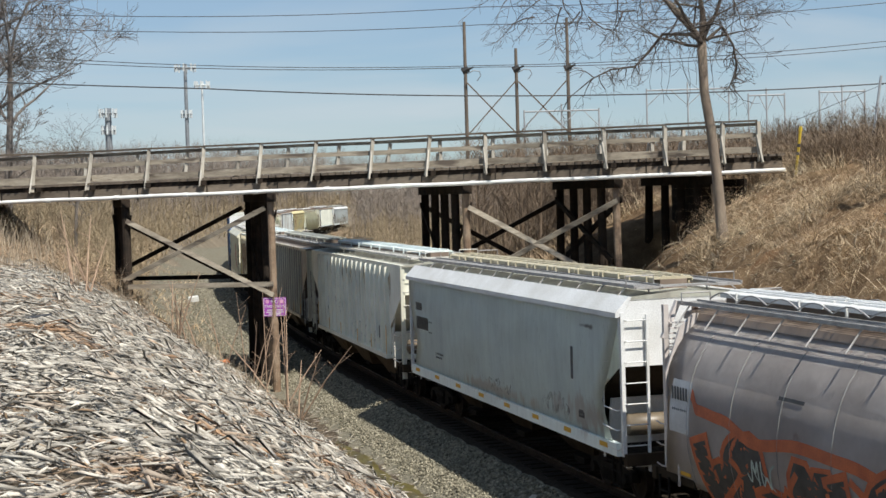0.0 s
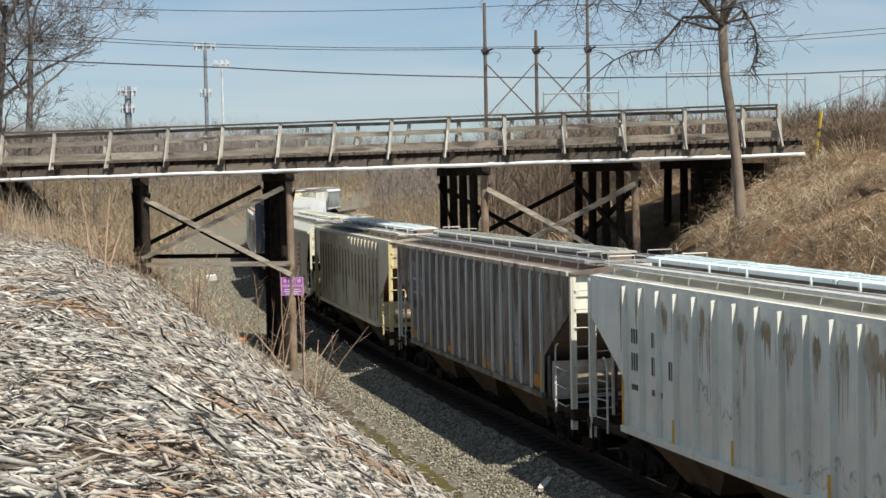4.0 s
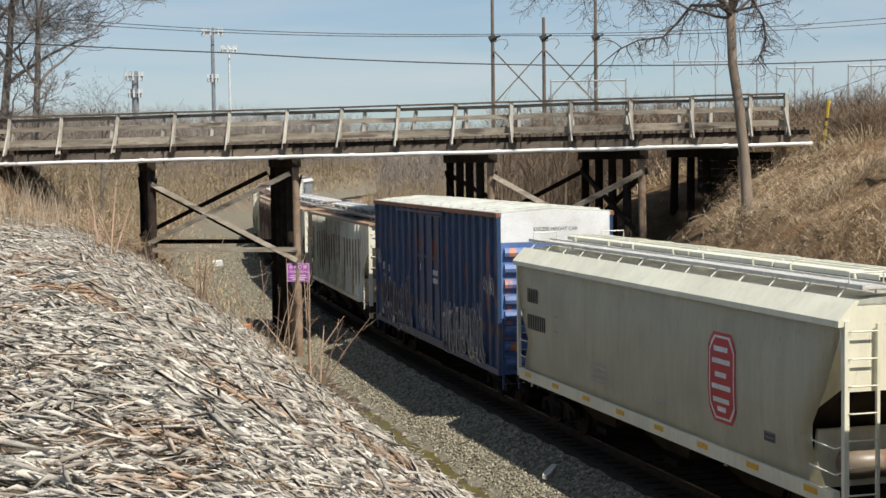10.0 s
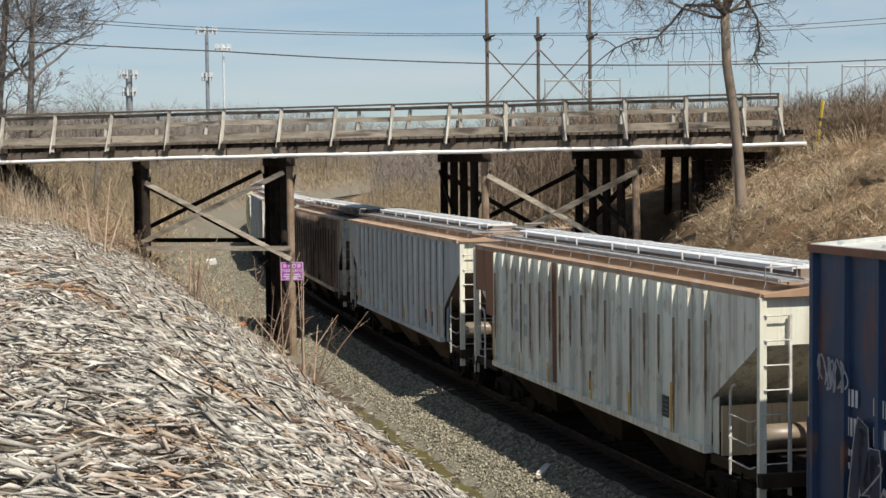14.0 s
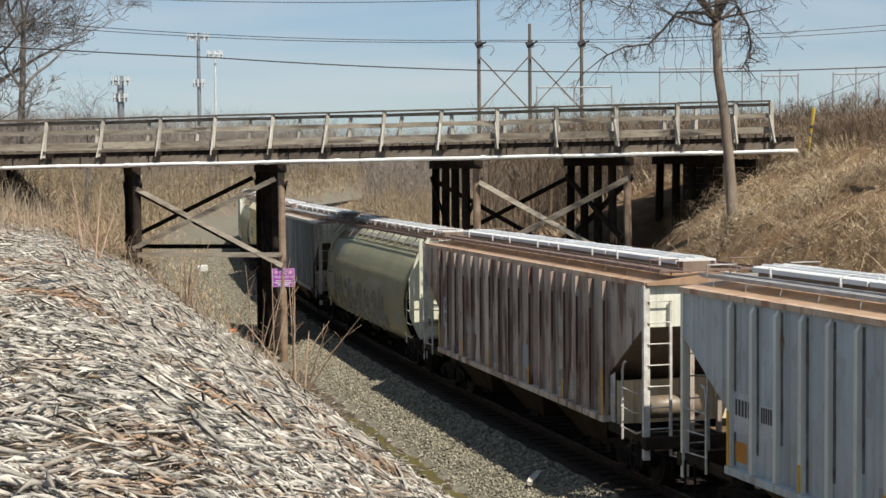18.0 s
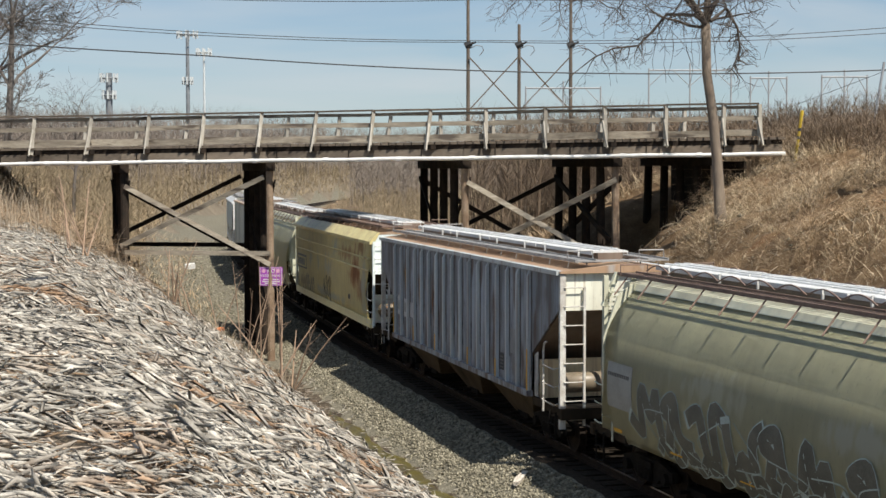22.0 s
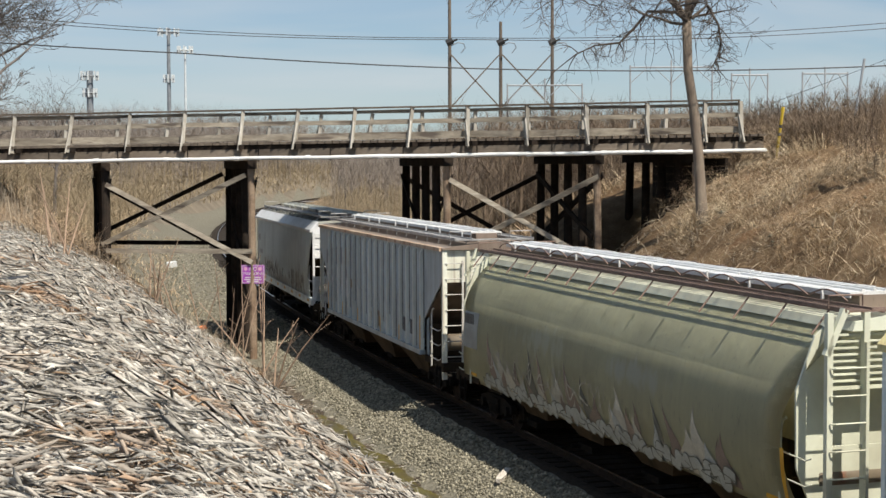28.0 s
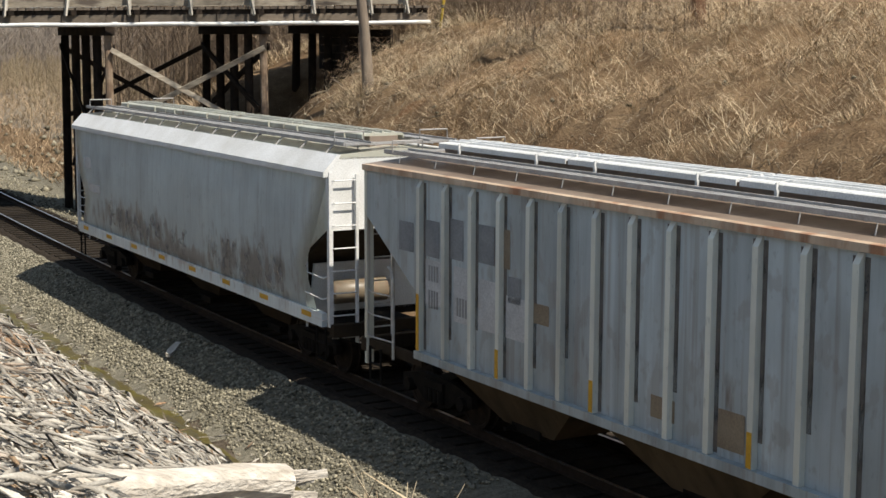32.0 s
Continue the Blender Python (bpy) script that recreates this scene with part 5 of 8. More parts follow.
# ---- the train ----
RUST = (0.2, 0.085, 0.045)
P_GREYWHITE = paint("pale_grey_paint", (0.83, 0.89, 1.0), (0.72, 0.77, 0.86), RUST, 0.84, runs=0.12, spots=((-3.0, 1.75, 3.2, 0.5, (0.45, 0.42, 0.38)), (4.5, 1.8, 2.4, 0.5, (0.42, 0.38, 0.34)), (0.5, 1.5, 3.0, 0.25, (0.5, 0.46, 0.42)), (-6.2, 2.35, 0.55, 0.12, (0.8, 0.8, 0.78))), streak=0.94)
P_WHITE = paint("clean_white_paint", (0.84, 0.92, 1.0), (0.78, 0.86, 0.96), (0.55, 0.53, 0.5), 0.82, rough=0.35, spots=((6.4, 1.7, 1.6, 0.35, (0.55, 0.52, 0.48)), (0.0, 1.5, 3.0, 0.16, (0.6, 0.56, 0.5)), (6.6, 3.6, 0.4, 0.05, (0.12, 0.12, 0.12))), streak=0.94)
P_BEIGE = paint("chalky_beige_paint", (0.86, 0.86, 0.85), (0.79, 0.775, 0.73), (0.5, 0.37, 0.22), 0.74, vary=0.05, runs=0.15, streak=0.92)
P_SOOT = paint("sooty_brown_paint", (0.29, 0.272, 0.262), (0.11, 0.086, 0.077), (0.042, 0.027, 0.022), 0.52, lo=0.36, hi=0.6, scale=1.6, vary=0.3, runs=0.95, flakes=0.95)
P_SOOTRIB = paint("sooty_post_paint", (0.66, 0.67, 0.66), (0.45, 0.44, 0.43), RUST, 0.68)
P_CREAM = paint("cream_paint", (0.76, 0.69, 0.57), (0.6, 0.53, 0.42), RUST, 0.8, vary=0.06, runs=0.3)
P_WARMGREY = paint("warm_grey_paint", (0.78, 0.755, 0.68), (0.7, 0.67, 0.59), RUST, 0.86, vary=0.04, streak=0.94)
P_BLUE = paint("dull_blue_paint", (0.026, 0.066, 0.165), (0.019, 0.043, 0.1), (0.13, 0.06, 0.05), 0.64, rust_scale=0.8, runs=0.25, spots=(
    (-5.6, 3.9, 1.0, 0.6, (0.128, 0.052, 0.048)), (-3.2, 3.8, 0.5, 0.5, (0.112, 0.052, 0.052)), (-0.6, 4.0, 0.6, 0.35, (0.225, 0.057, 0.033)), (0.9, 3.8, 0.6, 0.35, (0.165, 0.057, 0.043)), (2.3, 3.5, 0.25, 0.6, (0.330, 0.092, 0.043)),
    (4.2, 3.1, 0.4, 0.6, (0.150, 0.057, 0.048)), (6.7, 3.2, 0.7, 0.8, (0.360, 0.103, 0.052)), (-0.4, 2.0, 0.6, 0.25, (0.150, 0.081, 0.057))))
P_BLUEEND = paint("bright_blue_end", (0.114, 0.194, 0.456), (0.0684, 0.114, 0.296), (0.5, 0.2, 0.12), 0.6)
P_RUSTRED = paint("rust_red_trim", (0.274, 0.103, 0.0627), (0.171, 0.0798, 0.057))
P_WHITERUST = paint("rust_stained_white_paint", (0.86, 0.87, 0.84), (0.7, 0.67, 0.61), (0.22, 0.1, 0.05), 0.68, vary=0.1, runs=0.4, flakes=0.3)
P_GREY = paint("worn_grey_paint", (0.5, 0.565, 0.65), (0.39, 0.43, 0.485), (0.24, 0.19, 0.155), 0.68, scale=1.6, vary=0.18, runs=0.45, flakes=0.3, streak=0.72)
P_GREYRIB = paint("pale_grey_post", (0.78, 0.78, 0.77), (0.64, 0.645, 0.64), RUST, 0.8)
P_BROWN = paint("rusted_brown_paint", (0.68, 0.62, 0.6), (0.44, 0.34, 0.31), (0.14, 0.065, 0.048), 0.55, lo=0.36, hi=0.66, scale=1.1, vary=0.28, runs=0.85, flakes=0.5)
P_BROWNRIB = paint("rusted_brown_post", (0.46, 0.36, 0.32), (0.2, 0.11, 0.085), (0.12, 0.055, 0.04), 0.56, scale=2.0, runs=0.6)
P_OLIVE = paint("olive_grey_paint", (0.58, 0.56, 0.42), (0.49, 0.47, 0.35), RUST, 0.86, rough=0.4, lo=0.3, hi=0.8, spots=((-2.5, 2.6, 1.6, 0.3, (0.62, 0.62, 0.5)), (2.5, 2.5, 1.4, 0.25, (0.6, 0.6, 0.5))), streak=0.94)
P_OLIVEEND = surface("pale_olive_end", (0.707, 0.718, 0.57), (0.547, 0.536, 0.41), 0.7, 0.5, bump=0.04, fine=9, grain=0.1, rust=RUST, rust_at=0.76, vary=0.05)
P_SLATE = paint("slate_blue_paint", (0.33, 0.36, 0.44), (0.175, 0.172, 0.198), (0.13, 0.09, 0.075), 0.55, scale=2.2, lo=0.42, hi=0.62, rough=0.6, vary=0.3, runs=0.7, flakes=0.35)
# pale post paint, lightened further to carry the posts' sunlit faces
P_SLATERIB = paint("pale_slate_post", (0.62, 0.66, 0.74), (0.42, 0.44, 0.48), RUST, 0.7, runs=0.5)
P_YELLOW = paint("faded_yellow_paint", (0.99, 0.9, 0.6), (0.95, 0.84, 0.52), (0.42, 0.2, 0.07), 0.8, runs=0.1, spots=(
    (5.6, 2.75, 1.3, 0.65, (0.62, 0.3, 0.09)), (5.8, 2.8, 0.6, 0.35, (0.42, 0.15, 0.04)), (4.3, 3.4, 1.9, 0.25, (0.55, 0.33, 0.13)), (6.6, 3.7, 0.9, 0.3, (0.5, 0.27, 0.09)), (6.6, 2.2, 0.35, 0.6, (0.52, 0.3, 0.1)), (7.2, 2.3, 0.5, 0.9, (0.7, 0.72, 0.62)),
    (-4.1, 2.75, 0.5, 0.35, (0.7, 0.72, 0.62)), (-2.2, 2.65, 0.4, 0.35, (0.7, 0.72, 0.62)), (0.0, 2.6, 1.1, 0.5, (0.7, 0.72, 0.62)), (1.5, 3.6, 0.5, 0.35, (0.7, 0.72, 0.62)), (-1.8, 1.6, 1.3, 0.22, (0.7, 0.72, 0.62)), (1.0, 1.55, 2.2, 0.16, (0.7, 0.72, 0.62)), (-6.0, 1.6, 1.4, 0.3, (0.5, 0.42, 0.22))), streak=0.94)
P_YELLOWTRIM = paint("pale_yellow_trim", (0.8, 0.7, 0.4), (0.66, 0.54, 0.28), (0.4, 0.19, 0.07), 0.62, rust_scale=1.2, runs=0.35)
P_TAUPE = surface("grimy_taupe_paint", (0.66, 0.61, 0.58), (0.48, 0.43, 0.4), 0.7, 0.42, bump=0.04, fine=9, grain=0.12, rust=(0.3, 0.2, 0.16), rust_at=0.66, vary=0.05)
P_ROOFGREY = paint("grey_roof", (0.479, 0.479, 0.456), (0.342, 0.319, 0.296), RUST, 0.66)
P_ROOFTAN = paint("tan_roof", (0.4, 0.35, 0.28), (0.28, 0.24, 0.19), RUST, 0.66)
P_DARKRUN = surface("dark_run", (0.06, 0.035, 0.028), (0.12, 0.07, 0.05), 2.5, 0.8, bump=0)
P_BOXROOF = paint("box_roof", (0.6, 0.61, 0.63), (0.48, 0.465, 0.45), (0.42, 0.25, 0.17), 0.66)
P_GRAFGREY = surface("grey_spray", (0.09, 0.1, 0.11), (0.05, 0.055, 0.06), 2.0, 0.6, bump=0)
P_DULLMARK = surface("worn_white_print", (0.19, 0.19, 0.185), (0.13, 0.13, 0.125), 6, 0.7, bump=0)
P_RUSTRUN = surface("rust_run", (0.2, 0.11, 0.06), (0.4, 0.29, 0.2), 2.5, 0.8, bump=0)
P_ROOFRUST = paint("rusty_roof", (0.433, 0.285, 0.205), (0.296, 0.171, 0.114), (0.45, 0.4, 0.36), 0.62)
P_ROOFBROWN = paint("brown_roof", (0.251, 0.194, 0.171), (0.16, 0.114, 0.0969), (0.3, 0.28, 0.26), 0.66)
P_BOARDPALE = surface("pale_running_board", (0.7, 0.68, 0.63), (0.55, 0.52, 0.47), 3, 0.6, 0.1, bump=0.05)
P_BOARD = surface("grey_running_board", (0.42, 0.41, 0.4), (0.3, 0.28, 0.26), 3, 0.6, 0.2, bump=0.05)
P_BOARDBROWN = surface("brown_running_board", (0.25, 0.17, 0.13), (0.17, 0.11, 0.085), 3, 0.7, 0.1, bump=0.05)
# underside paints darkened to carry the shade below sills and slope sheets
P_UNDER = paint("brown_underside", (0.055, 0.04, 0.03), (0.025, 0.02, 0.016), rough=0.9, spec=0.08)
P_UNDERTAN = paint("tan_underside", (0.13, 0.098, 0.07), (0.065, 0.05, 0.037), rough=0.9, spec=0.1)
P_RUSTSTAIN = stain("rust_stain_paint", (0.26, 0.1, 0.035), (0.45, 0.26, 0.1))
P_POSTSHADE = stain("post_grime_film", (0.14, 0.122, 0.108), (0.22, 0.2, 0.178), (3.0, 3.0, 0.7), 0.3, 0.5)
P_STAIN = stain("brown_stain_paint", (0.42, 0.3, 0.165), (0.56, 0.44, 0.29), (5.0, 5.0, 0.8), 0.34, 0.62)
P_GRAFDARK = surface("dark_spray", (0.1, 0.1, 0.08), (0.16, 0.155, 0.12), 2.0, 0.6, bump=0)
P_GRAFPALE = surface("pale_cyan_spray", (0.5, 0.6, 0.56), (0.4, 0.48, 0.45), 2.0, 0.6, bump=0)
P_ORANGE = surface("orange_spray", (0.55, 0.14, 0.05), (0.4, 0.1, 0.04), 3, 0.6, bump=0)
P_SILVER = surface("silver_spray", (0.42, 0.43, 0.45), (0.3, 0.31, 0.33), 3, 0.5, bump=0)
P_DULLSPRAY = surface("faded_spray", (0.6, 0.56, 0.44), (0.48, 0.44, 0.34), 3, 0.6, bump=0)
P_SMOKE = surface("smoke_spray", (0.5, 0.52, 0.47), (0.4, 0.41, 0.36), 2, 0.6, bump=0)
P_PINKSPRAY = surface("faded_pink_spray", (0.3, 0.22, 0.17), (0.22, 0.17, 0.13), 2, 0.6, bump=0)
P_DARKSMEAR = stain("dark_smear", (0.34, 0.31, 0.28), (0.44, 0.41, 0.38), (3.0, 3.0, 3.0), 0.4, 0.8)
P_TAN = surface("primer_patch", (0.3, 0.235, 0.16), (0.24, 0.18, 0.12), 2, 0.7, bump=0)
P_GRAFGREYFADED = surface("worn_dark_patch", (0.2, 0.21, 0.22), (0.28, 0.285, 0.29), 2, 0.7, bump=0)
P_DKPATCH = surface("dark_patch", (0.27, 0.27, 0.265), (0.34, 0.335, 0.32), 2, 0.7, bump=0)
P_LTPATCH = surface("light_patch", (0.62, 0.62, 0.61), (0.5, 0.5, 0.49), 2, 0.7, bump=0)
P_GREYPATCH = surface("faded_grey_patch", (0.4, 0.4, 0.36), (0.32, 0.31, 0.27), 2, 0.7, bump=0)
P_SKYPATCH = surface("pale_blue_patch", (0.42, 0.47, 0.47), (0.36, 0.4, 0.39), 2, 0.7, bump=0)
P_REDLOGO = surface("red_shield", (0.5, 0.05, 0.05), (0.42, 0.045, 0.045), 2, 0.6, bump=0)

# rusty reservoir paint, darkened to hold the shade at the car end
P_RESERVOIR = paint("rusty_reservoir", (0.22, 0.18, 0.145), (0.13, 0.095, 0.07), RUST, 0.6, runs=0.3)
P_EAVESOOT = paint("stained_grey_eave", (0.66, 0.63, 0.58), (0.36, 0.27, 0.21), (0.14, 0.07, 0.045), 0.56, scale=1.8, runs=0.6, flakes=0.5)
P_ENDWHITE = paint("white_end_paint", (0.84, 0.84, 0.8), (0.66, 0.62, 0.55), RUST, 0.74, runs=0.4)
P_HATCHTAN = paint("tan_hatch", (0.58, 0.52, 0.42), (0.46, 0.4, 0.31), RUST, 0.74)
P_ORANGETAPE = surface("orange_tape", (0.6, 0.26, 0.03), (0.45, 0.2, 0.03), 4, 0.6, bump=0)
P_CREAMWEB = paint("cream_end_sheet", (0.8, 0.68, 0.5), (0.6, 0.45, 0.3), RUST, 0.66, runs=0.5)
P_EAVEPINK = paint("rust_bleached_eave", (0.62, 0.47, 0.38), (0.42, 0.25, 0.17), (0.36, 0.17, 0.09), 0.55, scale=1.6, flakes=0.4)
P_GRAFNAVY = surface("navy_spray", (0.02, 0.035, 0.07), (0.035, 0.045, 0.07), 2.0, 0.6, bump=0)
P_DULLGREY = surface("faint_print", (0.42, 0.4, 0.37), (0.52, 0.5, 0.46), 6, 0.7, bump=0)

CARS = []


def stand(car, near, far):
    CARS.append((car, (near + far) / 2))
    car.matrix_basis = car_pose((near + far) / 2)
    return car


def ribs_y(x, z):
    return -1.485


def smooth_y(x, z):
    return -smooth_side(z) - 0.004


def tank_y(x, z):
    return -tank_side(z) - 0.004


def data_panel(car, x, z, y, w=0.5):
    bm = box(fresh(), x, x + w, y - 0.003, y, z, z + 0.42)
    part("data_panel", bm, M_BLACK, car)
    for k in range(4):
        part("data_line", box(fresh(), x + 0.05, x + w - 0.05, y - 0.006, y - 0.003, z + 0.05 + 0.085 * k, z + 0.085 + 0.085 * k), P_DULLMARK, car)


c = stand(tank_hopper("grimy taupe covered hopper with rounded sides and orange and black graffiti", 8.1, P_TAUPE, P_ROOFBROWN, M_HATCH, P_BOARD, P_UNDER, P_TAUPE, hoops=True), 208.9, 192.7)
sprayed(c, -5.9, 4.6, 1.0, 2.05, 7, tank_y, M_BLACK, P_ORANGE, 5, 0.5, 0.12, "black spray-painted shapes with an orange outline", -0.2)
sprayed(c, -4.2, -3.4, 1.5, 1.95, 2, lambda x, z: tank_y(x, z) - 0.012, None, P_GRAFPALE, 9, 0.0, 0.02, "small pale blue tag")
spray_band(c, [(-6.4, 2.75), (-6.1, 2.5), (-5.2, 2.45), (-4.0, 2.2), (-2.6, 2.35), (-1.2, 2.3), (0.4, 2.1), (2.0, 2.3), (4.0, 2.15), (5.0, 1.6)], 0.2, tank_y, P_ORANGE, "orange spray-painted outline")
patch(c, [(-7.2, -6.4, 2.0, 2.95)], tank_y, P_LTPATCH)
marks(c, [(-7.1, 2.6, 0.17, 0.24, 3), (-7.1, 2.2, 0.12, 0.24, 4)], -1.612, P_GRAFGREY)
patch(c, [(-3.4, -2.6, 3.0, 3.06)], tank_y, M_BLACK, "scuff_mark", lift=0.006)

c = stand(smooth_hopper("pale grey smooth-sided covered hopper with white roof fascia", 8.375, P_WHITE, M_HATCH, P_ROOFGREY, P_HATCHTAN, P_BOARD, P_UNDER, n_hatch=10), 191.16, 174.41)
marks(c, [(-7.4, 3.05, 0.13, 0.22, 4), (-7.35, 2.5, 0.2, 0.36, 5)], -1.59, M_BLACK)
marks(c, [(-6.0, 2.75, 0.3, 0.03, 1), (-6.0, 2.45, 0.3, 0.03, 1), (-5.3, 1.9, 0.12, 0.05, 5), (-5.3, 1.8, 0.12, 0.05, 4)], -1.59, P_GRAFGREY)
sprayed(c, -1.0, 1.4, 1.5, 1.8, 4, smooth_y, None, P_DARKSMEAR, 11, 0.0, 0.03, "faint scratched graffiti")
sprayed(c, 3.6, 5.4, 1.5, 2.0, 3, smooth_y, None, P_DARKSMEAR, 12, 0.05, 0.04, "faint scratched graffiti")
patch(c, [(5.7, 5.85, 2.4, 3.1)], smooth_y, P_GRAFGREY, "scuff_mark", lift=0.006)
data_panel(c, 6.0, 1.6, -1.54, 0.35)

c = stand(ribbed_hopper("chalky beige covered hopper with rust runs below the eave", 8.5, P_BEIGE, P_BEIGE, P_ROOFGREY, P_WHITE, P_BOARDPALE, P_UNDERTAN, 17, True, eave=4.2, webm=P_BEIGE, eavem=P_BEIGE), 173.08, 156.07)
marks(c, [(-6.3, 3.0, 0.18, 0.3, 2), (-5.3, 3.0, 0.18, 0.3, 2), (-6.3, 2.45, 0.18, 0.36, 2), (-5.3, 2.45, 0.18, 0.36, 2), (-4.5, 2.45, 0.18, 0.36, 1), (-6.3, 2.05, 0.1, 0.12, 4), (-5.3, 2.05, 0.1, 0.12, 4)], -1.448, P_GRAFGREY)
sprayed(c, -3.4, -1.4, 2.0, 2.6, 4, lambda x, z: -1.47, None, P_DARKSMEAR, 21, 0.0, 0.025, "thin scribbled graffiti")
sprayed(c, 0.4, 5.0, 1.45, 1.95, 8, lambda x, z: -1.47, None, P_DARKSMEAR, 22, 0.0, 0.03, "thin scribbled graffiti")
under_teeth(c, 8.5, 17, P_STAIN, 140, -1.448, 4.2, 1.0, 0.36, 1.5)
under_teeth(c, 8.5, 17, P_STAIN, 170, -1.4495, 4.2, 0.6, 0.22, 1.0)
data_panel(c, 4.6, 1.7, -1.45, 0.45)

c = stand(ribbed_hopper("sooty dark brown covered hopper with pale side posts", 8.53, P_SOOT, P_SOOTRIB, P_ROOFBROWN, P_ROOFGREY, P_BOARD, P_UNDERTAN, 17, False, 0.055, eavem=P_EAVESOOT, slopem=P_ROOFBROWN), 154.88, 137.82)
patch(c, [(-6.4, -5.75, 2.75, 3.25), (-5.35, -4.85, 2.75, 3.25)], ribs_y, P_LTPATCH)
marks(c, [(-6.35, 2.82, 0.2, 0.36, 2), (-5.25, 2.82, 0.25, 0.36, 1), (-6.35, 2.3, 0.13, 0.28, 3), (-5.3, 2.3, 0.15, 0.28, 2)], -1.493, M_BLACK)
patch(c, [(-6.4, -5.95, 1.35, 1.6), (-2.2, -1.8, 1.35, 1.5), (1.8, 2.2, 1.35, 1.5), (5.9, 6.3, 1.35, 1.65)], ribs_y, P_ORANGETAPE, "reflector_strip")
for x in (4.35,):
    for z in (1.75, 2.25):
        patch(c, [(x, x + 0.45, z, z + 0.4)], ribs_y, P_DKPATCH)

c = stand(ribbed_hopper("cream covered hopper with rusty streaks", 8.45, P_CREAM, P_CREAM, P_ROOFTAN, P_WHITE, P_BOARDPALE, P_UNDERTAN, 19, True, eave=4.2, trim=P_YELLOWTRIM, endm=P_CREAMWEB, eavem=P_BEIGE, slopem=P_RUSTRED, webm=P_CREAMWEB), 136.31, 119.42)
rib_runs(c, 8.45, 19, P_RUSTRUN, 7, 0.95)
under_teeth(c, 8.45, 19, P_RUSTSTAIN, 300, -1.448, 4.2, 0.35, 0.1, 1.4)
marks(c, [(-6.0, 2.6, 0.18, 0.28, 1), (-5.0, 2.6, 0.18, 0.28, 1), (-4.1, 2.55, 0.18, 0.28, 1), (-6.05, 2.05, 0.18, 0.3, 2), (-5.05, 2.05, 0.18, 0.3, 2), (-4.15, 2.0, 0.18, 0.3, 2)], -1.448, P_DKPATCH)
data_panel(c, 4.95, 1.75, -1.448, 0.38)

c = stand(smooth_hopper("warm grey smooth-sided covered hopper with a red shield emblem", 7.9, P_WARMGREY, P_WARMGREY, P_ROOFGREY, P_WARMGREY, P_BOARDPALE, P_UNDER), 117.96, 102.17)
marks(c, [(-6.9, 3.05, 0.2, 0.34, 3), (-6.9, 2.4, 0.2, 0.36, 5)], -1.59, M_BLACK)
marks(c, [(-5.0, 2.85, 0.28, 0.03, 1), (-5.0, 2.5, 0.28, 0.03, 1), (-2.6, 2.0, 0.1, 0.06, 6), (-2.6, 1.85, 0.1, 0.06, 7), (-2.6, 1.7, 0.1, 0.06, 6), (0.8, 1.75, 0.1, 0.06, 5)], -1.59, P_DULLGREY)
def shield(x, z0, z1, half_w, lift, material, label):
    """A tall shield with cut corners that follows the curve of the side."""
    bm = fresh()
    prev = None
    for q in np.linspace(z0, z1, 13):
        edge = min(q - z0, z1 - q)
        hw = half_w - max(0.0, 0.22 - edge) * 0.9
        row = [bm.verts.new((px, smooth_y(px, q) - lift, q)) for px in (x - hw, x, x + hw)]
        if prev:
            for k in range(2):
                bm.faces.new((prev[k], prev[k + 1], row[k + 1], row[k]))
        prev = row
    return part("shield_emblem", bm, material, c, label)


shield(3.85, 1.78, 3.4, 0.56, 0.004, P_REDLOGO, "red shield emblem")
shield(3.85, 1.84, 3.34, 0.5, 0.007, M_WHITE, "white line inside the shield")
shield(3.85, 1.88, 3.3, 0.46, 0.01, P_REDLOGO, "red field of the shield")
for z, a, b in ((3.06, 3.55, 4.1), (2.84, 3.48, 4.2), (2.6, 3.6, 4.05), (2.38, 3.47, 4.22), (2.14, 3.5, 4.15), (1.98, 3.65, 4.0)):
    patch(c, [(a, b, z, z + 0.09)], smooth_y, M_WHITE, "emblem_bar", lift=0.013)
data_panel(c, 5.4, 1.75, -1.55, 0.4)

c = stand(box_car("high blue box car with rusted patches and white graffiti", 7.92, P_BLUE, P_BLUEEND, P_BOXROOF, P_RUSTRED), 100.75, 84.9)
box_y = lambda x, z: -1.594
sprayed(c, -6.5, -2.0, 0.98, 2.5, 5, box_y, P_GRAFNAVY, P_SILVER, 72, 0.26, 0.03, "dark graffiti with a silver outline")
sprayed(c, -1.2, 1.2, 1.2, 2.1, 3, box_y, None, P_SILVER, 76, 0.0, 0.02, "thin silver graffiti lines")
sprayed(c, 2.1, 6.7, 0.98, 2.2, 6, box_y, P_GRAFNAVY, P_SILVER, 74, 0.24, 0.03, "dark graffiti with a silver outline")
sprayed(c, 2.1, 6.7, 1.1, 2.5, 9, lambda x, z: -1.615, None, P_SILVER, 75, 0.0, 0.018, "thin silver graffiti lines")
scrawl(c, -7.6, -6.9, 2.9, 3.7, lambda x, z: -1.595, P_SILVER, 33, 3, 0.02, "thin white tag")
scrawl(c, 6.6, 7.5, 2.9, 3.6, lambda x, z: -1.595, P_SILVER, 34, 3, 0.02, "thin white tag")
marks(c, [(-7.0, 2.75, 0.16, 0.26, 2), (-6.2, 2.7, 0.16, 0.26, 2), (-7.0, 2.3, 0.14, 0.28, 3), (-6.2, 2.25, 0.14, 0.28, 3), (-7.0, 2.0, 0.1, 0.1, 3), (-7.0, 1.8, 0.1, 0.1, 3)], -1.5241, M_WHITE)
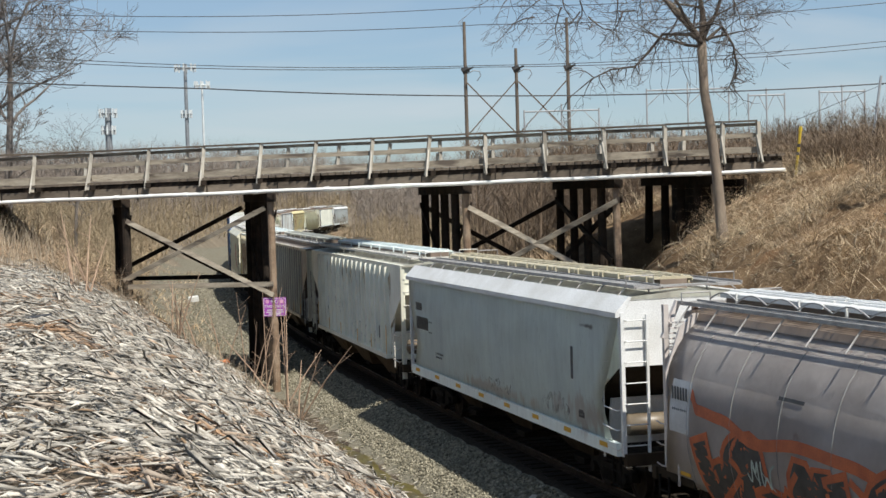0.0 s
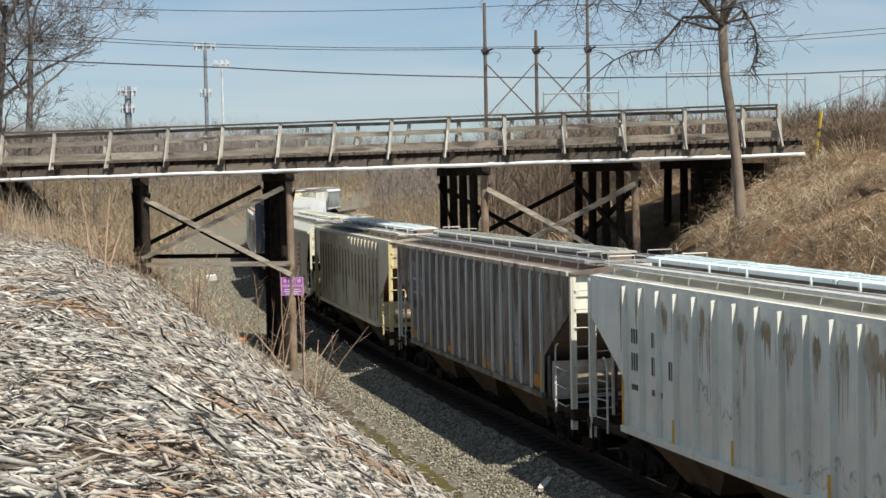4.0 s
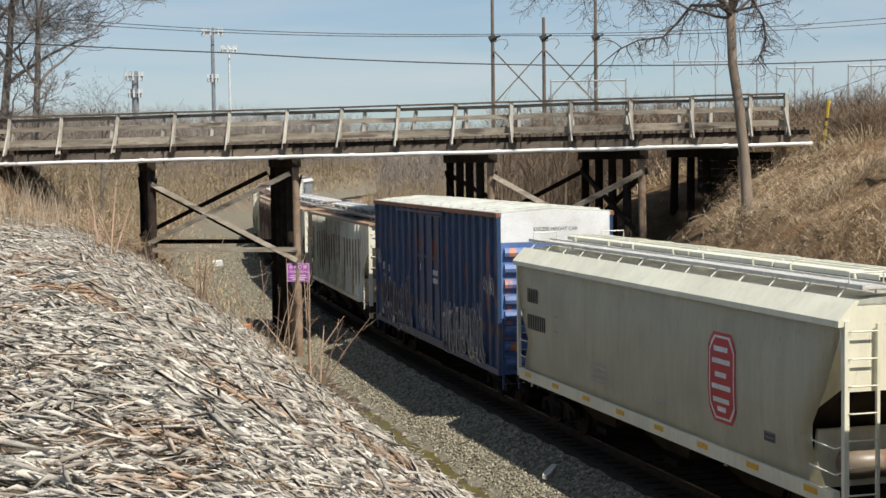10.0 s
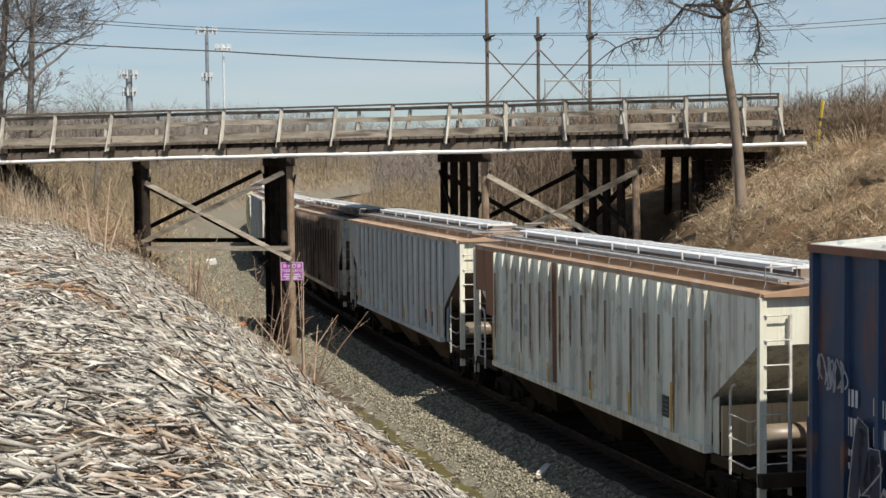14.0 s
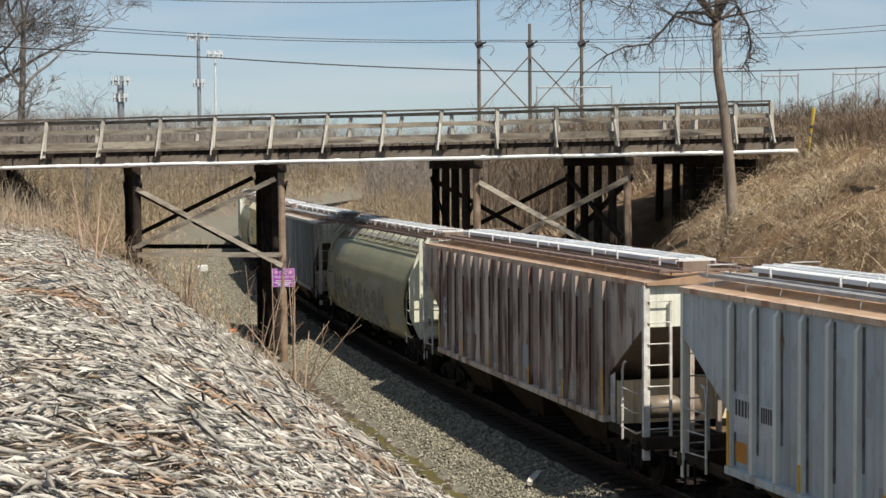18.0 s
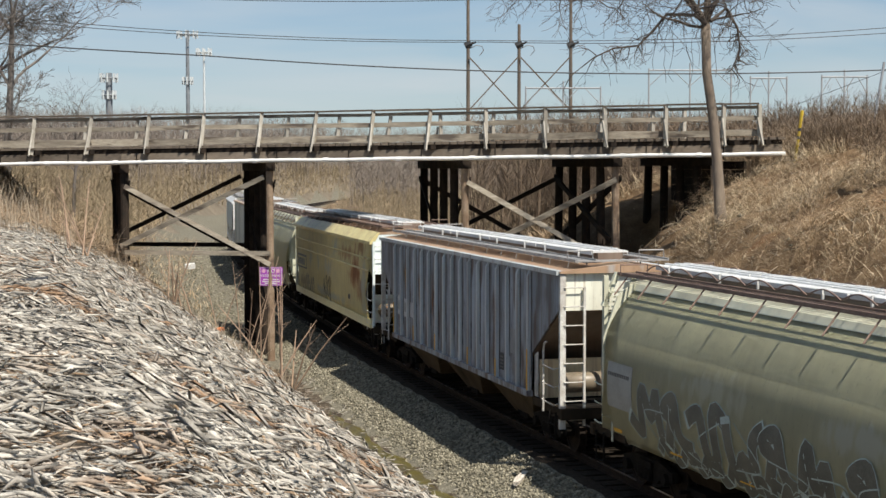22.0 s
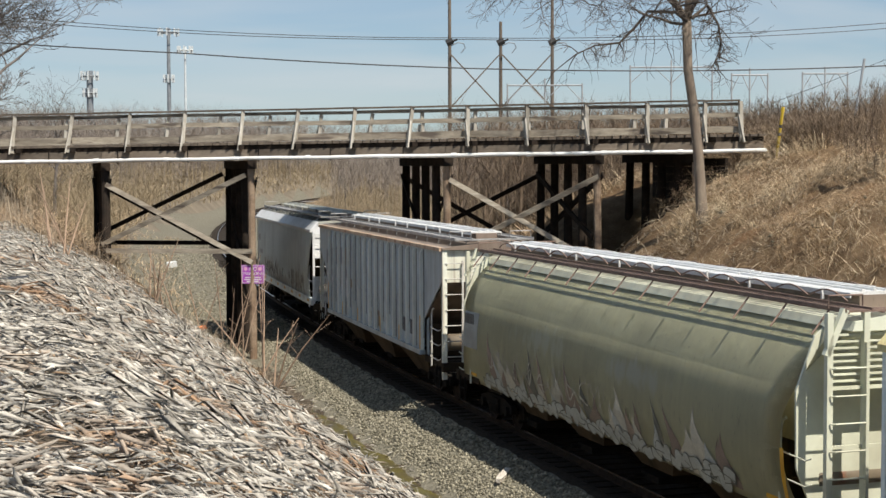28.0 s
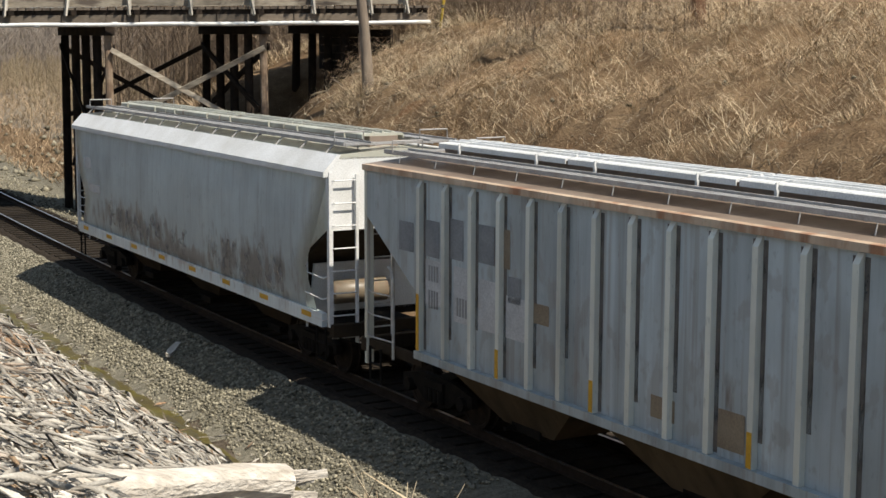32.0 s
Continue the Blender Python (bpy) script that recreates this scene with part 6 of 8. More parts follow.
marks(c, [(0.7, 3.05, 0.09, 0.16, 6), (0.7, 2.8, 0.09, 0.16, 6), (-0.9, 3.1, 0.1, 0.2, 1)], -1.585, M_WHITE)
patch(c, [(-7.35, -7.1, 0.95, 1.15), (5.2, 5.5, 0.95, 1.15)], lambda x, z: -1.59, M_REFLECT, "reflector_strip")

c = stand(ribbed_hopper("rust-stained white covered hopper with a rusty roof", 8.34, P_WHITERUST, P_WHITERUST, P_ROOFRUST, M_HATCH, P_BOARD, P_UNDER, 19, True, eave=4.15, webm=P_CREAMWEB, eavem=P_ROOFRUST), 83.06, 66.39)
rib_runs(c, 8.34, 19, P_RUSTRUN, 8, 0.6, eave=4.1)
slab_y = lambda x, z: -1.448
marks(c, [(-5.9, 2.7, 0.2, 0.3, 1), (-5.0, 2.7, 0.2, 0.3, 1), (-4.2, 2.65, 0.2, 0.3, 1), (-5.9, 2.2, 0.2, 0.3, 1), (-5.0, 2.2, 0.2, 0.3, 2), (-4.2, 2.15, 0.2, 0.3, 1)], -1.448, P_DULLGREY)
patch(c, [(-2.25, -1.8, 1.3, 4.1)], slab_y, P_RUSTRED, "rust_streak", "rusty band")
patch(c, [(-8.3, -7.45, 3.0, 4.1), (-7.4, -6.45, 2.4, 4.1)], slab_y, P_RUSTRED, "rust_streak", "rusty end panel")
under_teeth(c, 8.34, 19, P_RUSTSTAIN, 120, -1.448, 4.15, 0.9, 0.14, 2.2)
data_panel(c, 4.2, 1.5, -1.45, 0.4)
data_panel(c, 0.3, 1.45, -1.45, 0.3)

c = stand(ribbed_hopper("worn blue-grey covered hopper with rusty roof edge", 8.4, P_GREY, P_GREYRIB, P_ROOFRUST, M_HATCH, P_BOARD, P_UNDERTAN, 17, False, 0.095, eavem=P_EAVEPINK, slopem=P_ROOFBROWN, webm=P_UNDER), 64.9, 48.09)
patch(c, [(-6.4, -5.6, 1.9, 2.6), (-5.45, -4.85, 1.9, 2.5)], ribs_y, P_LTPATCH)
marks(c, [(-6.3, 2.2, 0.17, 0.28, 3), (-5.4, 2.2, 0.12, 0.26, 3)], -1.493, M_BLACK)
patch(c, [(-6.3, -5.9, 1.4, 1.75), (4.5, 4.95, 1.7, 2.05), (6.05, 6.4, 1.75, 2.05)], ribs_y, P_ORANGETAPE, "reflector_strip")
patch(c, [(-1.9, -1.4, 1.4, 1.8), (1.1, 1.6, 1.4, 1.8)], ribs_y, P_DKPATCH)
data_panel(c, 4.18, 1.5, -1.486, 0.4)
data_panel(c, 4.98, 1.5, -1.486, 0.4)
under_teeth(c, 8.4, 17, P_RUSTSTAIN, 400, -1.486, 4.2, 0.5, 0.12, 0.7)
post_shade(c, 8.4, 17, P_POSTSHADE, -1.4855, 4.2)

c = stand(ribbed_hopper("rusted brown covered hopper with faded panels", 8.45, P_BROWN, P_BROWNRIB, P_ROOFRUST, M_HATCH, P_BOARDBROWN, P_UNDER, 17, True, eave=4.15, trim=M_LADDER, webm=P_CREAMWEB, slopem=P_ROOFBROWN, eavem=P_EAVEPINK), 46.3, 29.39)
# these dark runs paint the rusty shadow line beside each post
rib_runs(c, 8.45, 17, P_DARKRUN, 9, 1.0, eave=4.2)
patch(c, [(-6.3, -5.75, 1.9, 2.75), (-5.3, -4.85, 2.0, 2.75), (-4.5, -3.95, 2.0, 2.4), (-3.5, -3.0, 2.0, 2.4)], lambda x, z: -1.448, P_LTPATCH)
marks(c, [(-6.2, 2.4, 0.16, 0.26, 1), (-5.25, 2.4, 0.16, 0.26, 1), (-6.2, 2.05, 0.14, 0.26, 2), (-5.25, 2.05, 0.14, 0.26, 2)], -1.454, P_GRAFGREY)
patch(c, [(3.5, 3.9, 1.5, 1.9), (4.4, 4.8, 1.5, 1.9), (-1.6, -1.2, 1.45, 1.65)], lambda x, z: -1.448, P_DKPATCH)
patch(c, [(0.9, 1.35, 1.6, 2.2)], lambda x, z: -1.448, P_SKYPATCH)

c = stand(tank_hopper("olive grey covered hopper with rounded sides and faded graffiti", 8.0, P_OLIVE, P_OLIVEEND, M_HATCH, P_BOARDBROWN, P_UNDER, P_OLIVEEND), 28.1, 12.1)
sprayed(c, -5.6, 4.6, 1.2, 2.3, 8, tank_y, P_GRAFDARK, P_GRAFPALE, 41, 0.3, 0.022, "dark spray-painted graffiti with thin pale outlines", -0.15)
sprayed(c, -4.6, 3.6, 1.05, 1.4, 9, tank_y, P_GRAFDARK, P_GRAFPALE, 43, 0.2, 0.02, "dark spray-painted graffiti with thin pale outlines")
sprayed(c, 6.0, 6.8, 1.3, 1.9, 3, tank_y, None, P_GRAFPALE, 44, 0.0, 0.02, "small pale tag")
patch(c, [(-7.0, -5.8, 1.7, 2.6)], tank_y, P_GREYPATCH)
marks(c, [(-6.95, 2.1, 0.13, 0.3, 6)], -1.618, M_BLACK)

c = stand(ribbed_hopper("slate blue covered hopper with pale side posts and rusty roof", 8.53, P_SLATE, P_SLATERIB, P_ROOFRUST, M_HATCH, P_BOARD, P_UNDERTAN, 17, False, 0.085, eave=4.15, trim=M_LADDER, webm=P_CREAMWEB, slopem=P_ROOFBROWN, eavem=P_SLATERIB), 10.07, -7.0)
patch(c, [(-6.35, -5.85, 1.9, 2.5), (-5.55, -5.05, 1.9, 2.45), (-4.75, -4.25, 1.95, 2.4)], ribs_y, P_LTPATCH)
marks(c, [(-6.3, 2.05, 0.13, 0.28, 2), (-5.5, 2.05, 0.13, 0.28, 2)], -1.493, P_GREYPATCH)
blotch(c, -5.3, 3.2, 0.5, 1.0, ribs_y, P_RUSTSTAIN, 81)
blotch(c, -3.6, 3.0, 0.45, 1.2, ribs_y, P_RUSTSTAIN, 82)
blotch(c, -2.0, 2.7, 0.4, 1.4, ribs_y, P_RUSTSTAIN, 83)
patch(c, [(5.05, 5.5, 2.0, 2.6)], ribs_y, P_DKPATCH)
data_panel(c, 4.15, 1.5, -1.486, 0.42)
post_shade(c, 8.53, 17, P_POSTSHADE, -1.4855, 4.15)

c = stand(smooth_hopper("faded yellow covered hopper with rust runs and pale patches", 8.47, P_YELLOW, P_YELLOWTRIM, P_ROOFRUST, M_HATCH, P_BOARDBROWN, P_UNDER, seams=(3.0, 3.4), trim=M_HATCH, endm=P_WHITE), -8.25, -25.2)
patch(c, [(-7.6, -5.2, 2.7, 2.78), (-7.6, -5.2, 2.2, 2.26), (-7.6, -7.5, 2.26, 2.7), (-5.3, -5.2, 2.26, 2.7)], smooth_y, P_GREYPATCH)
marks(c, [(-7.4, 2.34, 0.22, 0.28, 6)], -1.59, P_GREYPATCH)
sprayed(c, -5.4, -3.4, 1.35, 1.95, 4, smooth_y, None, P_GREYPATCH, 51, 0.0, 0.025, "thin dark graffiti")
sprayed(c, -1.0, 0.6, 1.3, 2.2, 3, smooth_y, None, P_GRAFDARK, 57, 0.0, 0.03, "curling dark graffiti lines")
data_panel(c, 4.2, 1.75, -1.55, 0.3)

c = stand(tank_hopper("olive grey covered hopper with rounded sides and flaming graffiti", 8.8, P_OLIVE, P_OLIVEEND, M_HATCH, P_BOARDBROWN, P_UNDERTAN, P_OLIVEEND), -27.0, -44.6)
spray_flames(c, -6.2, 6.4, 15, tank_y, (P_PINKSPRAY, P_DULLSPRAY, P_PINKSPRAY, P_GRAFDARK), 61, 1.12, 1.5)
spray_flames(c, -5.8, 6.2, 20, lambda x, z: tank_y(x, z) - 0.004, (P_SMOKE, P_PINKSPRAY, P_DULLSPRAY), 62, 1.05, 0.9)
sprayed(c, -6.6, 6.4, 1.05, 1.3, 16, lambda x, z: tank_y(x, z) - 0.008, P_SMOKE, P_GRAFDARK, 64, 0.2, 0.02, "pale blue-grey graffiti")
sprayed(c, -6.0, 1.0, 1.5, 2.1, 7, lambda x, z: tank_y(x, z) - 0.01, None, P_DULLSPRAY, 65, 0.0, 0.02, "pale graffiti outlines")
patch(c, [(-8.0, -6.9, 1.9, 2.8)], tank_y, P_GREYPATCH)
marks(c, [(-7.9, 2.5, 0.18, 0.26, 3), (-7.9, 2.1, 0.18, 0.26, 5)], -1.605, M_BLACK)
data_panel(c, 6.3, 1.9, -1.55, 0.4)
patch(c, [(8.0, 8.12, 1.2, 2.1)], tank_y, M_REFLECT, "reflector_strip")

c = stand(ribbed_hopper("patched grey covered hopper with pale side posts and rusty eave", 8.5, P_GREY, P_GREYRIB, P_ROOFBROWN, M_HATCH, P_BOARD, P_UNDERTAN, 17, False, 0.095, eavem=P_EAVEPINK, slopem=P_ROOFBROWN, webm=P_UNDER), -46.15, -63.18)
patch(c, [(-5.5, -4.9, 1.95, 2.85), (-4.75, -4.1, 1.95, 2.75), (-3.95, -3.3, 1.95, 2.6), (-6.4, -5.75, 2.1, 2.85)], ribs_y, P_LTPATCH)
patch(c, [(-7.3, -6.8, 2.9, 3.4), (-6.4, -5.95, 2.9, 3.5), (-5.6, -5.2, 2.95, 3.6), (-4.75, -4.25, 3.0, 3.6), (-3.9, -3.55, 2.5, 2.9)], ribs_y, P_GRAFGREYFADED)
patch(c, [(-4.3, -3.85, 3.0, 3.6), (-3.2, -2.8, 2.3, 2.6), (0.95, 1.45, 1.4, 1.9), (-0.4, 0.1, 1.5, 1.8)], ribs_y, P_TAN)
marks(c, [(-6.3, 2.5, 0.13, 0.26, 2), (-6.3, 2.05, 0.13, 0.3, 2), (-5.4, 2.05, 0.13, 0.3, 2)], -1.491, P_DKPATCH)
data_panel(c, 4.24, 1.6, -1.486, 0.42)
data_panel(c, 5.06, 1.6, -1.486, 0.42)
post_shade(c, 8.5, 17, P_POSTSHADE, -1.4855, 4.2)

c = stand(smooth_hopper("pale grey smooth-sided covered hopper with grimy lower sides", 8.3, P_GREYWHITE, M_HATCH, P_ROOFGREY, P_ROOFGREY, P_BOARD, P_UNDER), -64.64, -81.26)
patch(c, [(-7.3, -6.7, 2.9, 3.2), (-6.9, -5.9, 2.3, 2.5)], smooth_y, P_LTPATCH)
sprayed(c, -5.2, 0.6, 1.5, 2.2, 8, smooth_y, None, P_DARKSMEAR, 71, 0.05, 0.05, "smudged faded graffiti")
sprayed(c, 2.2, 6.4, 1.4, 2.2, 6, smooth_y, None, P_DARKSMEAR, 72, 0.05, 0.05, "smudged faded graffiti")


# ---- loose cover: chips, stones, grass, brush ----
def normals(x, y, e=0.25):
    dx = (height(x + e, y) - height(x - e, y)) / (2 * e)
    dy = (height(x, y + e) - height(x, y - e)) / (2 * e)
    n = np.stack([-dx, -dy, np.ones_like(dx)], -1)
    return n / np.linalg.norm(n, axis=-1, keepdims=True)


def chips(name, n, spot, length, width, material, label, tilt=0.25, along=None, fine_near=False):
    """Split shreds of wood lying on the ground."""
    x, y = spot(n)
    n = len(x)
    nn = normals(x, y)
    yaw = rng.uniform(0, math.pi, n) if along is None else rng.normal(along[0], along[1], n)
    d = np.stack([np.cos(yaw), np.sin(yaw), np.zeros(n)], -1)
    d -= nn * (d * nn).sum(-1, keepdims=True)
    d += nn * rng.normal(0, tilt, n)[:, None]
    d /= np.linalg.norm(d, axis=-1, keepdims=True)
    s = np.cross(nn, d)
    s /= np.linalg.norm(s, axis=-1, keepdims=True)
    u = np.cross(d, s)
    L = length[0] + (length[1] - length[0]) * rng.random(n) ** 2.2
    W = width[0] + (width[1] - width[0]) * rng.random(n) ** 1.5
    if fine_near:
        k = np.clip(0.42 + 0.025 * y, 0.5, 1.0)
        L, W = L * k, W * np.sqrt(k)
    c = np.stack([x, y, height(x, y) + 0.01 + 0.1 * rng.random(n)], -1)
    L, W = L[:, None], W[:, None]
    bend = rng.normal(0, 0.08, n)[:, None] * L
    v = np.stack([c - d * L / 2, c - d * L * 0.1 - s * W / 2 + u * bend, c - d * L * 0.05 + s * W / 2 + u * bend, c + u * (W * 0.45 + bend) + d * L * 0.02,
                  c + d * L * 0.42 - s * W * 0.3, c + d * L / 2 + s * W * 0.25 + u * W * 0.2], 1)
    f = np.array([[0, 1, 3], [0, 3, 2], [1, 4, 3], [3, 4, 5], [3, 5, 2], [0, 2, 1], [1, 2, 4], [2, 5, 4]])
    faces = (f[None] + 6 * np.arange(n)[:, None, None]).reshape(-1, 3)
    return cloud(name, v.reshape(-1, 3), faces, material, label, name.replace("_", " "))


def stones(name, n, spot, size, material, label):
    x, y = spot(n)
    n = len(x)
    r = size[0] + (size[1] - size[0]) * rng.random(n) ** 2
    base = np.array([[1, 0, 0], [0, 1, 0], [-1, 0, 0], [0, -1, 0], [0, 0, 0.8], [0, 0, -0.6]], float)
    v = base[None] * (1 + rng.uniform(-0.35, 0.35, (n, 6, 1))) * r[:, None, None]
    a = rng.uniform(0, 6.28, n)
    cs, sn = np.cos(a)[:, None], np.sin(a)[:, None]
    v = np.stack([v[..., 0] * cs - v[..., 1] * sn, v[..., 0] * sn + v[..., 1] * cs, v[..., 2]], -1)
    v += np.stack([x, y, height(x, y) + r * 0.2], -1)[:, None]
    f = np.array([[0, 1, 4], [1, 2, 4], [2, 3, 4], [3, 0, 4], [1, 0, 5], [2, 1, 5], [3, 2, 5], [0, 3, 5]])
    return cloud(name, v.reshape(-1, 3), (f[None] + 6 * np.arange(n)[:, None, None]).reshape(-1, 3), material, label, "stones")


def blades(name, x, y, h, lean, width, material, label, category="grass", droop=0.35, toward=None):
    """Bent stems: each two tapering pieces."""
    n = len(x)
    a = rng.uniform(0, 2 * math.pi, n) if toward is None else rng.normal(toward[0], toward[1], n)
    L = lean * (0.4 + rng.random(n))
    d = np.stack([np.cos(a), np.sin(a)], -1)
    z = height(x, y) - 0.03
    p0 = np.stack([x, y, z], -1)
    p1 = p0 + np.stack([d[:, 0] * L * h * 0.4, d[:, 1] * L * h * 0.4, h * 0.6], -1)
    p2 = p0 + np.stack([d[:, 0] * L * h * 1.1, d[:, 1] * L * h * 1.1, h * (1 - droop * rng.random(n) * L)], -1)
    b = rng.uniform(0, 2 * math.pi, n)
    s = np.stack([np.cos(b), np.sin(b), np.zeros(n)], -1) * width
    v = np.stack([p0 - s, p0 + s, p1 + s * 0.8, p1 - s * 0.8, p2], 1)
    k = 5 * np.arange(n)[:, None, None]
    f = np.array([[0, 1, 2], [0, 2, 3], [3, 2, 4]])
    return cloud(name, v.reshape(-1, 3), (f[None] + k).reshape(-1, 3), material, label, category)


def mounds(name, cx, cy, rad, tall, per, length, width, material, label, category="brush", sag=0.9, lay=None):
    """Rounded heaps of fine curving stems, each stem four tapering pieces that arch over and hang."""
    count = np.maximum(8, (per * rad ** 1.7).astype(int))
    i = np.repeat(np.arange(len(cx)), count)
    n = len(i)
    a, f = rng.uniform(0, 2 * math.pi, n), np.sqrt(rng.random(n)) * (0.75 + 0.35 * rng.random(n))
    r = rad[i]
    dome = np.sqrt(np.clip(1 - np.minimum(f, 1) ** 2, 0, 1))
    x, y = cx[i] + r * f * np.cos(a), cy[i] + r * f * np.sin(a)
    p = np.stack([x, y, height(x, y) + tall[i] * dome * (0.25 + 0.7 * rng.random(n))], -1)
    h = a + rng.normal(0, 0.9, n) if lay is None else rng.normal(lay, 1.0, n)
    d = np.stack([np.cos(h), np.sin(h), rng.uniform(-0.1, 1.1, n) * (0.4 + 0.6 * dome)], -1)
    d /= np.linalg.norm(d, axis=-1, keepdims=True)
    L = (length[0] + (length[1] - length[0]) * rng.random(n) ** 1.5) * (0.5 + 0.6 * r)
    b = rng.uniform(0, 2 * math.pi, n)
    s = np.stack([np.cos(b), np.sin(b), 0.5 * np.sin(2 * b)], -1) * (width * (0.6 + 0.8 * rng.random(n)))[:, None]
    rows = []
    for k in range(4):
        w = s * (1 - 0.25 * k)
        rows += [p - w, p + w]
        p = p + d * (L / 4)[:, None]
        d = d + rng.normal(0, 0.22, (n, 3)) - np.array([0, 0, sag * 0.5])
        d /= np.linalg.norm(d, axis=-1, keepdims=True)
    rows.append(p)
    v = np.stack(rows, 1)
    q = np.array([[0, 1, 3], [0, 3, 2], [2, 3, 5], [2, 5, 4], [4, 5, 7], [4, 7, 6], [6, 7, 8]])
    return cloud(name, v.reshape(-1, 3), (q[None] + 9 * np.arange(n)[:, None, None]).reshape(-1, 3), material, label, category)


def strip(o0, o1, y0, y1, bias=1.0):
    """Random spots in a band beside the track."""
    def pick(n):
        y = y0 + (y1 - y0) * rng.random(n) ** bias
        o = o0 + (o1 - o0) * rng.random(n)
        x = XC - np.sqrt((R + o) ** 2 - (y - Y0) ** 2)
        return x, y
    return pick


def bank_spot(n):
    y = 5.2 + 53 * rng.random(n) ** 1.3
    o = 3.85 + (5.0 + 0.3 * y) * rng.random(n) + 3.8 * rng.random(n)
    x = XC - np.sqrt((R + o) ** 2 - (y - Y0) ** 2)
    ok = (x > -1.8 - 0.36 * y) & (o > 4.25 + 0.2 * np.sin(y * 1.1) + 0.2 * np.sin(y * 2.7)) & (y < 55 + 3 * np.sin(x) + 3 * smooth01(o, 9, 12))
    x, y = x[ok], y[ok]
    keep = rng.random(len(x)) < (0.45 + 0.55 * smooth01(waves(x, y, 0.8, 4.0) + 0.5 * waves(x, y, 2.6, 1.0), -0.5, 0.2)) * (1 - 0.5 * (1 - smooth01(offset_of(x, y), 4.5, 7.0)) * (1 - smooth01(y, 28, 40)))
    return x[keep], y[keep]


def dark_spot(n):
    x, y = bank_spot(n)
    edge = 1 - smooth01(offset_of(x, y), 4.6, 6.6)
    keep = rng.random(len(x)) < 0.15 + 0.85 * np.maximum(smooth01(-waves(x, y, 0.8, 4.0) - 0.5 * waves(x, y, 2.6, 1.0), -0.1, 0.5), 0.7 * edge)
    return x[keep], y[keep]


chips("wood_chips", 104000, bank_spot, (0.1, 0.95), (0.016, 0.07), M_CHIP, "pale weathered wood shreds covering the bank", tilt=0.2, along=(0.1, 0.58), fine_near=True)
chips("dark_wood_chips", 64000, dark_spot, (0.08, 0.45), (0.01, 0.045), M_CHIPDARK, "darker brown wood shreds among the chips", along=(-0.2, 0.9), fine_near=True)
chips("bark_slabs", 3600, bank_spot, (0.25, 1.1), (0.03, 0.1), M_CHIP, "larger split slabs lying on the chip bank", tilt=0.12, along=(-0.3, 0.5), fine_near=True)
chips("edge_litter", 3200, strip(4.15, 5.2, 19, 56), (0.1, 0.6), (0.012, 0.04), M_CHIPDARK, "brown bark and sticks along the foot of the bank", tilt=0.15)
chips("strewn_chips", 260, strip(3.3, 4.5, 19, 54), (0.12, 0.7), (0.014, 0.05), M_CHIP, "stray pale chips at the foot of the bank", tilt=0.15, along=(0.3, 0.7))
stones("ballast_stones", 44000, strip(1.65, 3.6, 22, 70, 0.8), (0.018, 0.055), M_STONE, "crushed grey ballast stones")
stones("valley_ballast_stones", 12000, strip(1.35, 7.3, 60, 150, 1.5), (0.03, 0.09), M_STONE, "crushed grey ballast stones beyond the bridge")
stones("far_ballast_stones", 6000, strip(-3.9, -1.35, 38, 130), (0.03, 0.08), M_STONE, "crushed grey ballast stones")
stones("bank_rocks", 350, strip(-8, -3.6, 60, 140), (0.08, 0.3), M_STONE, "pale rocks along the foot of the bank")

# hillside on the far side of the track
def hill(n, o0, o1, y0, y1, bias=1.0):
    x, y = strip(-o1, -o0, y0, y1, bias)(n)
    open_ground = ((x - 8.7) / 2.3) ** 2 + ((y - 59.5) / 6.5) ** 2 > 1 + 0.3 * waves(x, y, 1.1, 3.0)
    return x[open_ground], y[open_ground]


def combed(x, y):
    """The way the grass lies, turning slowly over the slope."""
    return 3.4 + 1.3 * waves(x, y, 0.5, 6.0) + 0.6 * waves(x, y, 1.7, 2.0)


x, y = hill(64000, 5.2, 34, 16, 66)
keep = rng.random(len(x)) < 0.04 + 0.96 * smooth01(waves(x, y, 0.7, 3.0) + 0.4 * waves(x, y, 2.1, 1.0), -0.35, 0.4) * (0.08 + 0.92 * smooth01(-offset_of(x, y), 7.2, 11.5))
x, y = x[keep], y[keep]
blades("hillside_grass", x, y, 0.12 + 0.35 * rng.random(len(x)), 2.4, 0.006, M_STRAW, "matted dry brown grass on the hillside", droop=0.95, toward=(combed(x, y), 1.5))
cx, cy = hill(700, 9.0, 34, 17, 66)
reps = 70
r = np.repeat(0.18 + 0.5 * rng.random(len(cx)) ** 2, reps)
a = rng.uniform(0, 2 * math.pi, len(cx) * reps)
d = r * np.sqrt(rng.random(len(a)))
x, y = np.repeat(cx, reps) + d * np.cos(a), np.repeat(cy, reps) + d * np.sin(a)
blades("grass_tussocks", x, y, r * (1.0 + 1.1 * rng.random(len(x))), 1.5, 0.005, M_STRAW, "arching tussocks of dry grass on the hillside", droop=0.75, toward=(0.6 * a + 0.4 * combed(x, y), 0.7))
x, y = hill(26000, 6.5, 26, 18, 66)
keep = waves(x, y, 0.42, 5.0) > 0.1
x, y = x[keep], y[keep]
blades("pale_straw", x, y, 0.2 + 0.4 * rng.random(len(x)), 2.2, 0.008, M_STRAWPALE, "pale flattened straw on the hillside", droop=0.9, toward=(combed(x, y), 1.3))
chips("branch_litter", 380, strip(-13.5, -7.5, 43, 57), (0.4, 1.6), (0.015, 0.045), M_LITTER, "broken grey branches heaped on the slope", tilt=0.22, along=(0.9, 0.7))
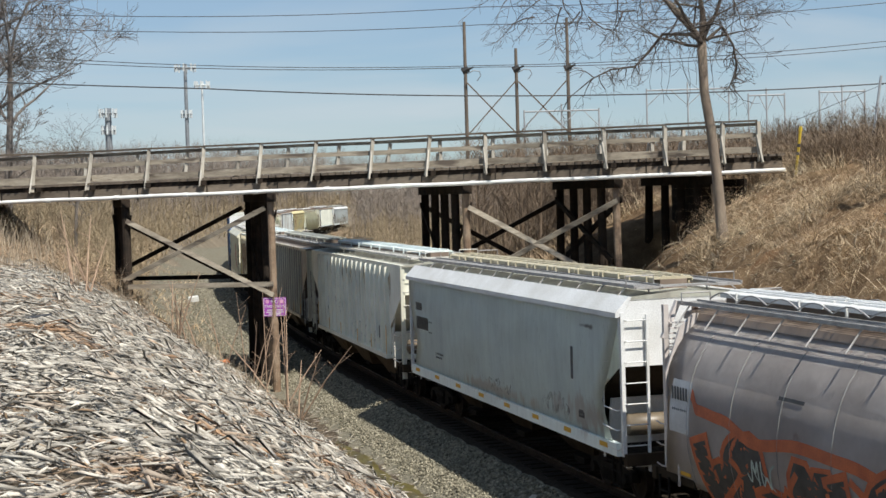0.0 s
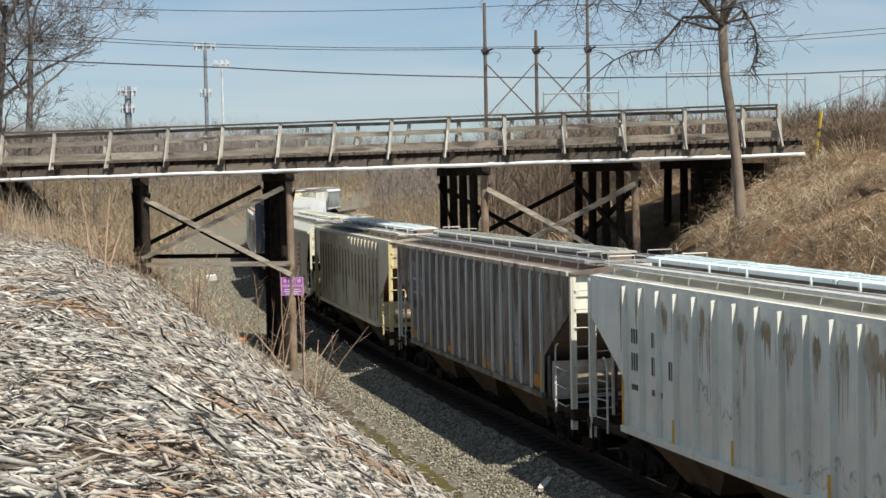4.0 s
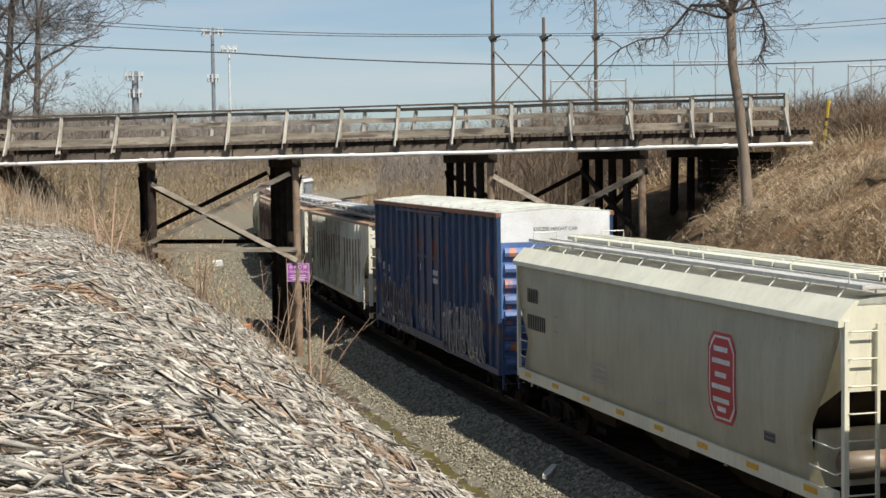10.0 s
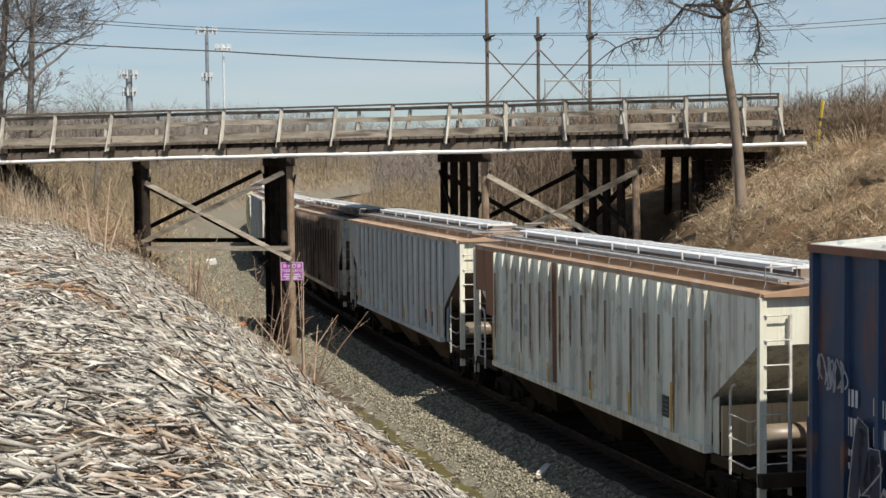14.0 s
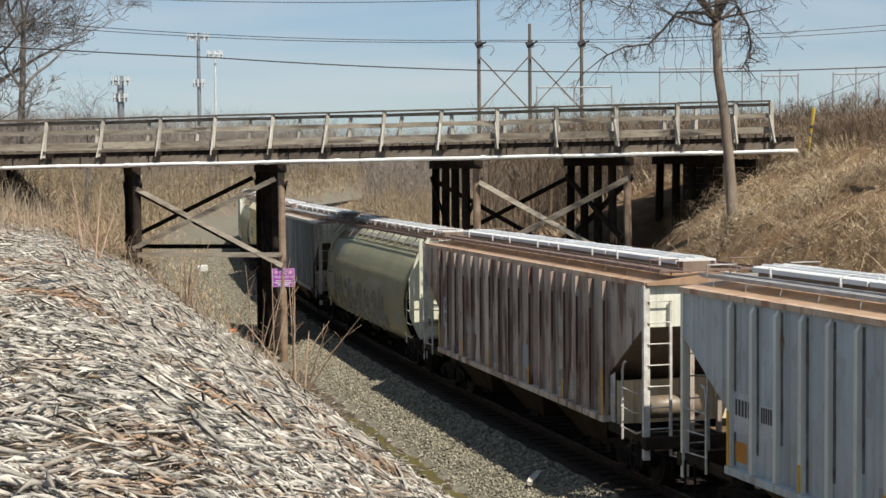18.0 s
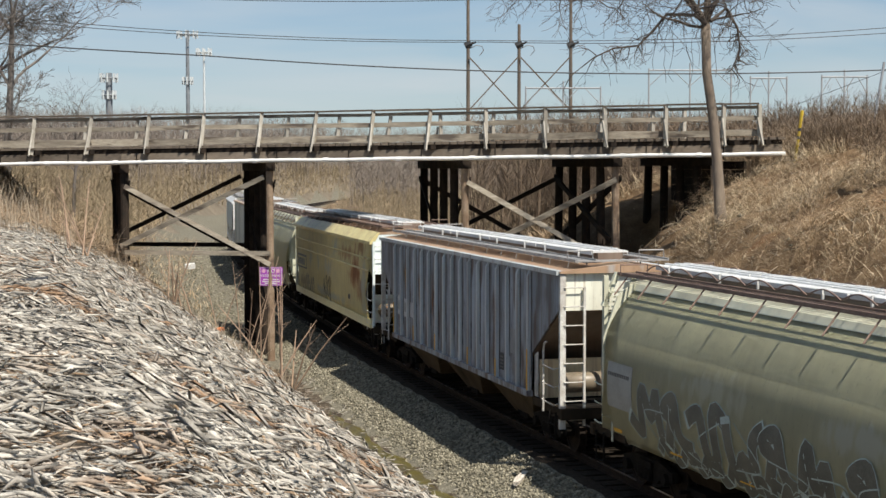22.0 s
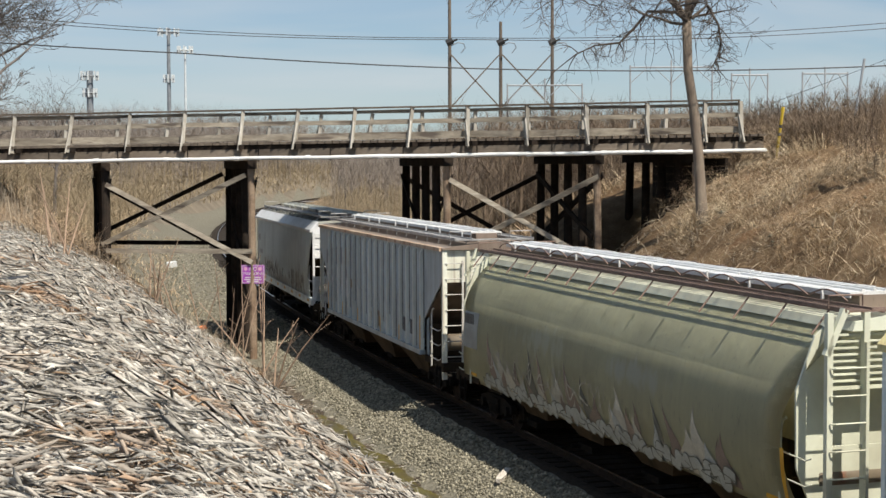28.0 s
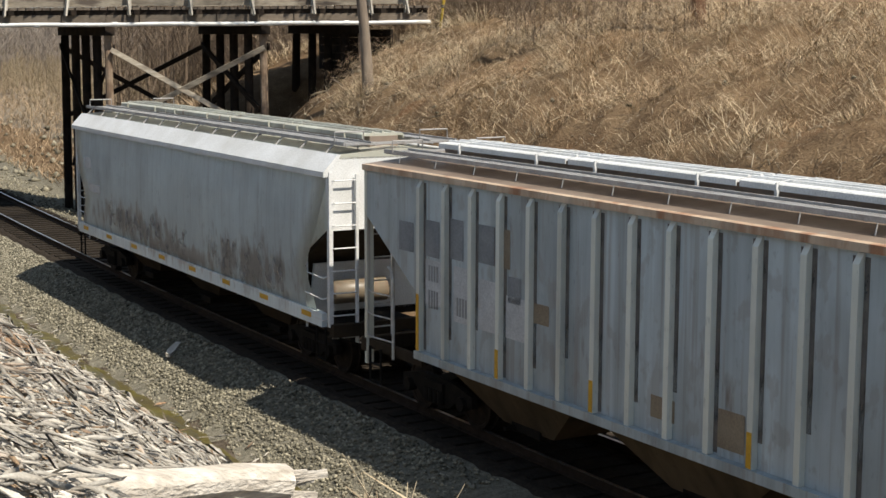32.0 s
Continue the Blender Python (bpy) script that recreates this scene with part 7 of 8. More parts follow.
chips("hillside_branches", 160, strip(-24, -7.5, 28, 60), (0.4, 1.6), (0.01, 0.026), M_STRAWPALE, "pale bleached stems lying over the hillside grass", tilt=0.4, along=(0.6, 0.8))
chips("slope_litter", 1100, strip(-10, -4.8, 22, 56), (0.12, 0.6), (0.012, 0.035), M_LITTER, "broken sticks on the bare lower slope", tilt=0.25)
stones("slope_rocks", 60, strip(-12, -5, 30, 56), (0.05, 0.14), M_STONE, "pale rocks on the bare slope")
chips("fallen_stems", 5000, strip(-26, -4.9, 18, 64), (0.12, 0.6), (0.005, 0.013), M_STRAWPALE, "fallen dry stems and sticks on the hillside", tilt=0.25)
# heaps of brush and arching grass
def humps(n, o0, o1, y0, y1):
    x, y = hill(n, o0, o1, y0, y1)
    up = waves(x, y, 0.8, 4.0) + 0.7 * waves(x, y, 1.9, 2.0) > -0.15
    return x[up], y[up]


cx, cy = humps(620, 9.2, 36, 17, 64)
rr = 0.4 + 0.95 * rng.random(len(cx)) ** 2
mounds("bramble", cx, cy, rr, rr * 0.95, 150, (0.3, 1.1), 0.0045, M_BRAMBLE, "tangled heaps of brown leafless brambles", "bramble")
cx, cy = humps(950, 8.6, 36, 17, 64)
rr = 0.35 + 1.05 * rng.random(len(cx)) ** 2
mounds("arching_grass", cx, cy, rr, rr * 0.6, 150, (0.35, 1.0), 0.006, M_STRAW, "arching heaps of dry tan grass on the hillside", "grass", 1.1)
cx, cy = humps(240, 8.0, 30, 17, 62)
rr = 0.25 + 0.6 * rng.random(len(cx)) ** 2
mounds("grey_brush", cx, cy, rr, rr * 0.6, 90, (0.3, 1.0), 0.005, M_LITTER, "grey dead stems heaped on the hillside", "brush", 0.55)
cx, cy = hill(22, 7.6, 15, 47, 57)
rr = 0.4 + 0.6 * rng.random(len(cx))
mounds("branch_heap", cx, cy, rr, rr * 0.5, 130, (0.5, 1.6), 0.008, M_LITTER, "heaped grey branches below the end of the bridge", "branches", 0.35)
# shrubs on the near bank in front of the bridge
cx, cy = strip(9.5, 20, 50, 60)(60)
rr = 0.35 + 0.7 * rng.random(len(cx)) ** 1.5
mounds("bank_shrubs", cx, cy, rr, rr * 0.9, 130, (0.5, 1.5), 0.007, M_BRAMBLE, "low leafless shrubs on the bank before the bridge", "shrubs", 0.2)
# crest weeds and shrubs
x, y = hill(7000, 16, 44, 20, 66)
blades("crest_weeds", x, y, 0.25 + 0.7 * rng.random(len(x)) ** 2, 1.1, 0.006, M_BRUSH, "tall dry weeds along the crest", "weeds")
# left bank edge: reeds and dry weeds in front of the bridge
x, y = strip(8.2, 20, 47, 62)(2600)
keep = rng.random(len(x)) < 0.05 + 0.95 * smooth01(offset_of(x, y), 10.5, 14.0)
x, y = x[keep], y[keep]
blades("bank_reeds", x, y, 0.5 + 1.5 * rng.random(len(x)) ** 1.6, 0.3, 0.009, M_REED, "tall dry weeds on the bank", "weeds")
x, y = strip(5.2, 13, 36, 60)(1500)
keep = y > 58 - (13.5 - offset_of(x, y)) * 2.6
x, y = x[keep], y[keep]
blades("bank_grass", x, y, 0.3 + 0.6 * rng.random(len(x)), 0.9, 0.006, M_LITTER, "dry grass at the edge of the chips", droop=0.6)
x, y = strip(4.6, 34, 62, 150, 1.3)(60000)
keep = (offset_of(x, y) > 8.5) | (y > 72) & (rng.random(len(x)) < 0.14)
x, y = x[keep], y[keep]
blades("field_grass", x, y, 0.25 + 0.6 * rng.random(len(x)), 1.3, 0.016, M_STRAW, "dry brown grass beyond the bridge", droop=0.8)
x, y = hill(52000, 4.6, 45, 66, 240, 1.6)
blades("valley_grass", x, y, 0.3 + 0.6 * rng.random(len(x)), 1.4, 0.018, M_BRUSH, "dry brown grass in the cutting beyond the bridge")


# ---- bare trees ----
def grow(bm, p, d, length, r, level, rnd, twist=0.35, splits=3, rmin=0.008, droop=0.0):
    n = 4
    pts, rad = [p], [r]
    for k in range(n):
        d = (d + Vector((rnd.gauss(0, 1), rnd.gauss(0, 1), rnd.gauss(0, 0.6) + 0.15 - droop)) * twist * 0.35).normalized()
        p = p + d * length / n
        pts.append(p)
        rad.append(max(rmin, r * (1 - 0.45 * (k + 1) / n)))
    tube(bm, pts, rad, 8 if level > 3 else 5 if level > 1 else 3, caps=False)
    if level <= 0:
        return
    for k in range(splits):
        i = rnd.randint(1, n) if k else n
        side = Vector((rnd.gauss(0, 1), rnd.gauss(0, 1), rnd.gauss(0, 0.5) + 0.25 - droop))
        nd = (d * (0.9 if k == 0 else 0.45) + side.normalized() * (0.35 if k == 0 else 0.8)).normalized()
        grow(bm, pts[i], nd, length * rnd.uniform(0.6, 0.82), rad[i] * (0.8 if k == 0 else 0.55), level - 1, rnd, twist, splits, rmin, droop)


def bank_tree():
    base = Vector((10.12, 52.0, 0))
    base.z = ground_z(base)
    tree = tagged(empty("bare_tree", Matrix.Translation(base)), "slender leafless tree on the bank beside the bridge", "tree")
    bm = fresh()
    top = Vector((-0.55, 0, 11.25 - base.z))
    pts = [Vector((0.05, 0, -0.3)), Vector((0.0, 0, 0.4)), Vector((-0.12, 0, 2.2)), Vector((-0.3, 0, 3.9)), Vector((-0.5, 0, 5.2)), top]
    tube(bm, pts, [0.26, 0.2, 0.175, 0.165, 0.155, 0.16], 12)
    part("trunk", bm, M_BARK, tree, smooth=True)
    rnd = random.Random(12)
    limbs = [(top, (-0.25, 0.1, 0.95), 2.2, 0.12), (top + Vector((0, 0, -0.1)), (0.5, 0.0, 0.85), 1.7, 0.13), (top + Vector((-0.05, 0, -0.1)), (-0.95, 0.1, 0.1), 2.6, 0.055), (top, (-0.75, -0.2, 0.6), 2.6, 0.08),
             (top + Vector((0, 0, 0.1)), (0.9, -0.3, 0.2), 1.3, 0.045), (top, (-0.15, 0.5, 0.95), 2.2, 0.08), (top, (-0.5, -0.4, 0.8), 2.2, 0.07), (top, (0.1, -0.3, 0.9), 2.2, 0.075)]
    for p, d, ln, r in limbs:
        bm = fresh()
        grow(bm, Vector(p), Vector(d).normalized(), ln, r, 5, rnd, 0.5, 3, 0.006, 0.12)
        part("limb", bm, M_TWIG if r < 0.1 else M_BARK, tree)
    arcs = (((-0.55, 11.25), (-0.95, 11.55), (-1.85, 11.6), (-2.3, 11.05), (-2.8, 10.55), (-3.65, 10.45), (-4.3, 10.15), (-5.0, 9.6)),
            ((-0.4, 11.35), (0.15, 11.8), (0.55, 11.15), (0.65, 10.4), (0.35, 9.75)))
    for a in arcs:
        bm = fresh()
        line = [Vector((px, 0.15 * math.sin(px * 2), pz - base.z)) for px, pz in a]
        tube(bm, line, list(np.linspace(0.07, 0.014, len(line))), 7)
        for k in range(26):
            i = rnd.randint(1, len(line) - 2)
            q = line[i].lerp(line[i + 1], rnd.random())
            grow(bm, q, Vector((rnd.uniform(-0.8, 0.6), rnd.uniform(-0.5, 0.5), rnd.uniform(-1.0, 0.4))).normalized(), rnd.uniform(0.3, 0.7), 0.022, 2, rnd, 0.7, 3, 0.006, 0.25)
        part("limb", bm, M_TWIG, tree, "arching limb with drooping twigs")
    for k in range(26):
        q = top + Vector((rnd.uniform(-6.6, 2.0), rnd.uniform(-1.5, 1.5), rnd.uniform(1.0, 2.6)))
        bm = fresh()
        grow(bm, q, Vector((rnd.uniform(-0.9, 0.25), rnd.uniform(-0.3, 0.3), rnd.uniform(-0.7, 0.1))).normalized(), rnd.uniform(0.8, 1.3), 0.03, 3, rnd, 0.6, 3, 0.007, 0.3)
        part("drooping_branch", bm, M_TWIG, tree)
    bm = fresh()
    for k in range(16):
        q = top + Vector((rnd.uniform(-2.2, 1.0), rnd.uniform(-0.8, 0.8), rnd.uniform(-0.2, 1.2)))
        pts = [q]
        for i in range(6):
            q = q + Vector((rnd.gauss(0, 0.08), rnd.gauss(0, 0.08), -rnd.uniform(0.2, 0.45)))
            pts.append(q)
        tube(bm, pts, 0.009, 3, caps=False)
    part("hanging_vine", bm, M_TWIG, tree)


bank_tree()


def bare_tree(x, y, h, seed, label, spread=0.45, z=None, levels=5):
    base = Vector((x, y, ground_z(Vector((x, y, 0))) if z is None else z))
    tree = tagged(empty("bare_tree", Matrix.Translation(base)), label, "tree", "bare trees")
    rnd = random.Random(seed)
    bm = fresh()
    lean = rnd.uniform(0.01, 0.06) * h
    line = [Vector((0, 0, -0.3)), Vector((0.1 * lean, 0, h * 0.16)), Vector((0.45 * lean, 0.02 * h, h * 0.34)), Vector((lean, 0, h * 0.52))]
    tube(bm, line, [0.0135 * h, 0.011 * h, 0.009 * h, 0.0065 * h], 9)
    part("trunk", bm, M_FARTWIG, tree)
    bm = fresh()
    for k, (i, up, ln) in enumerate(((3, 1.6, 0.19), (3, 1.0, 0.16), (3, 0.8, 0.15), (2, 0.7, 0.17), (2, 0.85, 0.15), (1, 0.8, 0.1))):
        a = k * 2.3 + rnd.uniform(-0.5, 0.5)
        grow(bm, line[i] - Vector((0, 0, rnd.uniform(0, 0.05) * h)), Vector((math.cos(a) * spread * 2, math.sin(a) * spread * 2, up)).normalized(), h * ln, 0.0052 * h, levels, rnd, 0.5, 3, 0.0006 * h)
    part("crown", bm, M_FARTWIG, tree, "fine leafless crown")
    return tree


for tx, ty, th, seed, ts in ((-22.9, 86, 19.5, 3, 0.34), (-25.3, 88, 23, 5, 0.34), (-27.2, 90, 21, 23, 0.34), (-29.5, 86, 19, 31, 0.34), (-20.6, 92, 9.5, 41, 0.3), (-31.5, 80, 18, 9, 0.34)):
    bare_tree(tx, ty, th, seed, "tall leafless tree beyond the bridge", ts, levels=6 if seed == 3 else 5 if th > 15 else 4)


def thicket(name, spots, hs, label, material, twigs=26, thick=0.03):
    """Far woods: many bare stems with side twigs, as flat slivers in all directions."""
    x, y = spots
    n = len(x)
    z = height(x, y)
    vs, fs, k = [], [], 0
    for i in range(n):
        h = hs[i]
        p = np.array([x[i], y[i], z[i] - 0.2])
        m = twigs
        t = rng.random(m) ** 0.7
        a = rng.uniform(0, 2 * math.pi, m)
        ln = h * (0.12 + 0.26 * (1 - t) + 0.1 * rng.random(m))
        st = p + np.stack([np.zeros(m), np.zeros(m), h * (0.15 + 0.8 * t)], -1)
        en = st + np.stack([np.cos(a) * ln * 0.55, np.sin(a) * ln * 0.55, ln * (0.05 + 0.9 * rng.random(m))], -1)
        st = np.vstack([st, p])
        en = np.vstack([en, p + [rng.normal(0, 0.04) * h, rng.normal(0, 0.04) * h, h]])
        b = rng.uniform(0, 2 * math.pi, m + 1)
        w = np.full(m + 1, thick)
        w[-1] = thick * 1.6 + 0.003 * h
        s = np.stack([np.cos(b), np.sin(b), np.zeros(m + 1)], -1) * w[:, None]
        v = np.stack([st - s, st + s, en], 1)
        vs.append(v.reshape(-1, 3))
        fs.append(np.arange(3 * (m + 1)).reshape(-1, 3) + k)
        k += 3 * (m + 1)
    return cloud(name, np.vstack(vs), np.vstack(fs), material, label, "woods")


n = 7200
y = 150 + 330 * rng.random(n) ** 0.8
x = rng.uniform(-0.36, 0.09, n) * y - 4
keep = (np.abs(offset_of(x, y)) > 11)
thicket("far_woods", (x[keep], y[keep]), (5.4 + 5.0 * rng.random(keep.sum())) * (0.82 + 0.55 * smooth01(y[keep], 200, 330)), "bare brown woods in the distance", M_FARWOOD, 40, 0.022)
n = 7000
y = 78 + 130 * rng.random(n)
x = rng.uniform(-0.36, 0.14, n) * y - 3
o = offset_of(x, y)
keep = (o > 8) | (o < -8 - 6 * rng.random(n))
thicket("valley_scrub", (x[keep], y[keep]), 1.0 + 2.2 * rng.random(keep.sum()), "leafless scrub in the cutting beyond the bridge", M_TANSCRUB, 44, 0.012)
n = 2600
y = 95 + 260 * rng.random(n)
x = (0.0 + 0.5 * rng.random(n)) * y
keep = offset_of(x, y) < -20
thicket("hill_woods", (x[keep], y[keep]), 3.5 + 5 * rng.random(keep.sum()), "bare brown woods on the rise beyond the tracks", M_FARWOOD, 32, 0.025)
x, y = hill(2600, 19, 80, 20, 100)
thicket("crest_shrubs", (x, y), 0.7 + 2.6 * rng.random(len(x)) ** 1.5, "leafless shrubs along the crest of the hill", M_SHRUB, 44, 0.008)
x, y = hill(700, 12.5, 24, 40, 70)
keep = (np.abs(x - 13.4) > 0.9) | (y > 57.5)
x, y = x[keep], y[keep]
thicket("abutment_shrubs", (x, y), 0.6 + 1.3 * rng.random(len(x)), "leafless shrubs at the end of the bridge", M_SHRUB, 32, 0.009)
x, y = strip(12, 40, 60, 120)(420)
thicket("left_shrubs", (x, y), 1.0 + 2.0 * rng.random(len(x)), "leafless shrubs beside the bridge", M_SHRUB, 32, 0.011)

# grass and scrub on the slopes that close the valley
x, y = strip(8, 60, 110, 460)(45000)
blades("slope_grass", x, y, 0.5 + 1.0 * rng.random(len(x)), 0.9, 0.05, M_TANSCRUB, "dry brown grass on the far slopes")
x, y = strip(9, 70, 110, 460)(5200)
thicket("slope_scrub", (x, y), 1.2 + 2.6 * rng.random(len(x)), "leafless scrub on the far slopes", M_TANSCRUB, 26, 0.035)
x, y = strip(5.6, 9, 70, 130)(60)
thicket("trackside_scrub", (x, y), 0.3 + 0.6 * rng.random(len(x)), "low scrub beside the ballast beyond the bridge", M_LITTER, 34, 0.012)

y = 145 + 60 * rng.random(1500)
x = y * (0.225 + 0.23 * rng.random(1500))
thicket("crest_woods", (x, y), (3.5 + 4.5 * rng.random(1500)) * (0.75 + 0.9 * smooth01(x / y, 0.26, 0.34)), "grey-brown leafless woods behind the hill", M_WOODDARK, 46, 0.03)

x, y = hill(1100, 13, 25, 48, 72)
keep = (np.abs(x - 13.4) > 1.1) | (y > 57.5)
x, y = x[keep], y[keep]
thicket("brush_tangle", (x, y), 0.7 + 1.5 * rng.random(len(x)), "tangled leafless brush at the end of the bridge", M_SHRUB, 46, 0.008)
x, y = rng.uniform(13.9, 17.5, 420), rng.uniform(54.6, 57.6, 420)
thicket("verge_brush", (x, y), np.clip(8.5 - height(x, y), 0.5, 2.6) * (0.55 + 0.5 * rng.random(420)), "leafless brush leaning over the end of the railing", M_SHRUB, 60, 0.008)
x = rng.uniform(2.5, 26, 1200)
y = 72 + 26 * rng.random(1200)
keep = rng.random(1200) < 0.3 + 0.7 * smooth01(x, 4, 9)
x, y = x[keep], y[keep]
thicket("hedge", (x, y), np.maximum(1.5, 7.2 + 0.032 * y * (0.5 + 0.5 * rng.random(len(x))) - height(x, y)), "grey-brown leafless hedge behind the bridge", M_SHRUB, 60, 0.014)
x, y = strip(-60, -9, 230, 460)(30000)
blades("far_slope_grass", x, y, 0.6 + 1.0 * rng.random(len(x)), 0.9, 0.06, M_TANSCRUB, "dry brown grass on the rise beyond the curve")
x, y = strip(-60, -11, 200, 460)(2600)
thicket("far_slope_scrub", (x, y), 1.2 + 2.8 * rng.random(len(x)), "leafless scrub on the rise beyond the curve", M_TANSCRUB, 26, 0.04)


# ---- poles, towers, wires ----
def power_poles():
    tops = []
    for x, top in ((4.62, 22.9), (9.55, 20.2), (14.55, 23.0)):
        base = Vector((x, 150.0, ground_z(Vector((x, 150, 0)))))
        pole = tagged(empty("power_pole", Matrix.Translation(base)), "tall wooden power pole with cross-braces", "power pole", "power poles")
        bm = tube(fresh(), [(0, 0, -0.5), (0, 0, top - base.z)], [0.22, 0.15], 10)
        part("pole", bm, M_POLE, pole)
        bm = fresh()
        tube(bm, [(0.15, 0, 17.9 - base.z), (0.8, 0, 18.2 - base.z), (1.35, 0, 18.1 - base.z), (1.5, 0, 17.7 - base.z), (1.1, 0, 17.2 - base.z)], 0.05, 5)
        part("insulator_loop", bm, M_TOWER, pole)
        bm = fresh()
        tube(bm, [(-0.3, 0, 18.1 - base.z), (0.3, 0, 18.4 - base.z)], 0.32, 8)
        tube(bm, [(0.25, 0, 18.3 - base.z), (0.75, 0, 18.5 - base.z)], 0.1, 6)
        part("insulator", bm, M_CABLE, pole)
        tops.append((base, pole))
    frame_ob = tagged(empty("pole_bracing"), "wooden cross-braces between power poles", "brace")
    for x0, x1 in ((4.75, 9.4), (9.7, 14.4)):
        for a, b in ((x0, x1), (x1, x0)):
            bm = beam(fresh(), (a, 149.7, 17.0), (b, 149.7, 12.0), 0.12, 0.2, (0, 1, 0))
            part("cross_brace", bm, M_POLE, frame_ob)


power_poles()


def yard_frame(x0, x1, y, top, posts, drop=3.5):
    fr = tagged(empty("steel_gantry"), "light steel pipe gantry in the yard behind the bridge", "gantry", "yard gantries")
    z = ground_z(Vector(((x0 + x1) / 2, y, 0)))
    for k in range(posts):
        x = x0 + (x1 - x0) * k / (posts - 1)
        part("gantry_post", tube(fresh(), [(x, y, min(z, top - 4)), (x, y, top + (0.4 if k == 1 else 0))], 0.065, 6), M_GANTRY, fr)
    part("gantry_beam", tube(fresh(), [(x0, y, top - 0.15), (x1, y, top - 0.15)], 0.065, 6), M_GANTRY, fr)
    w = (x1 - x0) / (posts - 1)
    for k in range(posts - 1):
        a = x0 + w * k
        part("gantry_brace", tube(fresh(), [(a, y, top - 1.4), (a + w * 0.4, y, top - 0.2)], 0.035, 5), M_GANTRY, fr)
        part("gantry_brace", tube(fresh(), [(a + w, y, top - 1.4), (a + w * 0.6, y, top - 0.2)], 0.035, 5), M_GANTRY, fr)


yard_frame(8.3, 14.2, 122, 12.8, 3)
yard_frame(18.0, 24.5, 122, 14.2, 3)
yard_frame(25.4, 28.2, 119, 13.4, 3)
yard_frame(30.9, 34.4, 119, 13.5, 3)


def cell_tower(x, y, top, label, kind, mat):
    base = Vector((x, y, ground_z(Vector((x, y, 0)))))
    t = tagged(empty("cell_tower", base and Matrix.Translation(base)), label, "cell tower", "cell towers")
    h = top - base.z
    part("mast", tube(fresh(), [(0, 0, -1), (0, 0, h * 0.5), (0, 0, h)], {"double": [0.95, 0.8, 0.7], "mid": [0.55, 0.5, 0.4], "thin": [0.35, 0.3, 0.26]}[kind], 10), mat, t)
    levels = ((h - 1.2, 1.9), (h - 5.0, 1.5)) if kind == "double" else ((h - 1.0, 1.9),)
    if kind == "mid":
        levels = ((h - 1.2, 2.6), (h - 13.0, 1.3))
    for z, w in levels:
        part("antenna_ring", tube(fresh(), [(w * math.cos(a), w * math.sin(a), z) for a in np.linspace(0, 2 * math.pi, 13)], 0.14, 5), mat, t)
        for a in np.linspace(0, 2 * math.pi, 9)[:-1]:
            bm = box(fresh(), w * math.cos(a) - 0.17, w * math.cos(a) + 0.17, w * math.sin(a) - 0.17, w * math.sin(a) + 0.17, z - 0.9, z + 1.1)
            part("antenna", bm, M_TOWERWHITE, t)
            part("antenna_arm", beam(fresh(), (0, 0, z), (w * math.cos(a), w * math.sin(a), z), 0.14, 0.14), mat, t)


cell_tower(-70.0, 350, 27.6, "thick grey cell tower with antenna panels", "double", M_TOWER)
cell_tower(-59.8, 400, 41.5, "tall slim grey cell tower", "mid", M_TOWER)
cell_tower(-55.6, 400, 36.8, "thin white cell tower", "thin", M_TOWERWHITE)


def wire(pts, r, mat=M_CABLE, label="black overhead cable strung above the bridge", name="overhead_cable"):
    bm = tube(fresh(), pts, r, 5)
    return tagged(part(name, bm, mat), label, "cable", "overhead cables")


def sagged(a, b, sag, n=24):
    a, b = Vector(a), Vector(b)
    return [a.lerp(b, t) - Vector((0, 0, sag * 4 * t * (1 - t))) for t in np.linspace(0, 1, n)]


def utility_pole(x, y, top, r, label, mat, lean=(0, 0), arm=False, z=None):
    base = Vector((x, y, ground_z(Vector((x, y, 0))) if z is None else z))
    p = tagged(empty("utility_pole", Matrix.Translation(base)), label, "utility pole", "utility poles")
    part("pole", tube(fresh(), [(0, 0, -0.4), (lean[0], lean[1], top - base.z)], [r, r * 0.8], 10), mat, p)
    if arm:
        part("cross_arm", beam(fresh(), (-1.1, 0, top - base.z - 0.5), (1.1, 0, top - base.z - 0.5), 0.1, 0.12), mat, p)
    return p


def marker_post():
    p = Vector((13.7, 56.0, 0))
    p.z = ground_z(p) - 0.2
    m = tagged(empty("marker_post", Matrix.Translation(p)), "leaning yellow pipeline marker post", "marker post")
    part("post", tube(fresh(), [(-0.12, 0, 0), (0.12, 0, 8.35 - p.z)], 0.055, 8), M_YELLOW, m)
    for f in (0.55, 0.7):
        h = (8.35 - p.z) * f
        part("label_band", tube(fresh(), [(-0.12 + 0.24 * f, 0, h), (-0.12 + 0.24 * (f + 0.06), 0, h + (8.35 - p.z) * 0.06)], 0.0575, 8), M_BLACK, m, "black printed band")
    part("cap", tube(fresh(), [(0.12, 0, 8.35 - p.z), (0.14, 0, 8.52 - p.z)], [0.075, 0.06], 8), M_YELLOW, m)


marker_post()


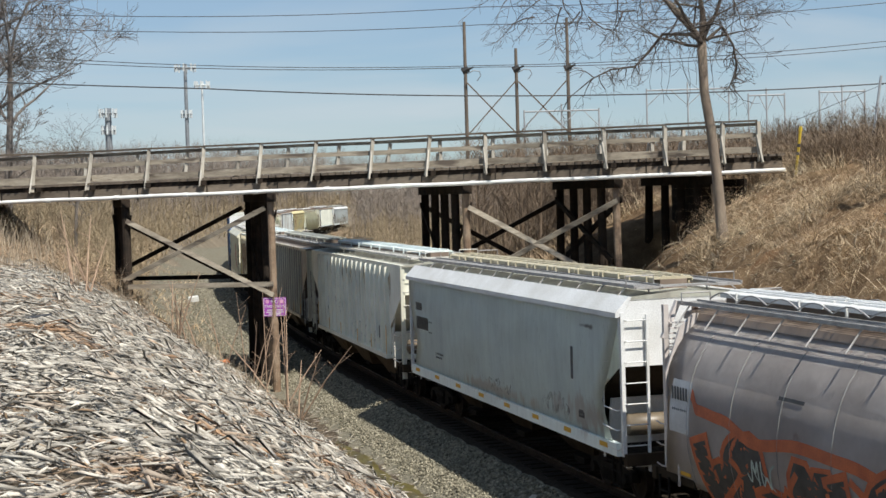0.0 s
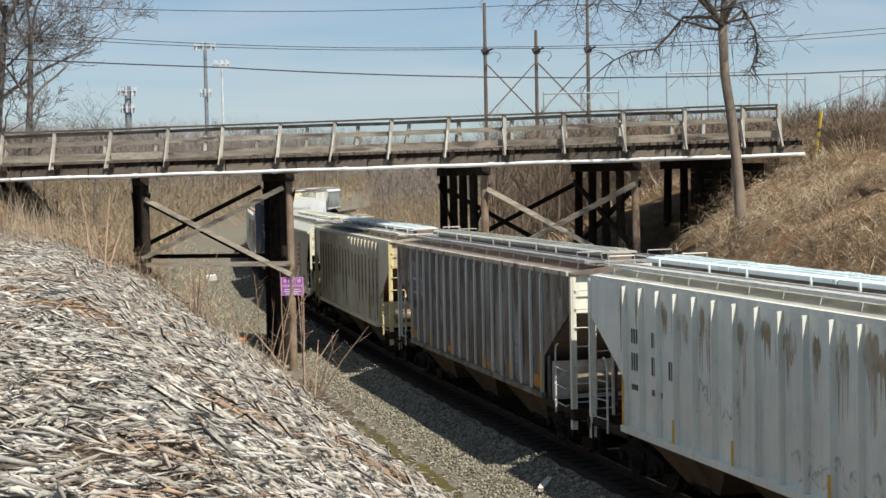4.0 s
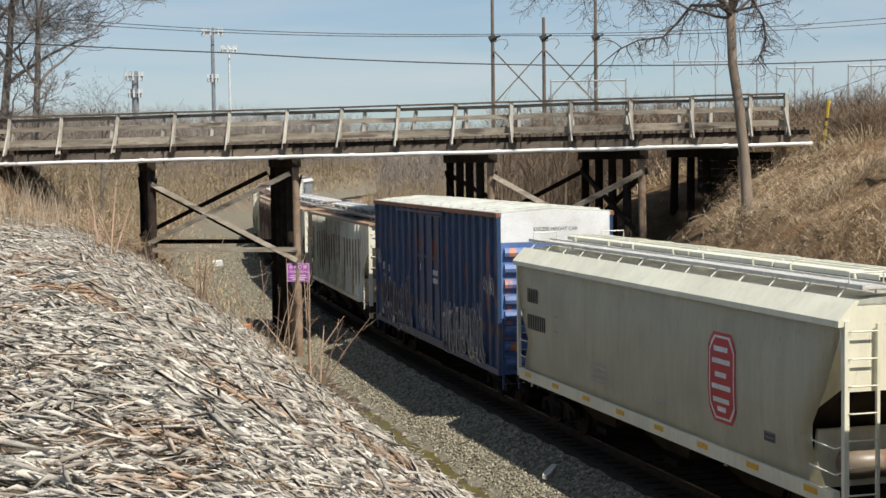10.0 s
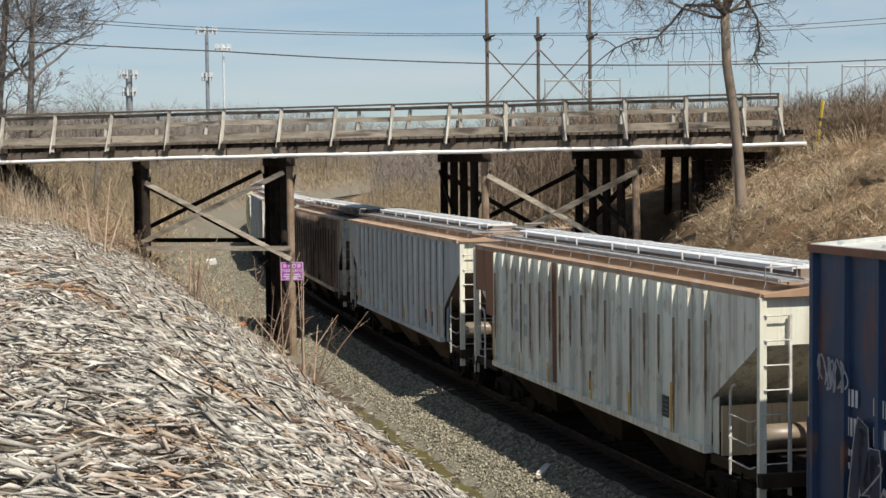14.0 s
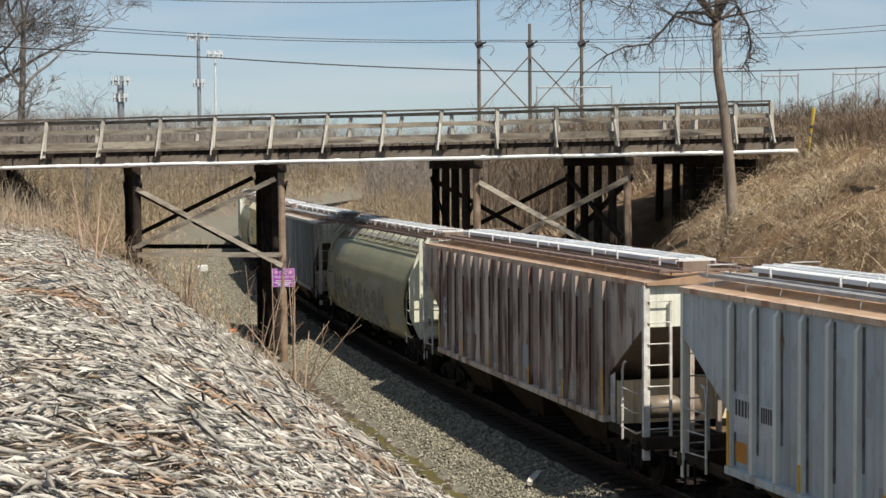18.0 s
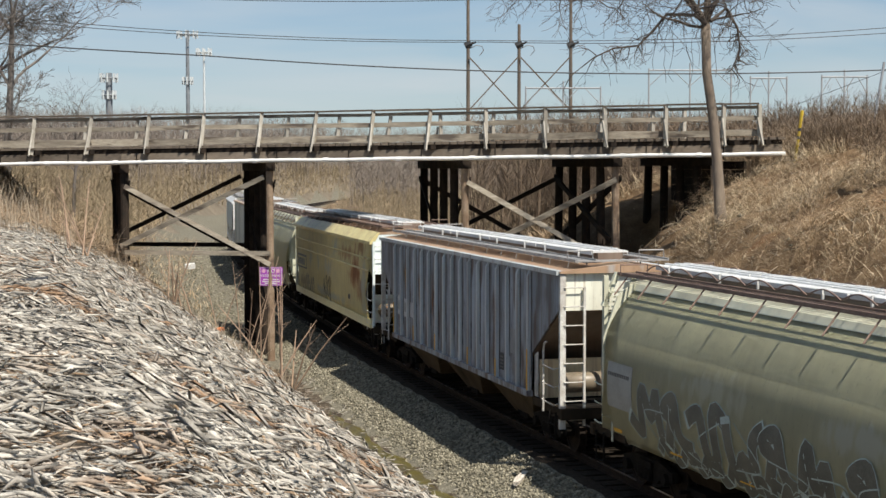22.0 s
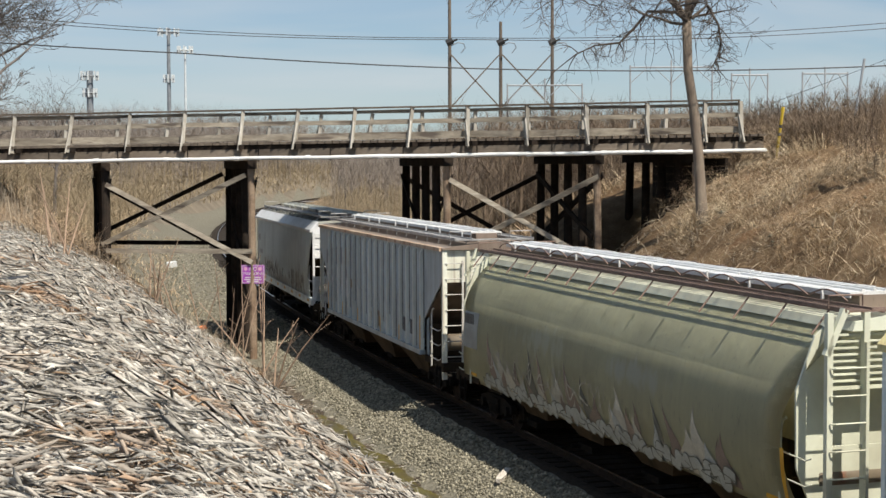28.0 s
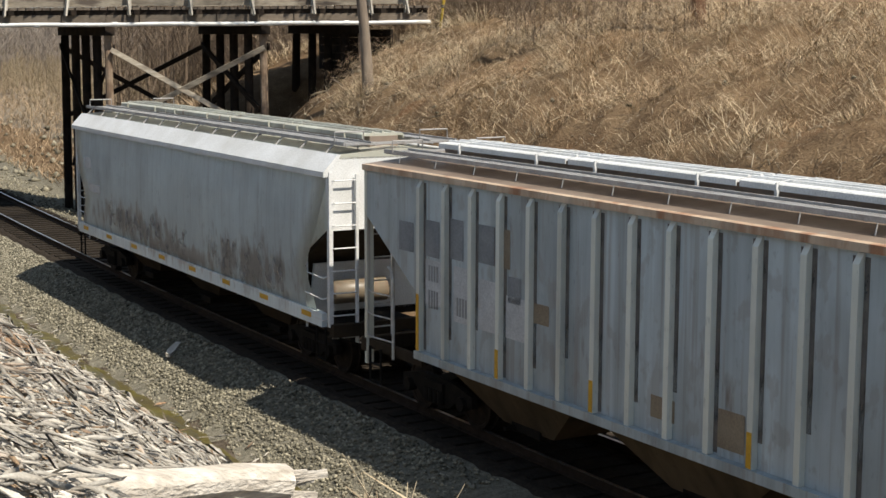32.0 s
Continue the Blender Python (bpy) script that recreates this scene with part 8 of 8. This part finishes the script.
def white_log():
    lg = tagged(empty("fallen_log"), "bleached split log lying on the chips", "log")
    a, b = Vector((-1.3, 8.1, 4.15)), Vector((1.3, 9.55, 3.68))
    bm = fresh()
    pts, rad = [], []
    for k in range(9):
        p = a.lerp(b, k / 8)
        p.z += 0.02 * math.sin(k * 2.1)
        pts.append(p)
        rad.append(0.115 + 0.012 * math.sin(k * 1.7))
    tube(bm, pts, rad, 9)
    part("trunk", bm, M_LOG, lg)
    for k in range(7):
        p = b + Vector((-0.1, random.uniform(-0.06, 0.06), random.uniform(-0.07, 0.07)))
        part("splinter", beam(fresh(), p, p + Vector((random.uniform(0.15, 0.4), random.uniform(0.05, 0.2), random.uniform(-0.08, 0.05))), 0.03, 0.05), M_LOG, lg)


white_log()


# ---- wires and poles to the east ----
wire(sagged((-60, 71, 16.5), (-9.9, 72, 11.64), 0.6) + sagged((-9.9, 72, 11.64), (20.7, 72, 10.94), 0.42) + sagged((20.7, 72, 10.94), (60, 70, 13.5), 0.3), 0.03)
for za, zb, zc in ((23.6, 18.65, 20.15), (23.0, 18.5, 19.4), (24.9, 22.6, 23.7), (25.9, 24.3, 25.5)):
    wire(sagged((-90, 150, za + 5.2), (6.7, 150, zb), 2.6) + sagged((6.7, 150, zb), (70, 150, zc + 2.4), 1.2), 0.035)
wire(sagged((23, 100, 10.0), (60, 96, 26), 0.6), 0.016)
wire(sagged((25.5, 66, 7.8), (45, 60, 17), 0.3), 0.012)

utility_pole(17.7, 41.6, 18.0, 0.22, "stout reddish brown utility pole on the hill", M_POLEBROWN)
utility_pole(18.34, 55.0, 17.0, 0.17, "pale grey utility pole on the hill", M_GALV)
utility_pole(21.68, 55.0, 15.5, 0.14, "dark wooden utility pole on the hill", M_POLE)
utility_pole(21.1, 45.0, 16.0, 0.15, "pale grey utility pole on the hill", M_GALV)
utility_pole(16.9, 58.0, 10.4, 0.06, "thin leaning stake above the bank", M_GALV, lean=(0.5, 0))
utility_pole(21.9, 58.0, 10.2, 0.06, "thin leaning stake above the bank", M_GALV, lean=(0.7, 0))


# ---- saplings and sticks by the sign ----
def stems(x, y, n, h, seed, label, spread=0.25, mat=M_STEM, name="sapling", thick=1.0):
    base = Vector((x, y, ground_z(Vector((x, y, 0)))))
    t = tagged(empty(name, Matrix.Translation(base)), label, "sapling", "saplings")
    rnd = random.Random(seed)
    for k in range(n):
        a, l = rnd.uniform(0, 6.28), rnd.uniform(0.1, spread)
        hh = h * rnd.uniform(0.6, 1.0)
        p = Vector((rnd.uniform(-0.5, 0.5), rnd.uniform(-0.3, 0.3), 0))
        p.z = ground_z(base + p) - base.z - 0.05
        q = p + Vector((math.cos(a) * l * hh * 0.5, math.sin(a) * l * hh * 0.5, hh * 0.55))
        r = p + Vector((math.cos(a) * l * hh, math.sin(a) * l * hh, hh))
        bm = tube(fresh(), [p, q, r], [0.03 * thick, 0.024 * thick, 0.01 * thick], 5)
        for j in range(3):
            f = p.lerp(r, rnd.uniform(0.3, 0.85))
            tube(bm, [f, f + Vector((rnd.uniform(-0.5, 0.5), rnd.uniform(-0.3, 0.3), rnd.uniform(0.1, 0.5)))], [0.012, 0.005], 3)
        part("stem", bm, mat, t)
    return t


stems(-5.5, 52.5, 3, 3.9, 1, "tall leafless sapling stems beside the ballast", 0.4, thick=0.75)
stems(-6.6, 54.0, 3, 3.4, 2, "tall leafless sapling stems beside the ballast", 0.4, thick=0.75)
stems(-5.0, 51.6, 3, 4.2, 13, "tall leafless sapling stems beside the ballast", 0.4, thick=0.75)
stems(-5.9, 52.0, 2, 3.6, 14, "tall leafless sapling stems beside the ballast", 0.45, thick=0.75)
stems(-4.4, 51.0, 5, 2.6, 3, "leafless sapling stems beside the ballast", 0.9)
stems(-7.8, 50.0, 6, 2.4, 4, "leafless sapling stems on the bank", 0.6)
stems(-10.5, 47.0, 6, 2.6, 5, "leafless sapling stems on the bank", 0.6)
stems(2.8, 14.6, 3, 1.25, 6, "bare twigs rising beside the ditch", 0.8, M_STRAWPALE, thick=0.4)
stems(3.5, 14.8, 3, 1.0, 7, "bare twigs rising beside the ditch", 0.9, M_STRAWPALE, thick=0.4)


def scrap(x, y, w, l, h, yaw, mat, label, category, name):
    p = Vector((x, y, ground_z(Vector((x, y, 0)))))
    bm = fresh()
    slab(bm, [(-l / 2, -w / 2), (-l * 0.1, -w * 0.6), (l / 2, -w * 0.3), (l * 0.45, w / 2), (-l * 0.2, w * 0.55), (-l / 2, w * 0.2)], "z", 0.0, h)
    ob = part(name, bm, mat)
    ob.matrix_basis = Matrix.Translation(p) @ pose(0, 0, 0.03, 6, -5, yaw)
    return tagged(ob, label, category)


scrap(-7.0, 27.8, 0.22, 0.62, 0.1, 8, M_BLACK, "black plastic scrap lying on the chips", "debris", "debris")
scrap(-4.5, 40.0, 0.25, 0.5, 0.14, 20, M_LOG, "pale chunk of split wood", "debris", "wood_chunk")
scrap(-6.0, 44.0, 0.22, 0.5, 0.1, -15, M_LOG, "pale chunk of split wood", "debris", "wood_chunk")
scrap(-7.3, 55.3, 0.2, 0.5, 0.1, 30, surface("orange_litter", (0.7, 0.2, 0.05), (0.6, 0.16, 0.04), 4, 0.7, bump=0), "orange plastic litter in the weeds", "litter", "litter")
scrap(-16.1, 108, 0.5, 0.7, 0.35, 10, M_WHITE, "white dumped box beyond the bridge", "litter", "white_litter")
scrap(2.2, 34.0, 0.14, 0.95, 0.08, 70, M_LOG, "grey weathered plank on the ballast", "debris", "plank")


def cirrus():
    """Thin high cloud, far behind everything."""
    m = bpy.data.materials.new("thin_cirrus")
    m.use_nodes = True
    n, l = m.node_tree.nodes, m.node_tree.links
    n.clear()
    out = n.new("ShaderNodeOutputMaterial")
    clear, glow, mix = n.new("ShaderNodeBsdfTransparent"), n.new("ShaderNodeEmission"), n.new("ShaderNodeMixShader")
    glow.inputs["Color"].default_value, glow.inputs["Strength"].default_value = (0.86, 0.93, 1.0, 1), 0.58
    co, mp = n.new("ShaderNodeTexCoord"), n.new("ShaderNodeMapping")
    mp.inputs["Rotation"].default_value = (0, radians(12), 0)
    mp.inputs["Scale"].default_value = (0.0011, 0.001, 0.007)
    t = n.new("ShaderNodeTexNoise")
    t.inputs["Scale"].default_value, t.inputs["Detail"].default_value, t.inputs["Distortion"].default_value = 1.0, 7, 0.6
    r = n.new("ShaderNodeMapRange")
    r.inputs["From Min"].default_value, r.inputs["From Max"].default_value = 0.42, 0.72
    r.inputs["To Min"].default_value, r.inputs["To Max"].default_value = 0.0, 0.6
    l.new(co.outputs["Object"], mp.inputs["Vector"])
    l.new(mp.outputs["Vector"], t.inputs["Vector"])
    l.new(t.outputs["Fac"], r.inputs["Value"])
    l.new(r.outputs["Result"], mix.inputs[0])
    l.new(clear.outputs[0], mix.inputs[1])
    l.new(glow.outputs[0], mix.inputs[2])
    l.new(mix.outputs[0], out.inputs["Surface"])
    bm = fresh()
    for i in range(12):
        x0, x1 = -3000 + 500 * i, -2500 + 500 * i
        bm.faces.new([bm.verts.new(p) for p in ((x0, 3600, 40), (x1, 3600, 40), (x1, 3300, 1500), (x0, 3300, 1500))])
    bmesh.ops.remove_doubles(bm, verts=bm.verts[:], dist=0.1)
    tagged(part("backdrop", bm, m), "thin white cirrus streaks in a blue sky", "sky", kind="structure")


cirrus()


def motions():
    """The train rolls along the arc at a steady speed; its wheels turn with it."""
    for car, s0 in CARS:
        walk(car, [(t, car_pose(s0 + SPEED * t)) for t in TIMES])
    step = 2 / FPS
    rows = [(i * step, i * step * SPEED / 0.455) for i in range(int(32 / step) + 1)]
    for w, x in WHEELSETS:
        walk(w, [(t, Matrix.Translation((x, 0, 0.455)) @ Matrix.Rotation(a, 4, "Y")) for t, a in rows])


motions()
